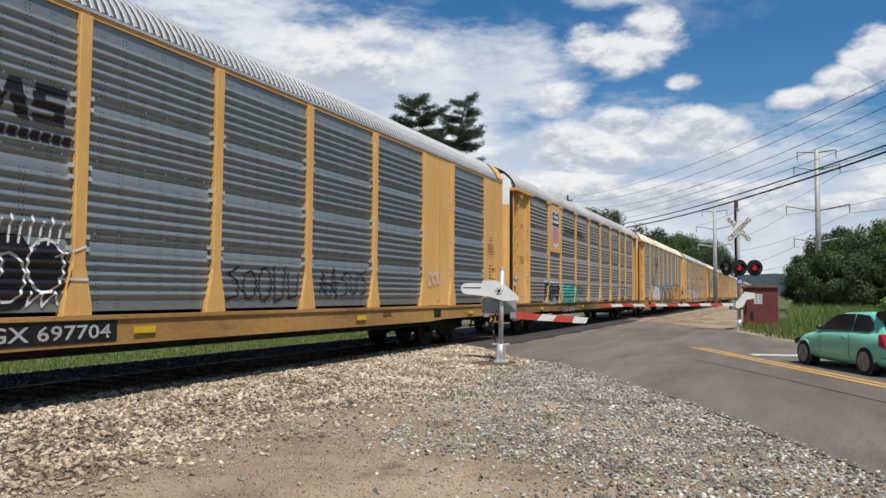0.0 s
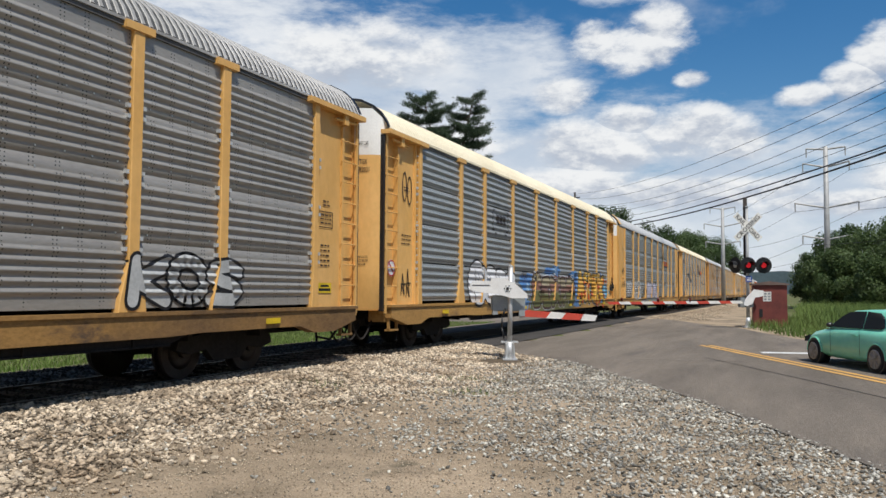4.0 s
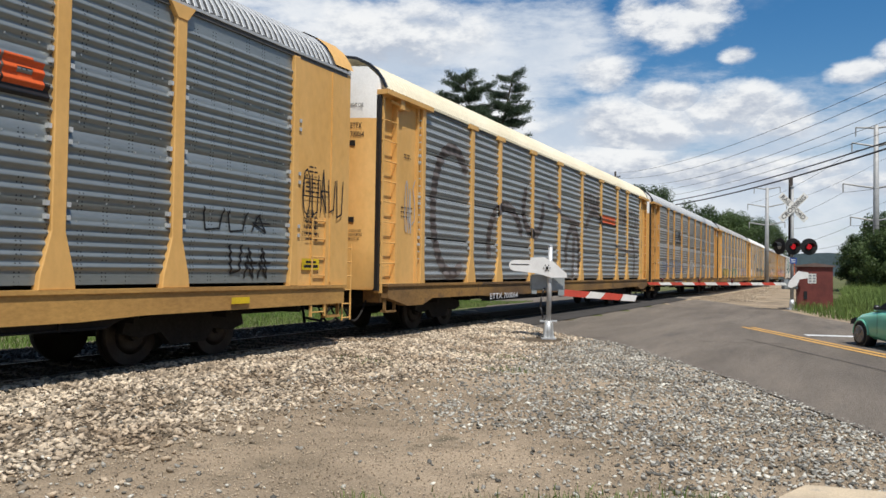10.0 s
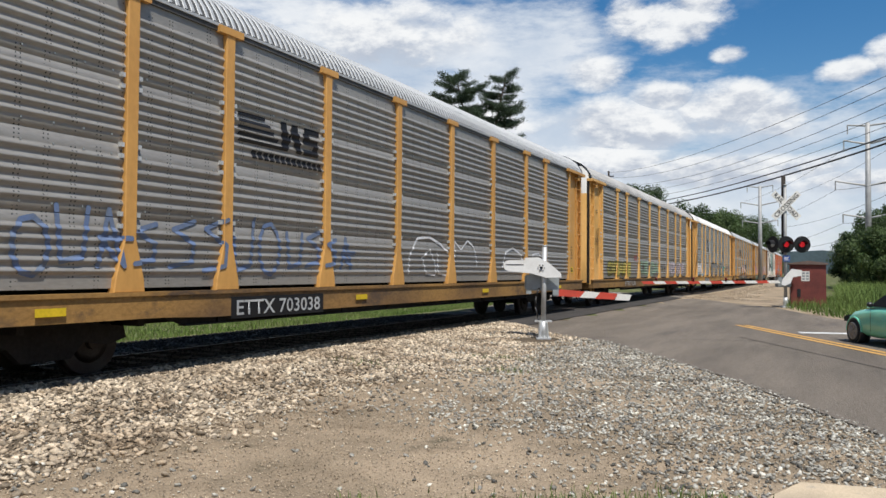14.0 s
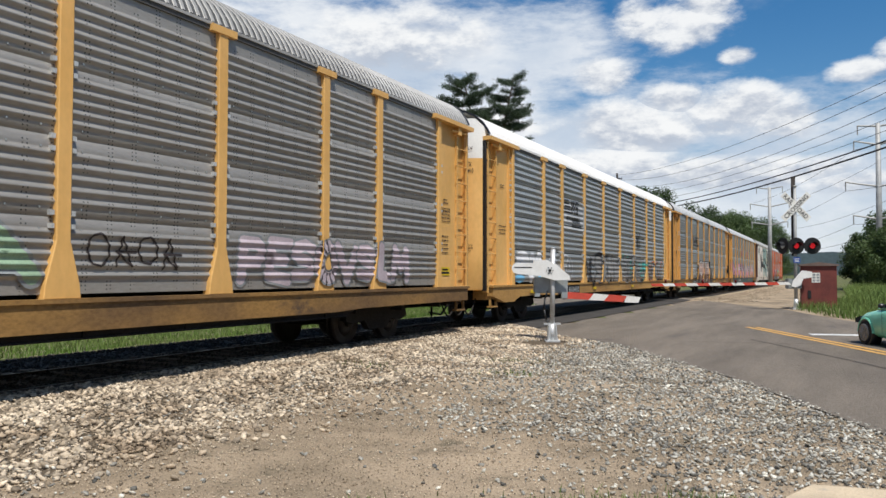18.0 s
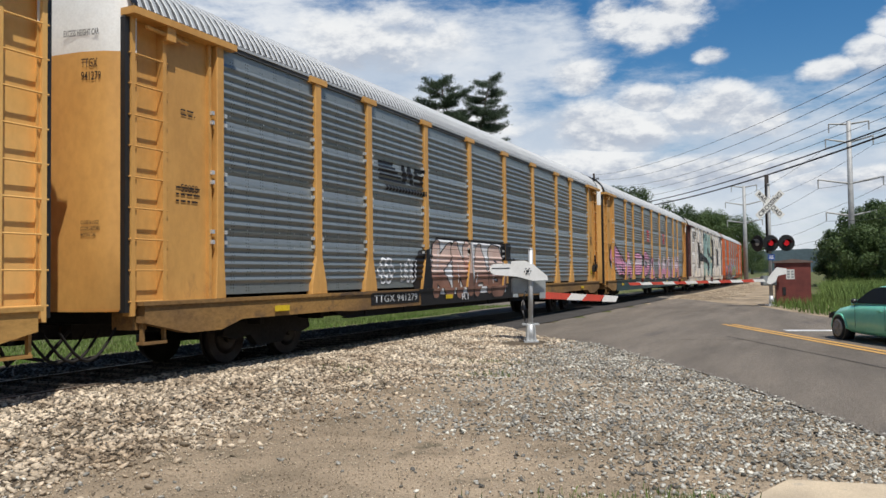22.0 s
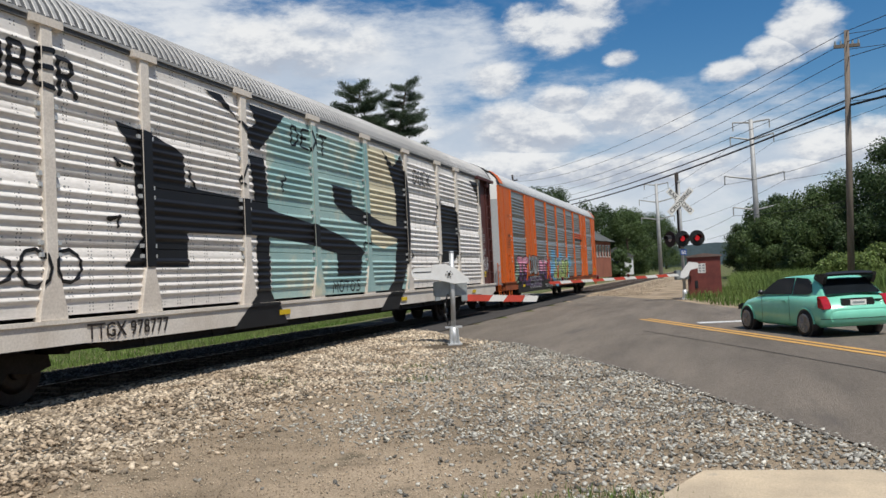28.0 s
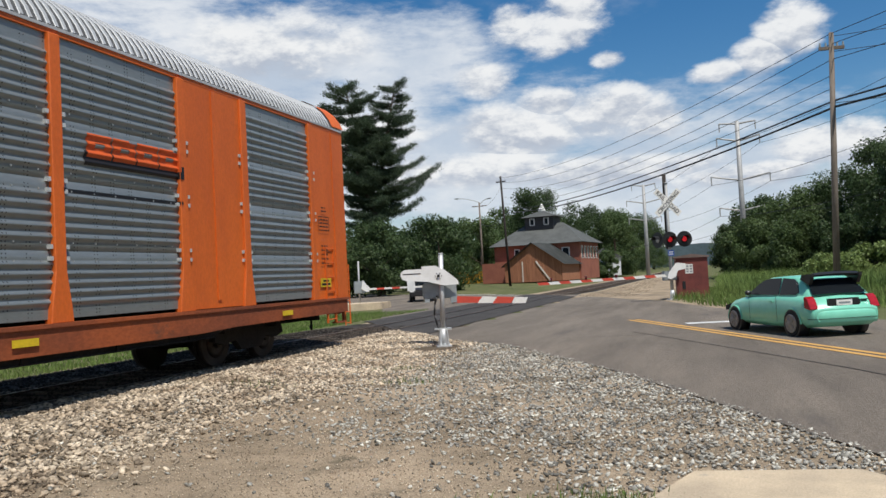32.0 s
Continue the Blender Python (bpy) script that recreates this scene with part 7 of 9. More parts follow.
def lay(ci, name, shapes, m, layer=0, label="", keep=None):
    """Lay flat shapes of (points along the car and up, faces) on the car's ribbed side as paint."""
    st = STYLE[ci]
    prof = PROFILE[st["kind"]]
    pz, po = [p[0] for p in prof], [p[1] for p in prof]
    bm = bmesh.new()
    lo_u, hi_u, lo_z, hi_z = 1e9, -1e9, 1e9, -1e9
    for i, (pts, faces) in enumerate(shapes):
        vs = [bm.verts.new((0, float(a), float(b))) for a, b in pts]
        for f in faces:
            try:
                bm.faces.new([vs[j] for j in f]).material_index = i % 7
            except ValueError:
                pass
        lo_u, hi_u = min(lo_u, min(p[0] for p in pts)), max(hi_u, max(p[0] for p in pts))
        lo_z, hi_z = min(lo_z, min(p[1] for p in pts)), max(hi_z, max(p[1] for p in pts))
    cuts = [((0, 0, z), (0, 0, 1)) for i, z in enumerate(pz) if lo_z < z < hi_z and z > 1.15 and (i == 0 or abs(z - pz[i - 1]) > 0.002)]
    cuts += [((0, 0, z), (0, 0, 1)) for z in (1.087, 1.147) if lo_z < z < hi_z]
    cuts += [((0, p + s * 0.1, 0), (0, 1, 0)) for p in POSTS for s in (-1, 1) if lo_u < p + s * 0.1 < hi_u]
    inner = [p for p in POSTS[1:-1] if lo_u < p + 0.24 and p - 0.24 < hi_u] if lo_z < 1.85 else []
    for p in inner:
        for s in (-1, 1):
            cuts.append(((0, p + s * 0.1, 1.85), (0, 0.53, s * 0.14)))
    if keep:
        cuts += [((0, 0, z), (0, 0, 1)) for z in keep if lo_z < z < hi_z]
    for co, no in cuts:
        bmesh.ops.bisect_plane(bm, geom=bm.verts[:] + bm.edges[:] + bm.faces[:], plane_co=co, plane_no=no, dist=1e-5)
    out = bmesh.new()
    up = 0.006 + 0.0028 * layer
    for f in bm.faces:
        c = f.calc_center_median()
        if keep and not keep[0] < c.z < keep[1]:
            continue
        if c.z < 1.087:
            fx = lambda z: HW + 0.082
        elif c.z < 1.147:
            fx = lambda z: HW + 0.112
        elif c.y < 1.62 or c.y > LEN - 1.62:
            fx = (lambda z: HW + 0.052) if st["flush"] else (lambda z: HW - 0.046)
        elif min(abs(c.y - p) for p in POSTS) < 0.1 or min(abs(c.y - p) for p in POSTS[1:-1]) < float(np.interp(c.z, [1.14, 1.32, 1.85], [0.26, 0.24, 0.1])):
            fx = lambda z: HW + 0.077
        elif any(POSTS[w] < c.y < POSTS[w + 1] for w in st["wide"]):
            fx = lambda z: HW + 0.057
        else:
            fx = lambda z: HW + float(np.interp(z, pz, po)) + 0.002
        vs = [out.verts.new((fx(v.co.z) + up + 0.00015 * f.material_index, v.co.y, v.co.z)) for v in f.verts]
        out.faces.new(vs)
        # paint on the flank of a post
        for p in POSTS[1:-1]:
            y = p - 0.1
            if c.y < y and c.y > y - 1.5 and c.z > 1.2:
                for e in f.edges:
                    a, b = e.verts
                    if abs(a.co.y - y) < 1e-4 and abs(b.co.y - y) < 1e-4 and min(a.co.z, b.co.z) > 1.84:
                        yy = y - 0.002 - 0.0012 * layer
                        out.faces.new([out.verts.new(q) for q in ((HW - 0.02, yy, a.co.z), (HW + 0.074, yy, a.co.z), (HW + 0.074, yy, b.co.z), (HW - 0.02, yy, b.co.z))])
    bm.free()
    if not out.faces:
        out.free()
        return
    bmesh.ops.recalc_face_normals(out, faces=out.faces)
    for f in out.faces:
        if f.normal.x < 0:
            f.normal_flip()
    ob = part(name, out, m, CARS[ci], label, False)
    if name in ("graffiti_tag", "graffiti_line", "graffiti_spot", "graffiti_cloud", "graffiti_highlight", "stencil_notice", "car_initials", "emblem_bar"):
        ob["kind"] = "stuff"


def poly(*pts):
    return (pts, [tuple(range(len(pts)))])


def rect(u0, u1, z0, z1, lean=0.0):
    return poly((u0, z0), (u1, z0), (u1 + lean, z1), (u0 + lean, z1))


def blob(u, z, ru, rz, rng=None, n=18, rough=0.0):
    pts = []
    for k in range(n):
        a = 2 * math.pi * k / n
        q = 1 + (rng.uniform(-rough, rough) if rng else 0)
        pts.append((u + ru * q * math.cos(a), z + rz * q * math.sin(a)))
    return poly(*pts)


def stroke(pts, w):
    """A brushed line with round joints."""
    out = []
    for (a, b), (c, d) in zip(pts, pts[1:]):
        L = math.hypot(c - a, d - b) or 1e-6
        nx, nz = -(d - b) / L * w / 2, (c - a) / L * w / 2
        out.append(poly((a + nx, b + nz), (a - nx, b - nz), (c - nx, d - nz), (c + nx, d + nz)))
    for a, b in pts:
        out.append(blob(a, b, w / 2, w / 2, n=8))
    return out


def tag(ci, u0, u1, z0, z1, m, w=0.035, seed=0, n=5, layer=2, name="graffiti_tag"):
    """A quick unreadable hand-written tag: loops and strokes."""
    rng = random.Random(seed)
    shapes = []
    cw = (u1 - u0) / n
    for k in range(n):
        a = u0 + k * cw
        h0, h1 = z0 + rng.uniform(0, 0.2) * (z1 - z0), z1 - rng.uniform(0, 0.25) * (z1 - z0)
        kind = rng.randrange(4)
        if kind == 0:
            pts = [(a + cw * 0.1, h1), (a + cw * 0.2, h0), (a + cw * 0.75, h0 + 0.1 * (h1 - h0)), (a + cw * 0.9, h1)]
        elif kind == 1:
            pts = [(a + cw * (0.5 + 0.42 * math.cos(t * 0.7)), (h0 + h1) / 2 + (h1 - h0) / 2 * math.sin(t * 0.7)) for t in range(10)]
        elif kind == 2:
            pts = [(a + cw * 0.15, h0), (a + cw * 0.45, h1), (a + cw * 0.8, h0), (a + cw * 0.2, (h0 + h1) / 2), (a + cw * 1.0, (h0 + h1) / 2)]
        else:
            pts = [(a + cw * 0.85, h1), (a + cw * 0.2, h1 - 0.2 * (h1 - h0)), (a + cw * 0.8, (h0 + h1) / 2), (a + cw * 0.75, h0 + 0.1 * (h1 - h0)), (a + cw * 0.1, h0)]
        shapes += stroke(pts, w)
    lay(ci, name, shapes, m, layer, "quick spray-painted tag")


def scrawl(ci, text, u0, u1, z0, z1, m, w=0.05, seed=0, layer=2):
    """Handwritten spray letters, thin strokes of uneven height."""
    rng = random.Random(seed)
    cw = (u1 - u0) / len(text)
    for k, ch in enumerate(text):
        lean, lo, hi = rng.uniform(-0.06, 0.14), z0 + rng.uniform(0, 0.10) * (z1 - z0), z1 - rng.uniform(0, 0.14) * (z1 - z0)
        sh = []
        for bone in BONES[ch]:
            sh += stroke([(u0 + (k + 0.08 + 0.80 * x + lean * y) * cw, lo + (hi - lo) * y) for x, y in bone], w)
        lay(ci, "graffiti_tag", sh, G[m], layer, "handwritten sprayed letter")


def arc(cx, cz, rx, rz, a0, a1, n=9):
    return [(cx + rx * math.cos(radians(a0 + (a1 - a0) * k / n)), cz + rz * math.sin(radians(a0 + (a1 - a0) * k / n))) for k in range(n + 1)]


# hand-drawn letter bones in the unit square
BONES = {
    "A": [[(0.0, 0.0), (0.3, 0.62), (0.5, 1.0), (0.72, 0.62), (1.0, 0.0)], [(0.25, 0.36), (0.78, 0.36)]],
    "B": [[(0.1, 0.0), (0.1, 1.0), (0.65, 0.98), (0.82, 0.76), (0.6, 0.54), (0.15, 0.52)], [(0.6, 0.54), (0.96, 0.3), (0.7, 0.02), (0.1, 0.0)]],
    "C": [arc(0.55, 0.5, 0.45, 0.5, 55, 305)],
    "D": [[(0.1, 0.0), (0.1, 1.0), (0.55, 0.96), (0.9, 0.66), (0.9, 0.34), (0.55, 0.03), (0.1, 0.0)]],
    "E": [[(0.95, 1.0), (0.12, 0.95), (0.1, 0.05), (1.0, 0.0)], [(0.12, 0.5), (0.75, 0.52)]],
    "F": [[(0.95, 1.0), (0.12, 0.95), (0.1, 0.0)], [(0.12, 0.5), (0.7, 0.52)]],
    "G": [arc(0.55, 0.5, 0.45, 0.5, 55, 320) + [(0.9, 0.45), (0.55, 0.45)]],
    "H": [[(0.1, 0.0), (0.1, 1.0)], [(0.9, 0.0), (0.9, 1.0)], [(0.1, 0.5), (0.9, 0.5)]],
    "I": [[(0.5, 1.0), (0.5, 0.0)]],
    "J": [[(0.8, 1.0), (0.82, 0.3), (0.55, 0.0), (0.1, 0.18)]],
    "K": [[(0.12, 1.0), (0.1, 0.0)], [(0.95, 1.0), (0.2, 0.48), (1.0, 0.0)]],
    "L": [[(0.15, 1.0), (0.1, 0.05), (0.95, 0.0)]],
    "M": [[(0.0, 0.0), (0.12, 1.0), (0.5, 0.35), (0.88, 1.0), (1.0, 0.0)]],
    "N": [[(0.1, 0.0), (0.1, 1.0), (0.9, 0.0), (0.9, 1.0)]],
    "O": [arc(0.5, 0.5, 0.45, 0.5, 0, 360, 14)],
    "P": [[(0.12, 0.0), (0.12, 1.0), (0.7, 0.98), (0.92, 0.72), (0.7, 0.46), (0.15, 0.46)]],
    "R": [[(0.1, 0.0), (0.1, 1.0), (0.65, 0.98), (0.88, 0.76), (0.62, 0.52), (0.15, 0.5)], [(0.45, 0.5), (1.0, 0.0)]],
    "S": [[(0.95, 0.82), (0.62, 1.0), (0.2, 0.94), (0.08, 0.72), (0.32, 0.56), (0.75, 0.44), (0.92, 0.24), (0.65, 0.02), (0.05, 0.06)]],
    "T": [[(0.0, 1.0), (1.0, 0.96)], [(0.5, 1.0), (0.5, 0.0)]],
    "U": [[(0.1, 1.0), (0.12, 0.25), (0.38, 0.0), (0.7, 0.02), (0.9, 0.3), (0.9, 1.0)]],
    "V": [[(0.0, 1.0), (0.5, 0.0), (1.0, 1.0)]],
    "X": [[(0.05, 0.0), (0.5, 0.52), (0.95, 1.0)], [(0.05, 1.0), (0.5, 0.52), (0.98, 0.0)]],
    "W": [[(0.0, 1.0), (0.25, 0.0), (0.5, 0.7), (0.75, 0.0), (1.0, 1.0)]],
}


def fat(pts, w):
    """Fat brushed line: quads with round joints fine enough for a bold letter."""
    out = []
    for (a, b), (c, d) in zip(pts, pts[1:]):
        L = math.hypot(c - a, d - b) or 1e-6
        nx, nz = -(d - b) / L * w / 2, (c - a) / L * w / 2
        out.append(poly((a + nx, b + nz), (a - nx, b - nz), (c - nx, d - nz), (c + nx, d + nz)))
    for a, b in pts:
        out.append(blob(a, b, w / 2, w / 2, n=12))
    return out


def piece(ci, text, u0, u1, z0, z1, fill, line="black", halo=None, seed=1, bold=0.10, grow=0.055, tilt=7, overlap=0.14, low=None, shine=None, mid=None, glowing=0.20):
    """Fat graffiti letters, each overlapping the one before, with outline, halo, a second colour below and highlights."""
    rng = random.Random(seed)
    n = len(text)
    cw = (u1 - u0) / (n - (n - 1) * overlap)
    w = min(cw, z1 - z0) * (0.19 + 0.42 * bold)
    bones = []
    for k, ch in enumerate(text):
        a = u0 + k * cw * (1 - overlap)
        t = radians(rng.uniform(-tilt, tilt))
        h = (z1 - z0) * rng.uniform(0.9, 1.0) - w - 2 * grow
        cx, cz = a + cw / 2, (z0 + z1) / 2 + rng.uniform(-0.03, 0.03) * (z1 - z0)
        bend = rng.uniform(-0.12, 0.12)
        B = []
        for line_ in BONES[ch]:
            q = []
            for p in line_:
                x, z = (p[0] - 0.5) * (cw - w - grow), (p[1] - 0.5) * h
                x += bend * z
                q.append((cx + x * math.cos(t) - z * math.sin(t), cz + x * math.sin(t) + z * math.cos(t)))
            B.append(q)
        bones.append(B)
    if halo:
        lay(ci, "graffiti_halo", [s for B in bones for q in B for s in fat(q, w + 2 * grow + glowing)], G[halo], 0.5, "sprayed halo round the graffiti letters")
    for k, B in enumerate(bones):
        d = 1.0 + 1.35 * k
        lay(ci, "graffiti_outline", [s for q in B for s in fat(q, w + 2 * grow)], G[line], d)
        lay(ci, "graffiti_letter", [s for q in B for s in fat(q, w)], G[fill], d + 0.4, "fat sprayed graffiti letter")
        if mid:
            lay(ci, "graffiti_mid", [s for q in B for s in fat(q, w)], G[mid], d + 0.85, "", (z0 + 0.48 * (z1 - z0), z0 + 0.68 * (z1 - z0)))
        if low:
            lay(ci, "graffiti_low", [s for q in B for s in fat(q, w)], G[low], d + 0.85, "", (-9, z0 + 0.45 * (z1 - z0)))
    if shine:
        sh = []
        for B in bones:
            a, b = B[0][0], B[0][1]
            p = [(a[0] + (b[0] - a[0]) * k + 0.22 * w, a[1] + (b[1] - a[1]) * k + 0.24 * w) for k in (0.1, 0.55)]
            sh += stroke(p, 0.035)
        lay(ci, "graffiti_highlight", sh, G[shine], 2.2 + 1.35 * n)


def board(ci, text, u0, u1, z0, z1, m="dim_white", back="black"):
    """Car number on the sill."""
    if back:
        lay(ci, "number_board", [rect(u0 - 0.12, u1 + 0.12, z0 - 0.05, z1 + 0.05)], G[back], 0)
    me = cached(("board", text, round(u1 - u0, 2), m), lambda: text_mesh(text, u1 - u0, z1 - z0, G[m], 0.01))
    ob = part("car_number", me, None, CARS[ci], "stencilled car number")
    ob.location = (HW + 0.082 + 0.016, u0, z0)


def stamp(ci, text, u, z, w, h, m="letter", x=None, bold=0.01):
    me = cached(("stamp", text, round(w, 2), round(h, 2), m), lambda: text_mesh(text, w, h, G[m], bold))
    ob = part("stencil_text", me, None, CARS[ci])
    ob.location = (x if x is not None else HW + 0.062, u, z)


def small_lines(ci, u0, u1, zs, m="letter", layer=1, h=0.03):
    rng = random.Random(int(u0 * 100))
    sh = []
    for z in zs:
        u = u0
        while u < u1 - 0.02:
            w = min(rng.uniform(0.05, 0.14), u1 - u)
            sh.append(rect(u, u + w, z, z + h))
            u += w + 0.03
    lay(ci, "stencil_notice", sh, G[m], layer, "small stencilled lines")


def frame_box(ci, u0, u1, z0, z1, m="letter", w=0.02):
    lay(ci, "stencil_box", [rect(u0, u1, z0, z0 + w), rect(u0, u1, z1 - w, z1), rect(u0, u0 + w, z0, z1), rect(u1 - w, u1, z0, z1)], G[m], 1)


def stripes_logo(ci, u0, u1, z0, z1, m="black", rows=True):
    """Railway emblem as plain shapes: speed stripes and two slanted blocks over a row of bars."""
    sh = []
    h = z1 - z0
    w = u1 - u0
    for k in range(5):
        z = z0 + h * (0.34 + 0.14 * k)
        sh.append(rect(u0, u0 + w * (0.50 - 0.05 * k), z, z + h * 0.075, 0.03))
    a = u0 + w * 0.50
    sh.append(poly((a, z0 + h * 0.34), (a + w * 0.07, z0 + h * 0.34), (a + w * 0.12, z0 + h * 0.75), (a + w * 0.18, z0 + h * 0.34), (a + w * 0.25, z0 + h * 0.34), (a + w * 0.20, z0 + h), (a + w * 0.13, z0 + h), (a + w * 0.08, z0 + h * 0.62), (a + w * 0.06, z0 + h), (a - w * 0.01, z0 + h)))
    b = a + w * 0.27
    for q0, q1, x0, x1 in ((0.34, 0.48, 0.0, 0.2), (0.60, 0.74, 0.0, 0.2), (0.86, 1.0, 0.02, 0.22), (0.48, 0.60, 0.13, 0.2), (0.74, 0.86, 0.0, 0.08)):
        sh.append(rect(b + x0 * w, b + x1 * w, z0 + q0 * h, z0 + q1 * h))
    if rows:
        u = u0 + 0.15 * w
        rng = random.Random(3)
        while u < u1:
            sh.append(rect(u, u + 0.05 * w, z0 + 0.02 * h, z0 + 0.2 * h))
            u += 0.068 * w
    lay(ci, "railway_emblem", sh, G[m], 1, "dark painted railway emblem")


def orange_logo(ci, u0, u1, z0, z1):
    h, w = z1 - z0, (u1 - u0)
    lay(ci, "emblem_shadow", [rect(u0, u1 + 0.1, z0 - 0.35 * h, z0 + 0.25 * h)], G["black"], 1)
    sh = []
    for k in range(4):
        a = u0 + 0.06 + k * w * 0.25
        sh.append(rect(a, a + w * 0.075, z0, z1))
        sh.append(rect(a + w * 0.075, a + w * 0.165, z0 + h * 0.62, z1))
        sh.append(rect(a + w * 0.075, a + w * 0.165, z0, z0 + h * 0.42))
        sh.append(rect(a + w * 0.165, a + w * 0.235, z0, z1 - h * 0.1 * (k % 2)))
    lay(ci, "railway_emblem", sh, G["orange"], 2, "orange painted railway emblem")


def end_marks(ci, yellow_sign=True, box=True, m="letter"):
    u = LEN - 1.45
    if box:
        frame_box(ci, u, u + 0.52, 2.72, 3.05, m)
        small_lines(ci, u + 0.06, u + 0.46, (2.80, 2.88, 2.96), m)
        small_lines(ci, u + 0.15, u + 0.40, (3.16, 3.24), m)
    small_lines(ci, u + 0.08, u + 0.42, (1.95, 2.05, 2.15, 2.25, 2.35), m, h=0.032)
    if yellow_sign:
        lay(ci, "warning_plate", [rect(u - 0.02, u + 0.50, 1.42, 1.62)], G["sign_yellow"], 1, "yellow warning plate with black lines")
        lay(ci, "warning_line", [rect(u + 0.1, u + 0.4, 1.54, 1.58), rect(u + 0.04, u + 0.46, 1.46, 1.51)], G["black"], 2)
    small_lines(ci, 0.85, 1.35, (2.60, 2.70, 2.80), m)
    small_lines(ci, 0.95, 1.25, (3.9, 3.97), m, h=0.025)


def reflectors(ci, us=(3.0, 9.95, 16.3, 22.9)):
    for u in us:
        lay(ci, "reflector", [rect(u, u + 0.42, 0.88, 0.98)], G["sign_yellow"], 9, "yellow reflective strip")


def decorate():
    for i in range(12):
        end_marks(i, True, i not in (5,), "dim_white" if i == 10 else "letter")
        if i not in (4, 6):
            reflectors(i)
    # first car
    stripes_logo(0, 6.5, 8.82, 3.30, 4.05)
    board(0, "TTGX 697704", 7.25, 9.55, 0.84, 1.03)
    lay(0, "graffiti_shape", [blob(8.0, 1.70, 0.62, 0.42, random.Random(2), 20, 0.15), blob(8.6, 1.72, 0.30, 0.36)], G["black"], 0, "black and white sprayed skull doodle")
    sk = []
    for u, z, r in ((8.55, 1.78, 0.27), (8.02, 1.62, 0.24), (7.75, 1.75, 0.2)):
        sk += stroke([(u + r * math.cos(k * 0.5), z + r * 1.25 * math.sin(k * 0.5)) for k in range(14)], 0.035)
    for k in range(9):
        sk += stroke([(7.6 + k * 0.14, 2.05), (7.62 + k * 0.145, 2.32 + 0.06 * (k % 2))], 0.035)
    sk += stroke([(8.35, 1.45), (8.3, 1.28), (8.5, 1.45), (8.52, 1.27), (8.7, 1.45), (8.75, 1.3)], 0.03) + stroke([(8.7, 1.9), (9.1, 2.05)], 0.03) + stroke([(8.75, 1.62), (9.15, 1.62)], 0.03)
    lay(0, "graffiti_line", sk, G["white"], 2)
    tag(0, 12.0, 14.2, 1.28, 2.0, G["black"], 0.032, 11, 5)
    tag(0, 14.85, 16.9, 1.34, 2.0, G["black"], 0.03, 12, 5)
    tag(0, 20.1, 21.0, 1.68, 2.1, G["white"], 0.035, 13, 3)
    stamp(0, "GLH18", 17.55, 0.92, 0.42, 0.12, x=HW + 0.092)
    lay(0, "data_plate", [rect(20.48, 20.92, 0.85, 1.06)], G["black"], 1)
    # shield car
    bm = bmesh.new()
    box(bm, HW + 0.02, HW + 0.07, 4.42, 6.32, 3.2, 5.12)
    part("shield_plate", bm, M["yellow"], CARS[1], "plain yellow plate carrying a shield")
    def shield(g):
        pts = [(-0.52, 0.62), (-0.34, 0.72), (0, 0.60), (0.34, 0.72), (0.52, 0.62), (0.46, 0.35), (0.55, 0.0), (0.50, -0.42), (0.30, -0.66), (0, -0.78), (-0.30, -0.66), (-0.50, -0.42), (-0.55, 0.0), (-0.46, 0.35)]
        return [(5.38 + a * g, 4.18 + b * g) for a, b in pts]
    def flat(name, pts_list, m, x, label=""):
        bm = bmesh.new()
        for pts in pts_list:
            prism(bm, pts, "x", HW + 0.07, x)
        part(name, bm, m, CARS[1], label)
    flat("shield", [shield(1.05)], G["white"], HW + 0.074, "red, white and blue shield emblem")
    flat("shield_field", [[(a, max(b, 4.28)) for a, b in shield(0.95)]], G["navy"], HW + 0.078)
    bars = []
    for k in range(6):
        a = 4.93 + k * 0.165
        d = abs(a + 0.04 - 5.38)
        bars.append([(a, 3.52 + d * 0.35), (a + 0.08, 3.52 + d * 0.35), (a + 0.08, 4.24), (a, 4.24)])
    flat("shield_stripe", bars, G["red"], HW + 0.080)
    flat("shield_bar", [[(5.02, 4.60), (5.74, 4.60), (5.74, 4.71), (5.02, 4.71)], [(4.98, 4.40), (5.78, 4.40), (5.78, 4.51), (4.98, 4.51)]], G["white"], HW + 0.082)
    stamp(1, "BUILDING", 7.1, 4.12, 1.8, 0.28, "letter", HW + 0.036, 0.02)
    stamp(1, "AMERICA", 9.2, 4.12, 1.7, 0.28, "letter", HW + 0.036, 0.02)
    piece(1, "REMS", 3.75, 6.25, 1.15, 1.95, "black", "grey", "dim_white", 5, 0.12, 0.05, 5, 0.2)
    piece(1, "RENS", 6.5, 9.15, 1.05, 1.95, "teal", "black", None, 6, 0.26, 0.035, 5, 0.2)
    piece(1, "NGLA", 9.4, 11.4, 1.14, 1.45, "dim_white", "grey", None, 7, 0.14, 0.03, 4, 0.2)
    piece(1, "OEUV", 12.1, 15.7, 1.14, 1.40, "dim_white", "grey", None, 8, 0.14, 0.03, 4, 0.2)
    tag(1, 9.4, 10.6, 1.5, 1.95, G["black"], 0.03, 14, 4)
    piece(1, "KOS", 19.7, 22.4, 1.15, 2.05, "dim_white", "black", None, 9, 0.08, 0.05, 8, 0.2)
    board(1, "TTGX 853910", 6.45, 8.55, 0.74, 0.90, "dim_white", None)
    lay(1, "sticker", [blob(0.33, 1.95, 0.2, 0.2)], G["white"], 1, "round white sticker with red slash")
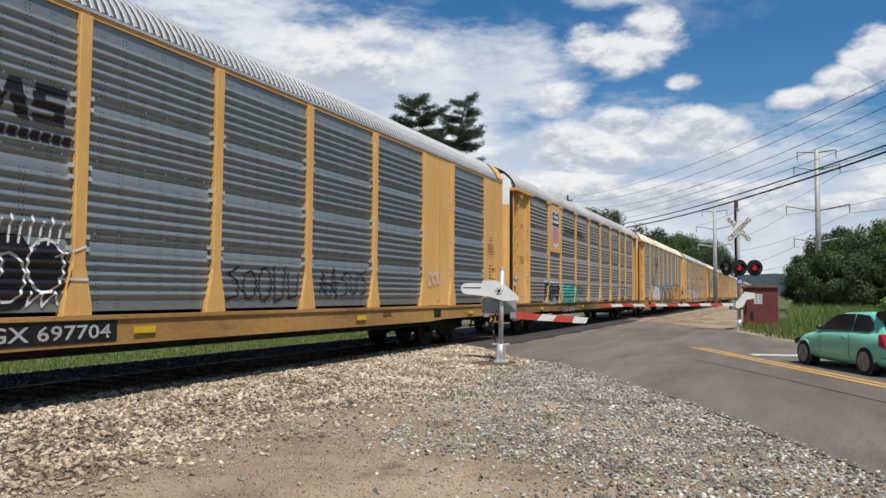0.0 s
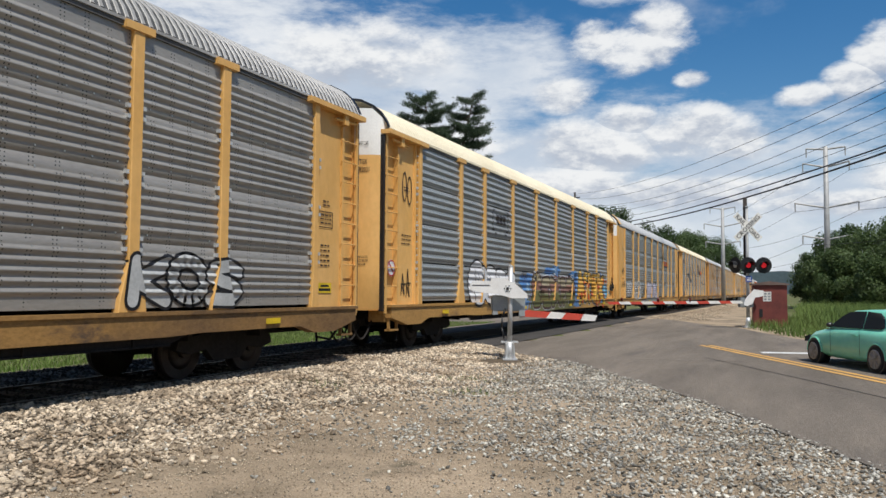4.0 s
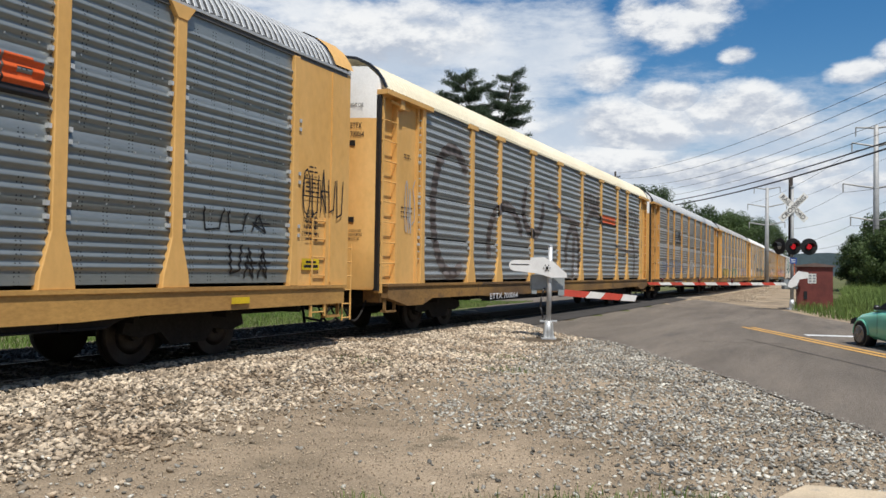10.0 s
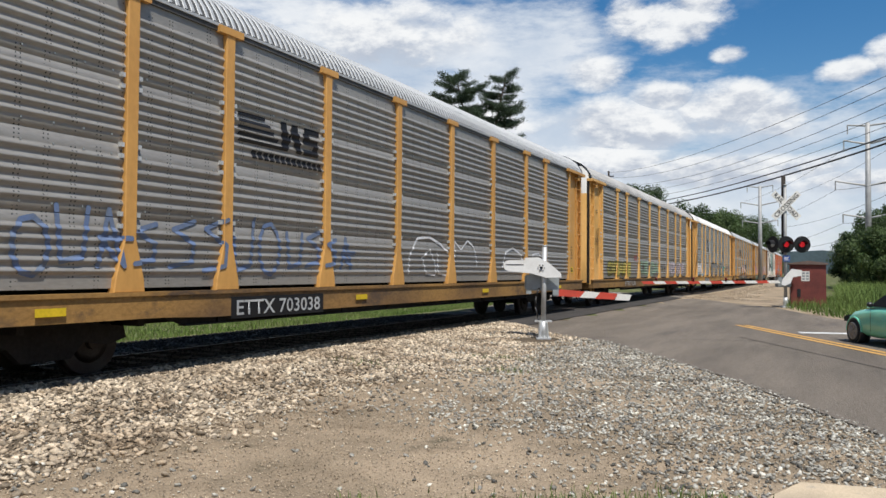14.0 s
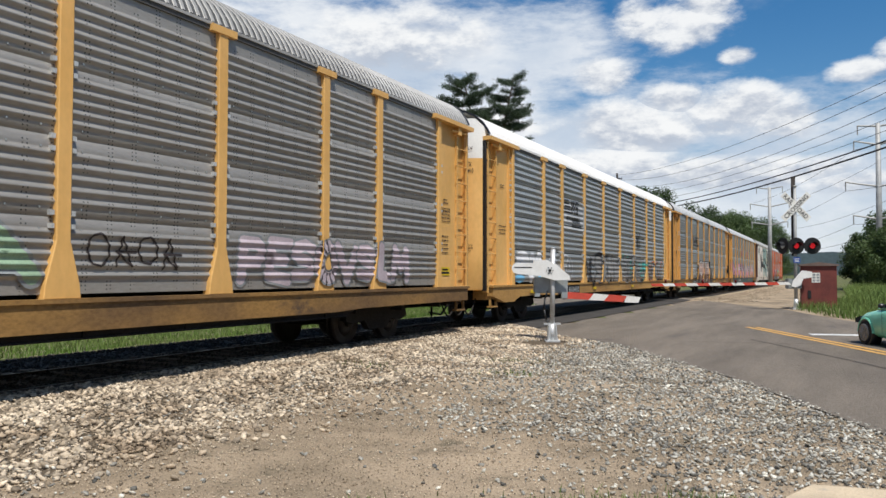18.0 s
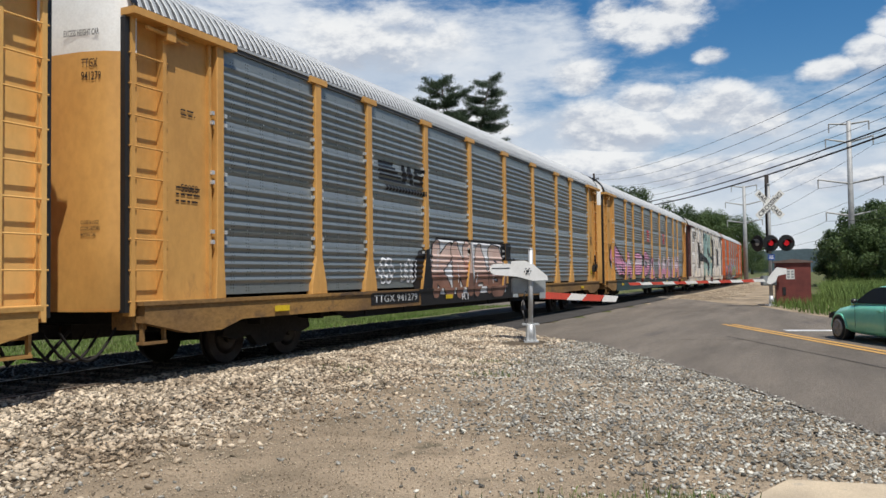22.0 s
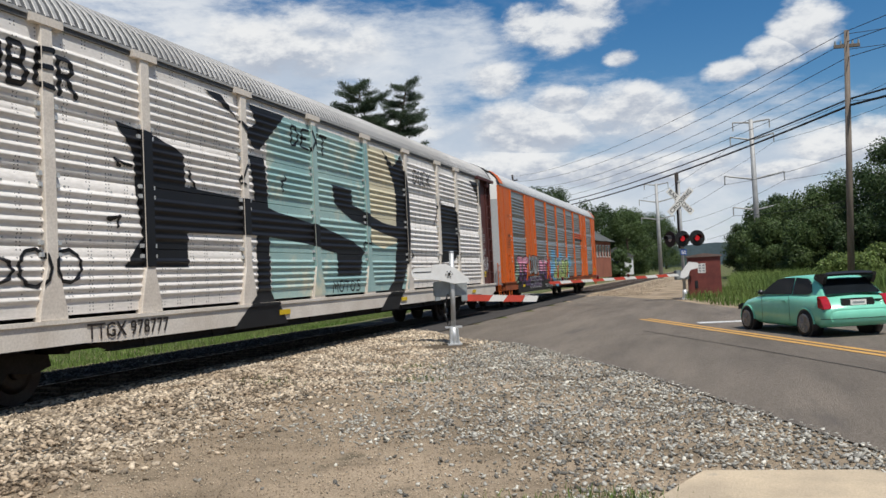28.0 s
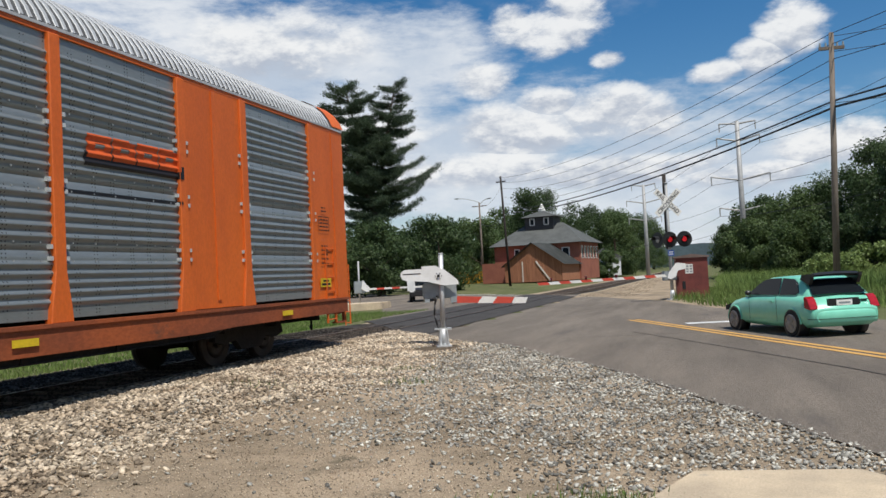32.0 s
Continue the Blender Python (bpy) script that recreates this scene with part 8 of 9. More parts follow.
    lay(1, "sticker_slash", stroke([(0.2, 2.08), (0.46, 1.82)], 0.04), G["red"], 2)
    tag(1, 0.95, 1.5, 1.35, 1.6, G["white"], 0.022, 15, 3)
    # cream-roofed graffiti car
    lay(2, "grey_patch", [rect(6.62, 8.85, 3.2, 4.35)], G["grey"], 0, "overpainted grey patch")
    sh = stroke([(7.25, 4.05), (7.1, 4.05), (7.1, 3.42), (7.25, 3.42)], 0.05) + stroke([(8.4, 4.05), (8.55, 4.05), (8.55, 3.42), (8.4, 3.42)], 0.05)
    sh += [rect(7.4, 7.68, 3.62, 3.92), rect(7.74, 8.0, 3.62, 3.92), rect(8.06, 8.3, 3.62, 3.92), rect(7.25, 7.45, 3.28, 3.34), rect(8.2, 8.4, 3.28, 3.34)]
    lay(2, "railway_emblem", sh, G["letter"], 2, "black emblem in square brackets")
    lay(2, "graffiti_shape", [blob(5.75, 1.72, 0.78, 0.72), blob(6.9, 1.66, 0.85, 0.66), blob(7.8, 1.62, 0.85, 0.62), blob(8.75, 1.55, 0.68, 0.62)], G["black"], 0)
    lay(2, "graffiti_shape", [blob(5.75, 1.72, 0.72, 0.66), blob(6.9, 1.66, 0.8, 0.60), blob(7.8, 1.62, 0.8, 0.56), blob(8.75, 1.55, 0.62, 0.56)], G["white"], 1, "white bubble graffiti letters")
    sh = []
    for u in (5.55, 6.5, 7.35, 8.3):
        sh += stroke([(u, 2.1), (u + 0.1, 1.75), (u - 0.05, 1.5), (u + 0.12, 1.2)], 0.035) + stroke([(u + 0.35, 2.0), (u + 0.3, 1.6), (u + 0.55, 1.5)], 0.03)
    lay(2, "graffiti_line", sh, G["black"], 2)
    rng = random.Random(21)
    lay(2, "graffiti_cloud", [blob(rng.uniform(10.2, 12.2), rng.uniform(1.0, 2.0), rng.uniform(0.3, 0.6), rng.uniform(0.15, 0.35), rng, 16, 0.25) for k in range(9)] + [blob(rng.uniform(12.5, 24.6), rng.uniform(1.9, 2.35), rng.uniform(0.3, 0.7), rng.uniform(0.12, 0.22), rng, 16, 0.25) for k in range(16)] + [blob(rng.uniform(17.2, 18.6), rng.uniform(0.9, 2.2), 0.45, 0.3, rng, 16, 0.25) for k in range(8)], G["blue"], 0, "blue sprayed cloud behind graffiti")
    lay(2, "graffiti_shape", [poly((11.3, 1.3), (11.5, 2.0), (12.0, 2.2), (12.5, 2.02), (14.4, 2.12), (15.2, 2.0), (16.2, 2.12), (17.0, 2.12), (17.25, 1.3))], G["brown"], 0.2, "brown fill between fat graffiti letters")
    lay(2, "graffiti_shape", [poly((10.9, 0.74), (10.9, 1.2), (11.4, 1.32), (17.2, 1.32), (17.45, 1.75), (17.1, 0.80))], G["olive"], 0.3, "olive fill along the foot of the letters")
    for ch, u0, u1, z1, sd in (("S", 11.12, 12.5, 2.36, 22), ("E", 12.35, 13.62, 2.14, 24), ("X", 13.5, 15.25, 2.24, 26), ("P", 15.15, 16.15, 2.12, 27), ("O", 15.95, 17.42, 2.22, 28)):
        piece(2, ch, u0, u1, 0.80, z1, "tan_olive", "maroon", "dim_white", sd, 0.34, 0.085, 4, 0.0, "olive", None, "brown", 0.07)
    piece(2, "ATEK", 17.85, 23.5, 0.84, 2.50, "yellow", "black", "dim_white", 23, 0.24, 0.075, 7, 0.14, None, "cream", "amber", 0.06)
    rng = random.Random(230)
    lay(2, "graffiti_spot", [blob(rng.uniform(18, 24), rng.uniform(0.8, 2.2), rng.uniform(0.08, 0.2), rng.uniform(0.06, 0.16), rng, 12, 0.3) for k in range(26)], G["orange"], 8, "orange sprayed spots over yellow letters")
    lay(2, "graffiti_spot", [blob(rng.uniform(22.2, 24.4), rng.uniform(1.0, 1.7), 0.3, 0.16, rng, 12, 0.3) for k in range(8)], G["sky"], 0.5)
    tag(2, 10.0, 10.7, 1.9, 2.2, G["maroon"], 0.03, 24, 3)
    tag(2, 23.3, 24.3, 1.45, 2.0, G["navy"], 0.035, 25, 3)
    tag(2, 0.85, 1.4, 3.5, 4.4, G["black"], 0.035, 26, 2)
    tag(2, 0.8, 1.35, 1.3, 2.0, G["black"], 0.035, 27, 2)
    board(2, "TTGX 982031", 6.4, 8.1, 0.88, 1.0, "letter", None)
    lay(2, "sticker", [blob(0.33, 2.0, 0.2, 0.2)], G["white"], 1, "round white sticker with red ring")
    lay(2, "sticker_slash", stroke([(0.2, 2.13), (0.46, 1.87)], 0.04) + stroke([(0.33 + 0.18 * math.cos(k * 0.42), 2.0 + 0.18 * math.sin(k * 0.42)) for k in range(16)], 0.03), G["red"], 2)
    # white bubble tags, lilac piece
    piece(3, "EKV", 2.35, 4.0, 1.25, 2.05, "grey", "white", None, 31, 0.10, 0.065, 8, 0.18)
    piece(3, "SHES", 4.5, 7.2, 1.0, 2.2, "grey", "white", None, 32, 0.10, 0.07, 8, 0.18)
    lay(3, "graffiti_line", stroke([(4.9 + 0.2 * math.cos(k * 0.5), 2.45 + 0.14 * math.sin(k * 0.5)) for k in range(14)], 0.03) + stroke([(6.6 + 0.22 * math.cos(k * 0.5), 2.4 + 0.16 * math.sin(k * 0.5)) for k in range(14)], 0.03), G["white"], 3)
    tag(3, 8.2, 9.7, 1.35, 1.85, G["letter"], 0.04, 33, 4)
    lay(3, "graffiti_shape", [poly((8.85, 0.70), (8.95, 1.18), (9.3, 1.2), (14.3, 1.2), (14.5, 1.0), (14.3, 0.72))], G["grey"], 0.1, "grey drips under the pale letters")
    lay(3, "graffiti_shape", [poly((9.2, 1.2), (9.25, 2.05), (10.1, 1.92), (11.7, 2.0), (12.3, 2.05), (13.4, 1.9), (14.3, 1.22))], G["lilac"], 0.2, "pale lilac fill of the graffiti letters")
    piece(3, "NBMPKL", 9.1, 14.35, 1.02, 2.22, "lilac", "black", None, 34, 0.30, 0.034, 9, 0.20)
    tag(3, 13.6, 14.3, 1.55, 1.8, G["black"], 0.025, 35, 3)
    orange_logo(3, 17.45, 19.65, 3.5, 3.85)
    tag(3, 17.95, 19.0, 1.95, 2.3, G["black"], 0.03, 36, 4)
    tag(3, 22.3, 23.9, 1.95, 2.35, G["black"], 0.03, 37, 3)
    tag(3, 22.9, 23.9, 1.28, 1.85, G["black"], 0.04, 38, 3)
    tag(3, 24.7, 26.0, 2.35, 3.3, G["black"], 0.03, 39, 5)
    lay(3, "car_initials", [rect(0.74 + k * 0.1, 0.81 + k * 0.1, 2.63, 2.77) for k in range(4)], G["letter"], 1)
    stamp(3, "25901", 1.18, 2.63, 0.34, 0.14)
    tag(3, 0.65, 1.6, 1.78, 2.15, G["black"], 0.045, 40, 4)
    board(3, "TTGX 967101", 7.05, 8.7, 0.84, 0.99, "dim_white", "black")
    # overspray car
    arcs = []
    for cu, cz, ru, rz, a0, a1 in ((3.3, 2.9, 1.05, 1.55, 0.8, 5.2), (6.9, 2.2, 1.3, 1.1, 0.4, 3.4), (9.2, 3.4, 0.9, 0.8, 2.5, 6.5), (13.4, 2.1, 0.8, 0.95, -0.5, 3.4), (16.3, 2.9, 1.2, 0.9, 0.2, 2.8), (22.8, 2.1, 0.55, 0.9, -0.8, 2.0)):
        arcs += stroke([(cu + ru * math.cos(a0 + (a1 - a0) * k / 14), cz + rz * math.sin(a0 + (a1 - a0) * k / 14)) for k in range(15)], 0.30)
    arcs += stroke([(13.6, 3.2), (13.5, 2.4), (13.45, 1.3)], 0.34) + stroke([(10.6, 4.0), (12.0, 3.4), (14.2, 3.2)], 0.16) + stroke([(19.8, 2.6), (22.0, 2.4), (24.2, 2.5)], 0.14)
    lay(4, "black_overspray", arcs, G["smoke"], 0, "faded dark overspray strokes")
    tag(4, 14.9, 17.0, 3.85, 4.5, G["smoke"], 0.11, 45, 5)
    tag(4, 20.2, 21.6, 3.6, 4.3, G["smoke"], 0.09, 46, 4)
    tag(4, 21.9, 24.1, 3.5, 4.4, G["smoke"], 0.11, 47, 4)
    orange_logo(4, 17.45, 19.6, 3.5, 3.82)
    board(4, "ETTX 700064", 5.6, 7.7, 0.68, 0.84, "white", None)
    tag(4, 12.05, 13.05, 1.22, 1.85, G["dim_white"], 0.025, 48, 3)
    tag(4, 13.5, 13.98, 1.22, 1.85, G["white"], 0.022, 49, 5)
    tag(4, 19.9, 20.6, 1.3, 1.75, G["dim_white"], 0.022, 50, 3)
    tag(4, 1.0, 1.5, 2.2, 3.6, G["dim_white"], 0.03, 51, 3)
    # faded blue tags
    stripes_logo(5, 6.55, 8.8, 3.25, 4.0)
    tag(5, 2.7, 5.0, 1.35, 2.3, G["faded_blue"], 0.07, 55, 4)
    tag(5, 5.1, 7.7, 1.3, 2.3, G["faded_blue"], 0.07, 56, 4)
    tag(5, 7.8, 10.0, 1.5, 2.2, G["faded_blue"], 0.08, 57, 4)
    lay(5, "graffiti_line", stroke([(12.25, 1.4), (12.3, 1.8), (12.7, 2.2), (13.3, 2.25), (13.9, 2.1), (14.3, 1.9)], 0.06) + stroke([(12.9, 1.75), (13.3, 1.95), (13.6, 1.6), (13.6, 1.35), (13.1, 1.4), (12.95, 1.7)], 0.05) + stroke([(13.7, 1.9), (13.75, 1.4), (14.2, 1.35)], 0.05) + stroke([(14.65, 1.6), (14.7, 2.2), (15.1, 2.0), (15.5, 2.25), (15.9, 2.1), (16.1, 1.6)], 0.05) + stroke([(17.9, 1.55), (18.2, 2.0), (18.8, 2.15), (19.4, 2.0), (19.7, 1.7)], 0.06) + stroke([(20.3, 1.6), (20.6, 2.0), (21.2, 2.05), (21.6, 1.7)], 0.05), G["white"], 2, "white outline graffiti letters")
    board(5, "ETTX 703038", 6.5, 8.75, 0.74, 0.98)
    stamp(5, "34300", 1.0, 1.95, 0.36, 0.12, x=HW - 0.035)
    # yellow, green and pale graffiti band
    piece(6, "OKEAS", 2.6, 6.3, 1.25, 2.0, "old_yellow", "olive", None, 60, 0.16, 0.06, 4, 0.25)
    lay(6, "graffiti_shape", [rect(6.3, 7.25, 1.25, 1.95)], G["old_yellow"], 0)
    piece(6, "CEIDA", 9.3, 14.2, 1.22, 2.1, "old_green", "grey", None, 61, 0.13, 0.05, 6, 0.2)
    tag(6, 9.35, 11.6, 1.3, 2.05, G["letter"], 0.045, 62, 4)
    tag(6, 8.0, 8.7, 2.0, 2.35, G["red"], 0.03, 63, 3)
    piece(6, "PESOVSLM", 17.5, 23.1, 1.22, 2.12, "old_pink", "grey", None, 64, 0.13, 0.04, 6, 0.2)
    tag(6, 14.8, 16.4, 1.5, 2.0, G["letter"], 0.03, 65, 4)
    board(6, "ETTX 711293", 5.7, 7.95, 0.82, 1.02, "dim_white", None)
    tag(6, 1.0, 1.5, 1.8, 3.4, G["letter"], 0.03, 66, 2)
    # white-roofed car with block letters
    lay(7, "grey_patch", [rect(6.42, 8.92, 3.05, 3.98)], G["silver"], 0, "pale cleaned patch behind the emblem")
    stripes_logo(7, 6.6, 8.3, 3.35, 4.1)
    lay(7, "emblem_bar", [rect(7.55 + k * 0.16, 7.66 + k * 0.16, 3.30, 3.42) for k in range(6)] + [rect(7.55 + k * 0.16, 7.66 + k * 0.16, 3.12, 3.24) for k in range(7)], G["black"], 2)
    piece(7, "PM", 1.95, 4.35, 1.16, 2.25, "white", "dim_white", None, 70, 0.40, 0.06, 5, 0.16, None, "sky")
    lay(7, "graffiti_shape", [blob(2.3, 1.32, 0.4, 0.12), blob(4.2, 1.3, 0.4, 0.12)], G["sky"], 4)
    sh = []
    for u, z, r in ((5.4, 1.7, 0.42), (6.1, 1.75, 0.45), (6.75, 1.7, 0.4), (7.2, 1.65, 0.36)):
        sh += stroke([(u + r * math.cos(k * 0.45), z + r * 1.1 * math.sin(k * 0.45)) for k in range(15)], 0.035) + stroke([(u - 0.1, z - 0.15), (u, z + 0.2), (u + 0.12, z - 0.1)], 0.03)
    lay(7, "graffiti_line", sh, G["white"], 2, "white outline bubble letters")
    piece(7, "CSKNW", 9.5, 14.4, 1.08, 2.28, "steel", "black", None, 71, 0.26, 0.045, 7, 0.12)
    lay(7, "graffiti_shape", [poly((9.65, 1.9), (10.0, 2.12), (9.95, 1.75), (9.9, 1.45), (10.2, 1.2), (10.1, 0.9), (9.95, 0.9), (9.85, 1.2), (9.66, 1.4)), poly((10.4, 2.18), (11.0, 2.36), (11.9, 2.22), (12.6, 2.25), (11.9, 2.12), (11.0, 2.2))], G["black"], 6)
    tag(7, 9.0, 9.5, 1.4, 2.1, G["black"], 0.05, 72, 2)
    piece(7, "SORE", 14.95, 18.6, 1.05, 2.36, "steel", "black", "dim_white", 73, 0.06, 0.05, 5, 0.10, None, None, None, 0.07)
    rng = random.Random(74)
    lay(7, "graffiti_spot", [blob(rng.uniform(15, 20), rng.uniform(1.1, 2.3), 0.09, 0.08, rng, 10, 0.3) for k in range(24)], G["teal"], 4)
    piece(7, "MR", 18.85, 19.75, 1.55, 2.05, "teal", "black", None, 75, 0.06, 0.035, 6, 0.1)
    piece(7, "WMV", 19.95, 23.9, 1.1, 2.15, "steel", "black", "orange", 76, 0.14, 0.045, 12, 0.16, None, None, None, 0.06)
    tag(7, 20.2, 23.0, 1.2, 2.1, G["black"], 0.05, 77, 5)
    tag(7, 17.75, 18.5, 2.55, 3.5, G["black"], 0.05, 78, 3)
    board(7, "ETTX 810410", 5.85, 8.1, 0.82, 1.02)
    tag(7, 24.7, 25.4, 2.1, 2.9, G["black"], 0.03, 79, 3)
    # salmon and white piece
    stripes_logo(8, 6.75, 8.95, 3.35, 4.0)
    lay(8, "graffiti_shape", [blob(8.9, 1.55, 0.55, 0.55, random.Random(80), 16, 0.15), blob(15.2, 1.45, 0.6, 0.5, random.Random(81), 16, 0.15), rect(9.6, 15.0, 1.9, 2.42), rect(8.6, 15.5, 0.75, 1.2)], G["black"], 0, "black cloud behind the graffiti letters")
    lay(8, "graffiti_shape", [poly((9.3, 1.0), (9.3, 1.9), (9.65, 1.95), (9.65, 2.36), (14.05, 2.36), (14.2, 1.9), (14.5, 1.6), (14.3, 0.95))], G["white"], 0.3, "white fill behind the salmon letters")
    piece(8, "KNAB", 9.2, 14.4, 0.80, 2.40, "salmon", "black", None, 82, 0.26, 0.04, 4, 0.10, "rust", "white")
    lay(8, "graffiti_line", [q for k in range(6) for q in stroke([(7.05 + 0.25 * math.cos(k * 1.05) + 0.12 * math.cos(j * 0.8), 1.58 + 0.2 * math.sin(k * 1.05) + 0.1 * math.sin(j * 0.8)) for j in range(9)], 0.05)], G["white"], 1, "white sprayed flower")
    tag(8, 7.7, 8.5, 1.3, 1.85, G["white"], 0.05, 83, 3)
    tag(8, 15.6, 16.4, 1.3, 1.75, G["white"], 0.03, 84, 3)
    board(8, "TTGX 941279", 6.4, 8.4, 0.90, 1.06)
    stamp(8, "R1", 11.0, 0.82, 0.42, 0.16, "white", HW + 0.1)
    stamp(8, "50080", 0.95, 2.75, 0.36, 0.12, x=HW - 0.035)
    for k, (txt, w) in enumerate((("DECK", 0.20), ("CLEARANCE", 0.42), ("4.89 MIN", 0.34), ("193 1/4 MIN", 0.44))):
        stamp(8, txt, 24.95 + (0.44 - w) / 2, 3.10 - k * 0.14, w, 0.09, x=HW - 0.035)
    # lettering on the end doors
    def door_text(ci, txt, x, y, z, w, h, turn):
        me = cached(("doortext", txt, w, h), lambda: text_mesh(txt, w, h, G["letter"], 0.01))
        ob = part("stencil_text", me, None, CARS[ci])
        ob.matrix_basis = pose(x, y - 0.012, z, 0, 0, turn - 90)
    numbers = {1: ("TTGX", "853910"), 2: ("TTGX", "982031"), 3: ("TTGX", "967101"), 4: ("ETTX", "700064"), 5: ("ETTX", "703038"), 6: ("ETTX", "711293"),
               7: ("ETTX", "810410"), 8: ("TTGX", "941279"), 9: ("TTGX", "991227"), 11: ("TTGX", "693741")}
    for ci, (a, b) in numbers.items():
        flush = ci in (3, 11)
        door_text(ci, a, 0.92, -0.318, 4.38 if not flush else 4.12, 0.24, 0.12, 17.4)
        door_text(ci, b, 0.92, -0.318, 4.20 if not flush else 3.95, 0.29, 0.12, 17.4)
        if flush:
            for k, (txt, w) in enumerate((("EXCESS", 0.26), ("HEIGHT", 0.26), ("CAR", 0.15))):
                door_text(ci, txt, 0.93, -0.316, 5.0 - k * 0.16, w, 0.10, 17.4)
        else:
            door_text(ci, "EXCESS HEIGHT CAR", 0.64, -0.372, 4.82, 0.56, 0.09, 12)
        if not flush:
            for k, (txt, w) in enumerate((("CLOSE & LOCK", 0.27), ("DOORS BEFORE", 0.28), ("MOVING CAR", 0.22))):
                door_text(ci, txt, 0.92, -0.318, 2.22 - k * 0.085, w, 0.05, 17.4)
    for z in (4.02, 2.42):
        bm = bmesh.new()
        box(bm, 0.0, 0.40, -0.03, 0.0, z, z + 0.11)
        for ci in (4, 7):
            ob = part("door_slot", bm if ci == 4 else ob.data, M["trim_black"], CARS[ci], "black slot with a rusty handle")
            ob.matrix_basis = pose(0.62, -0.352, 0, 0, 0, 10)
    for k, (txt, w) in enumerate((("DECK", 0.22), ("CLEARANCE", 0.44), ("A 87 IN. MIN", 0.42), ("B 93-1/4 IN. MIN", 0.50))):
        stamp(3, txt, 24.72 + (0.5 - w) / 2, 2.40 - k * 0.13, w, 0.085)
    for k, (txt, w) in enumerate((("DECK", 0.20), ("CLEARANCE", 0.42), ("A 87 MIN", 0.34))):
        stamp(10, txt, 24.9 + (0.42 - w) / 2, 2.55 - k * 0.13, w, 0.085, "dim_white", HW - 0.035)
    # pink letters
    lay(9, "graffiti_shape", [rect(1.9, 21.5, 0.62, 1.16)], G["dark_teal"], 0, "dark teal band under the pink letters")
    lay(9, "graffiti_shape", [blob(1.95, 2.2, 0.95, 0.62, random.Random(90), 20, 0.06), poly((1.2, 2.2), (2.2, 2.85), (4.3, 2.05), (5.2, 1.7), (5.2, 1.35), (3.6, 1.3), (2.3, 1.6))], G["black"], 0)
    lay(9, "graffiti_fill", [blob(1.95, 2.25, 0.80, 0.5, random.Random(91), 20, 0.05), poly((1.6, 2.6), (2.2, 2.72), (4.2, 1.98), (5.1, 1.62), (5.05, 1.42), (3.7, 1.4), (2.4, 1.75))], G["pink"], 1, "large pink graffiti letters with black outline")
    lay(9, "graffiti_line", stroke([(1.2, 2.1), (1.5, 1.75), (2.4, 1.55), (3.2, 1.35), (4.2, 1.25)], 0.10) + stroke([(3.2, 1.75), (4.0, 1.55), (4.3, 1.35), (3.6, 1.3)], 0.09), G["black"], 2)
    lay(9, "graffiti_highlight", [rect(1.35 + k * 0.16, 1.43 + k * 0.16, 1.72 - k * 0.04, 2.0 - k * 0.05) for k in range(9)], G["white"], 3)
    lay(9, "graffiti_shape", [poly((2.25, 1.98), (3.3, 1.95), (3.42, 1.75), (3.3, 1.45), (2.75, 1.36), (2.2, 1.55))], G["pink"], 3, "pink bowl of the first graffiti letter")
    lay(9, "graffiti_line", stroke([(2.1, 1.98), (2.1, 1.58), (2.9, 1.32), (3.3, 1.4), (3.55, 1.75), (3.52, 2.05), (2.6, 2.62), (1.6, 2.92), (1.05, 2.66), (1.05, 2.2), (1.6, 1.9), (2.2, 1.95)], 0.05), G["black"], 5)
    lay(9, "graffiti_shape", [poly((2.55, 1.86), (3.2, 1.82), (3.28, 1.62), (3.1, 1.5), (2.95, 1.72))], G["grey"], 4)
    lay(9, "graffiti_shape", [rect(3.5, 4.4, 1.72, 1.95)], G["black"], 0.6)
    lay(9, "graffiti_shape", [rect(3.55, 4.4, 1.77, 1.90)], G["pink"], 1)
    for ch, u0, u1, z0, z1, sd in (("A", 3.95, 5.95, 1.12, 2.64, 92), ("S", 6.2, 8.85, 1.25, 2.68, 94), ("D", 8.75, 11.1, 1.18, 2.72, 95), ("A", 10.9, 12.6, 0.98, 2.42, 96)):
        piece(9, ch, u0, u1, z0, z1, "pink", "black", None, sd, 0.30, 0.045, 4, 0.0, None, "white", "pale_pink")
    piece(9, "IACIM", 13.2, 22.0, 1.0, 2.62, "pale_pink", "silver", None, 93, 0.24, 0.03, 6, 0.10, "pink")
    for u, w in ((10.6, 0.32), (16.05, 0.32)):
        lay(9, "railway_emblem", [rect(u - w, u + w, 3.30, 3.95)], G["red"], 1, "small red square emblem")
        lay(9, "emblem_line", stroke([(u - 0.15, 3.45), (u + 0.1, 3.45), (u + 0.1, 3.62), (u - 0.12, 3.62), (u - 0.12, 3.8), (u + 0.15, 3.8)], 0.05), G["white"], 2)
    board(9, "TTGX 991227", 6.5, 8.55, 0.82, 1.02, "white", None)
    # giant black lettering on white
    lay(10, "graffiti_shape", [rect(9.85, 17.0, 1.2, 4.98)], G["sea"], 0, "sea-green and cream sprayed background")
    lay(10, "graffiti_shape", [poly((14.5, 4.98), (14.7, 3.2), (14.5, 2.5), (15.4, 2.3), (16.4, 2.5), (16.5, 4.98))], G["cream"], 1, "cream sprayed field beside the sea-green one")
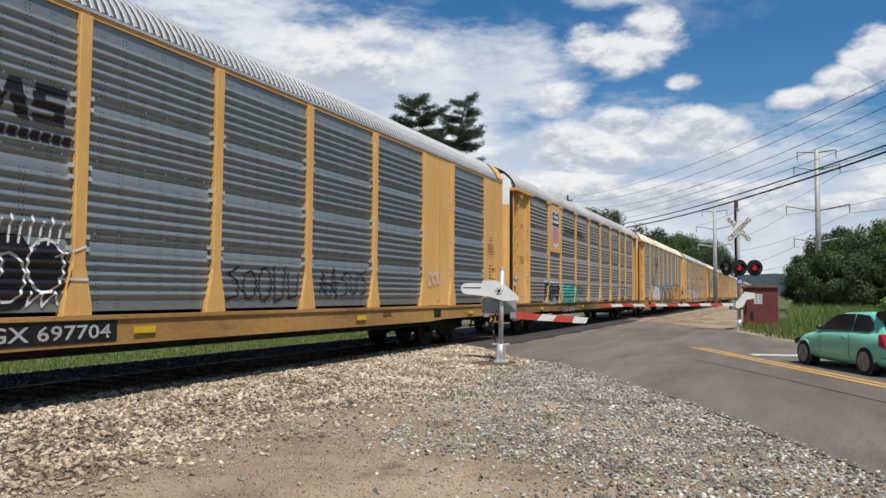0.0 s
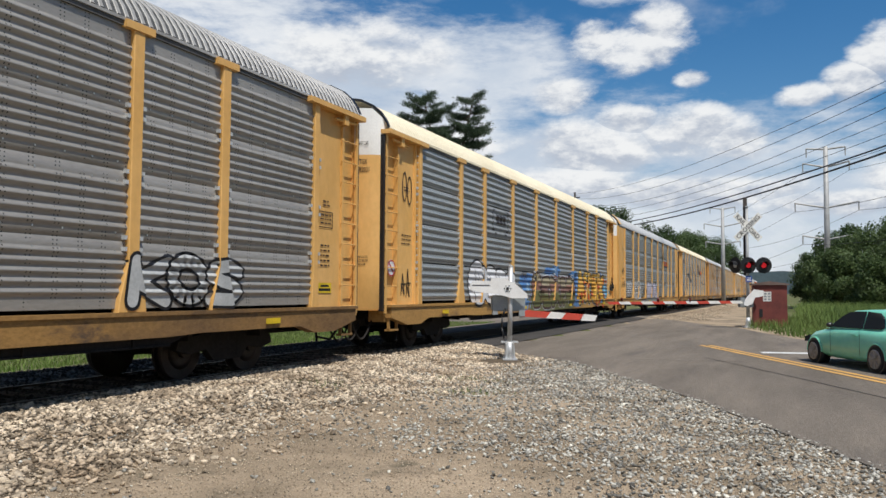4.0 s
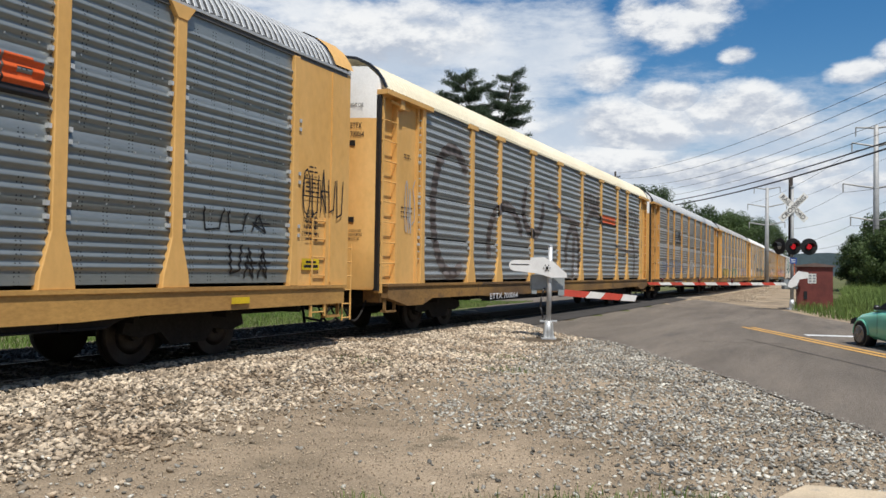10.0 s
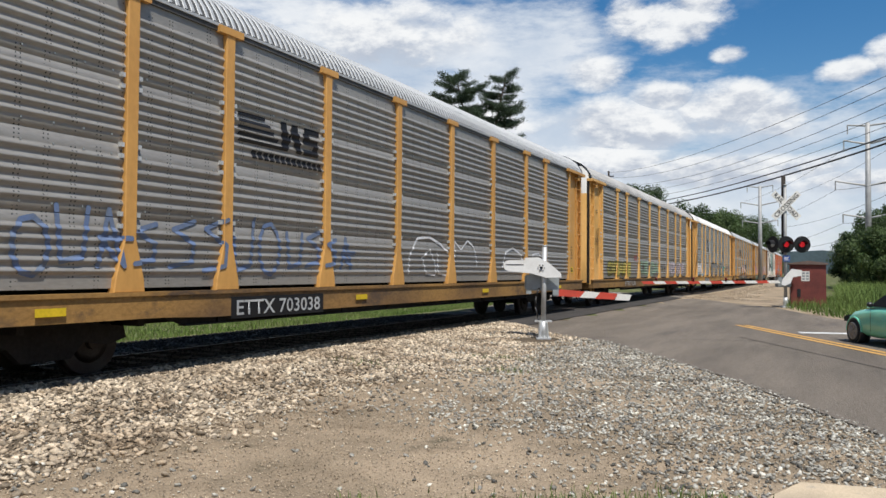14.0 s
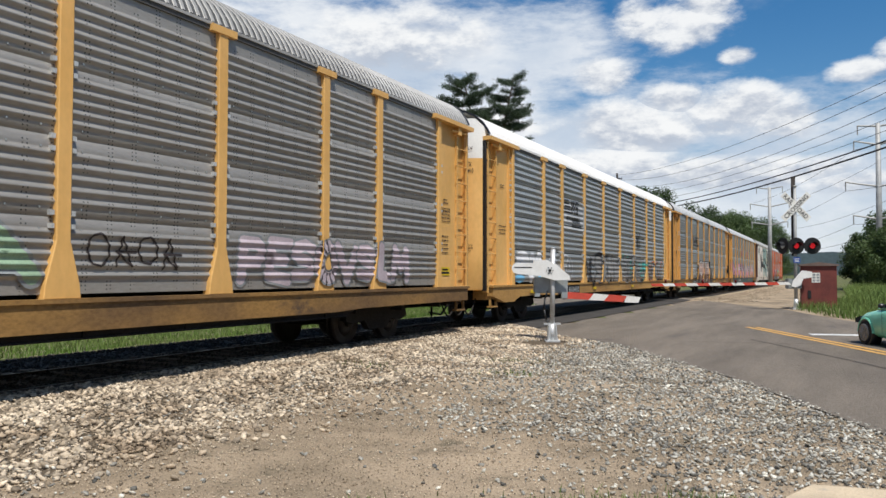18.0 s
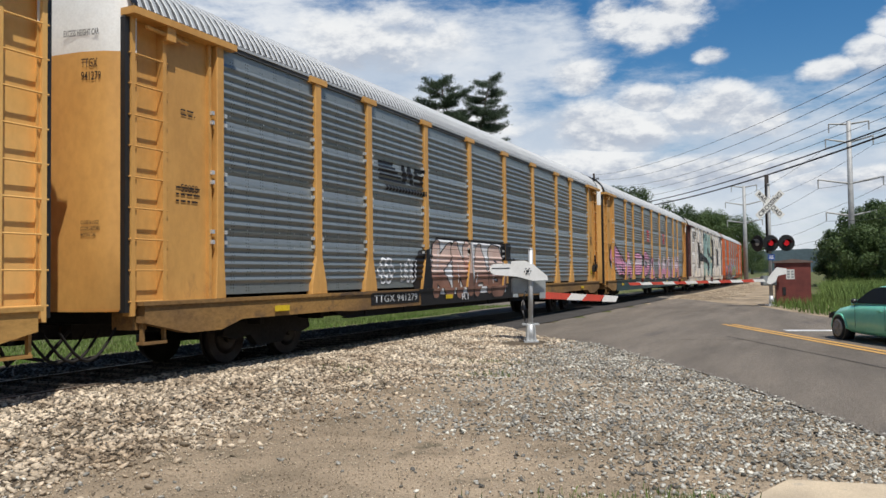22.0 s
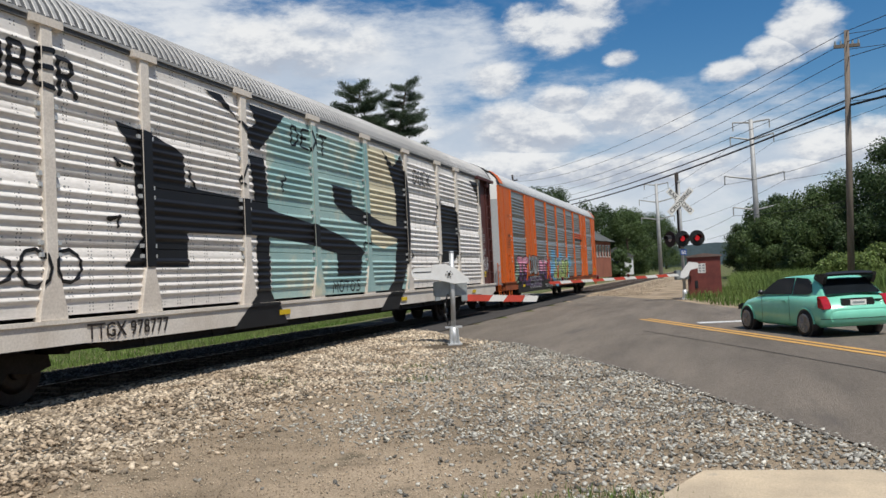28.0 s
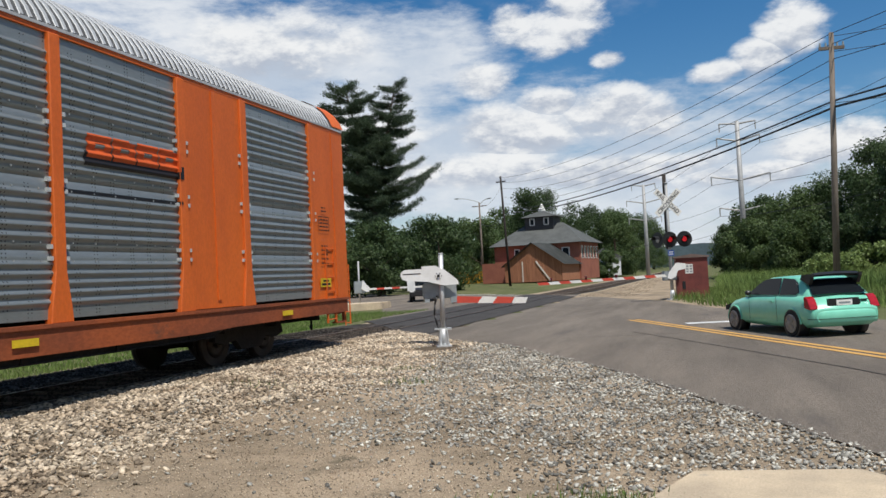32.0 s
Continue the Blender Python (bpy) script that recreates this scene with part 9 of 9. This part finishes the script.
    K = [poly((5.7, 4.05), (6.6, 3.95), (7.25, 3.75), (7.28, 3.2), (9.4, 3.12), (9.45, 2.45), (7.3, 2.42), (7.3, 1.85), (5.8, 1.85), (6.2, 2.3), (6.1, 2.9), (6.05, 3.6)),
         poly((9.3, 3.14), (10.2, 2.95), (12.0, 2.75), (13.6, 2.45), (14.3, 2.2), (14.1, 2.1), (13.95, 1.62), (12.7, 1.62), (12.75, 2.15), (11.2, 2.35), (9.4, 2.46)),
         poly((9.2, 4.0), (9.75, 4.0), (9.85, 3.0), (9.8, 1.4), (10.3, 0.7), (8.4, 0.7), (9.35, 1.4), (9.4, 3.0)),
         poly((7.9, 5.0), (8.4, 5.0), (9.4, 4.15), (9.6, 4.15), (10.6, 5.0), (9.3, 5.0), (9.5, 4.65), (9.2, 4.5)),
         poly((12.6, 3.75), (13.6, 3.72), (13.65, 3.35), (15.5, 3.0), (16.4, 2.95), (16.4, 2.6), (15.4, 2.72), (13.6, 2.98), (12.7, 3.3)),
         poly((15.6, 5.0), (16.3, 4.6), (16.9, 5.0), (17.2, 4.3), (17.35, 3.2), (17.15, 2.0), (16.6, 1.2), (16.1, 0.68), (14.9, 0.68), (16.1, 1.5), (16.4, 2.6), (16.4, 4.0)),
         poly((19.95, 4.0), (20.4, 3.85), (21.6, 3.85), (21.75, 3.6), (21.7, 2.2), (21.3, 2.0), (19.8, 1.95), (20.1, 2.5), (20.1, 3.5)),
         poly((23.4, 4.95), (24.6, 4.95), (24.5, 4.0), (24.2, 4.5))]
    lay(10, "graffiti_letter", K, G["black"], 2, "giant black graffiti letters with jagged cracks")
    rng = random.Random(102)
    cr = []
    for u, z in ((6.0, 3.4), (5.7, 2.6), (6.4, 2.0), (7.4, 2.5), (7.4, 3.4), (9.5, 2.0), (10.4, 3.4), (14.2, 2.3), (16.3, 2.2), (17.4, 2.3), (19.9, 3.9), (21.7, 3.0), (21.8, 2.2), (19.8, 2.2), (9.0, 3.4)):
        p = [(u, z)]
        for k in range(4):
            p.append((p[-1][0] + rng.uniform(-0.25, 0.25), p[-1][1] + rng.uniform(-0.28, 0.2)))
        cr += stroke(p, 0.045)
    lay(10, "graffiti_line", cr, G["black"], 3)
    scrawl(10, "KOBER", 2.95, 5.0, 4.22, 4.80, "black", 0.075, 103)
    tag(10, 3.3, 5.0, 1.55, 2.1, G["black"], 0.05, 104, 3)
    scrawl(10, "DUCK", 17.75, 19.3, 4.28, 4.75, "black", 0.045, 105)
    scrawl(10, "DEXT", 10.75, 12.4, 4.38, 4.85, "black", 0.06, 106)
    scrawl(10, "MOTOS", 12.45, 13.95, 1.24, 1.52, "black", 0.035, 107)
    board(10, "TTGX 978777", 4.95, 6.65, 0.84, 1.06, "letter", None)
    tag(10, 24.9, 25.7, 1.6, 2.2, G["white"], 0.04, 108, 3)
    # orange car
    rng = random.Random(111)
    lay(11, "graffiti_shape", [rect(2.2, 9.6, 0.62, 1.35)], G["black"], 0, "dark background under colourful graffiti")
    lay(11, "graffiti_cloud", [blob(rng.uniform(1.9, 2.5), rng.uniform(1.2, 1.9), 0.25, 0.2, rng, 16, 0.2) for k in range(5)], G["old_green"], 0)
    lay(11, "graffiti_cloud", [blob(rng.uniform(9.9, 15.4), rng.uniform(1.0, 2.45), 0.55, 0.35, rng, 16, 0.2) for k in range(30)], G["sky"], 0, "sky-blue sprayed cloud behind letters")
    piece(11, "TE", 2.5, 4.5, 0.85, 2.32, "hot_pink", "black", None, 112, 0.30, 0.04, 6, 0.15, "plum", "white")
    piece(11, "COUDI", 4.5, 6.9, 1.35, 2.36, "dim_white", "black", None, 113, 0.10, 0.05, 6, 0.16)
    piece(11, "COUDE", 4.4, 6.9, 0.72, 1.35, "plum", "dim_white", None, 114, 0.10, 0.04, 6, 0.16)
    piece(11, "PC", 6.9, 8.9, 1.0, 2.25, "hot_pink", "black", None, 115, 0.26, 0.045, 8, 0.12, "plum", "white")
    lay(11, "graffiti_shape", [blob(9.2, 1.75, 0.42, 0.34), rect(8.95, 9.5, 0.95, 1.5), poly((8.85, 1.9), (8.75, 2.35), (9.05, 2.02)), poly((9.35, 2.02), (9.65, 2.35), (9.58, 1.9))], G["red"], 3, "red cartoon-like face shape")
    lay(11, "graffiti_line", stroke([(9.2 + 0.28 * math.cos(k * 0.45), 1.75 + 0.26 * math.sin(k * 0.45)) for k in range(15)], 0.035) + stroke([(9.08, 1.82), (9.1, 1.86)], 0.06) + stroke([(9.3, 1.82), (9.32, 1.86)], 0.06) + stroke([(9.05, 1.62), (9.2, 1.56), (9.35, 1.62)], 0.035), G["hot_pink"], 4)
    lay(11, "graffiti_shape", [rect(8.3, 8.9, 2.03, 2.48)], G["white"], 3)
    lay(11, "graffiti_line", [rect(8.36 + k * 0.13, 8.44 + k * 0.13, 2.28, 2.42) for k in range(4)] + [rect(8.36 + k * 0.13, 8.44 + k * 0.13, 2.08, 2.22) for k in range(4)], G["black"], 4)
    piece(11, "JASF", 10.4, 15.0, 0.95, 2.25, "lime", "black", "dim_white", 116, 0.11, 0.075, 4, 0.10, None, "cream")
    tag(11, 1.7, 2.3, 1.5, 2.4, G["black"], 0.04, 117, 3)
    orange_logo(11, 17.7, 19.8, 3.5, 3.85)
    lay(11, "emblem_frame", [rect(17.25, 19.85, 2.95, 3.0)], G["black"], 1)
    board(11, "TTGX 693741", 7.8, 9.65, 0.72, 0.90)
    lay(11, "car_initials", [rect(1.0 + k * 0.09, 1.06 + k * 0.09, 3.05, 3.17) for k in range(4)], G["letter"], 1)
    stamp(11, "27457", 1.0, 2.85, 0.34, 0.12)


decorate()


# ---------------------------------------------------------------- what moves
def train_run(t):
    """How far the train has rolled towards the camera after t seconds."""
    return 1.543 + 9.3885 * t + 0.0085174 * t * t + 0.0000334 * t ** 3


def motions():
    for i, car in enumerate(CARS):
        walk(car, [(t, pose(TX, PITCH * i - train_run(t), RZ)) for t in range(0, 33, 2)])


motions()
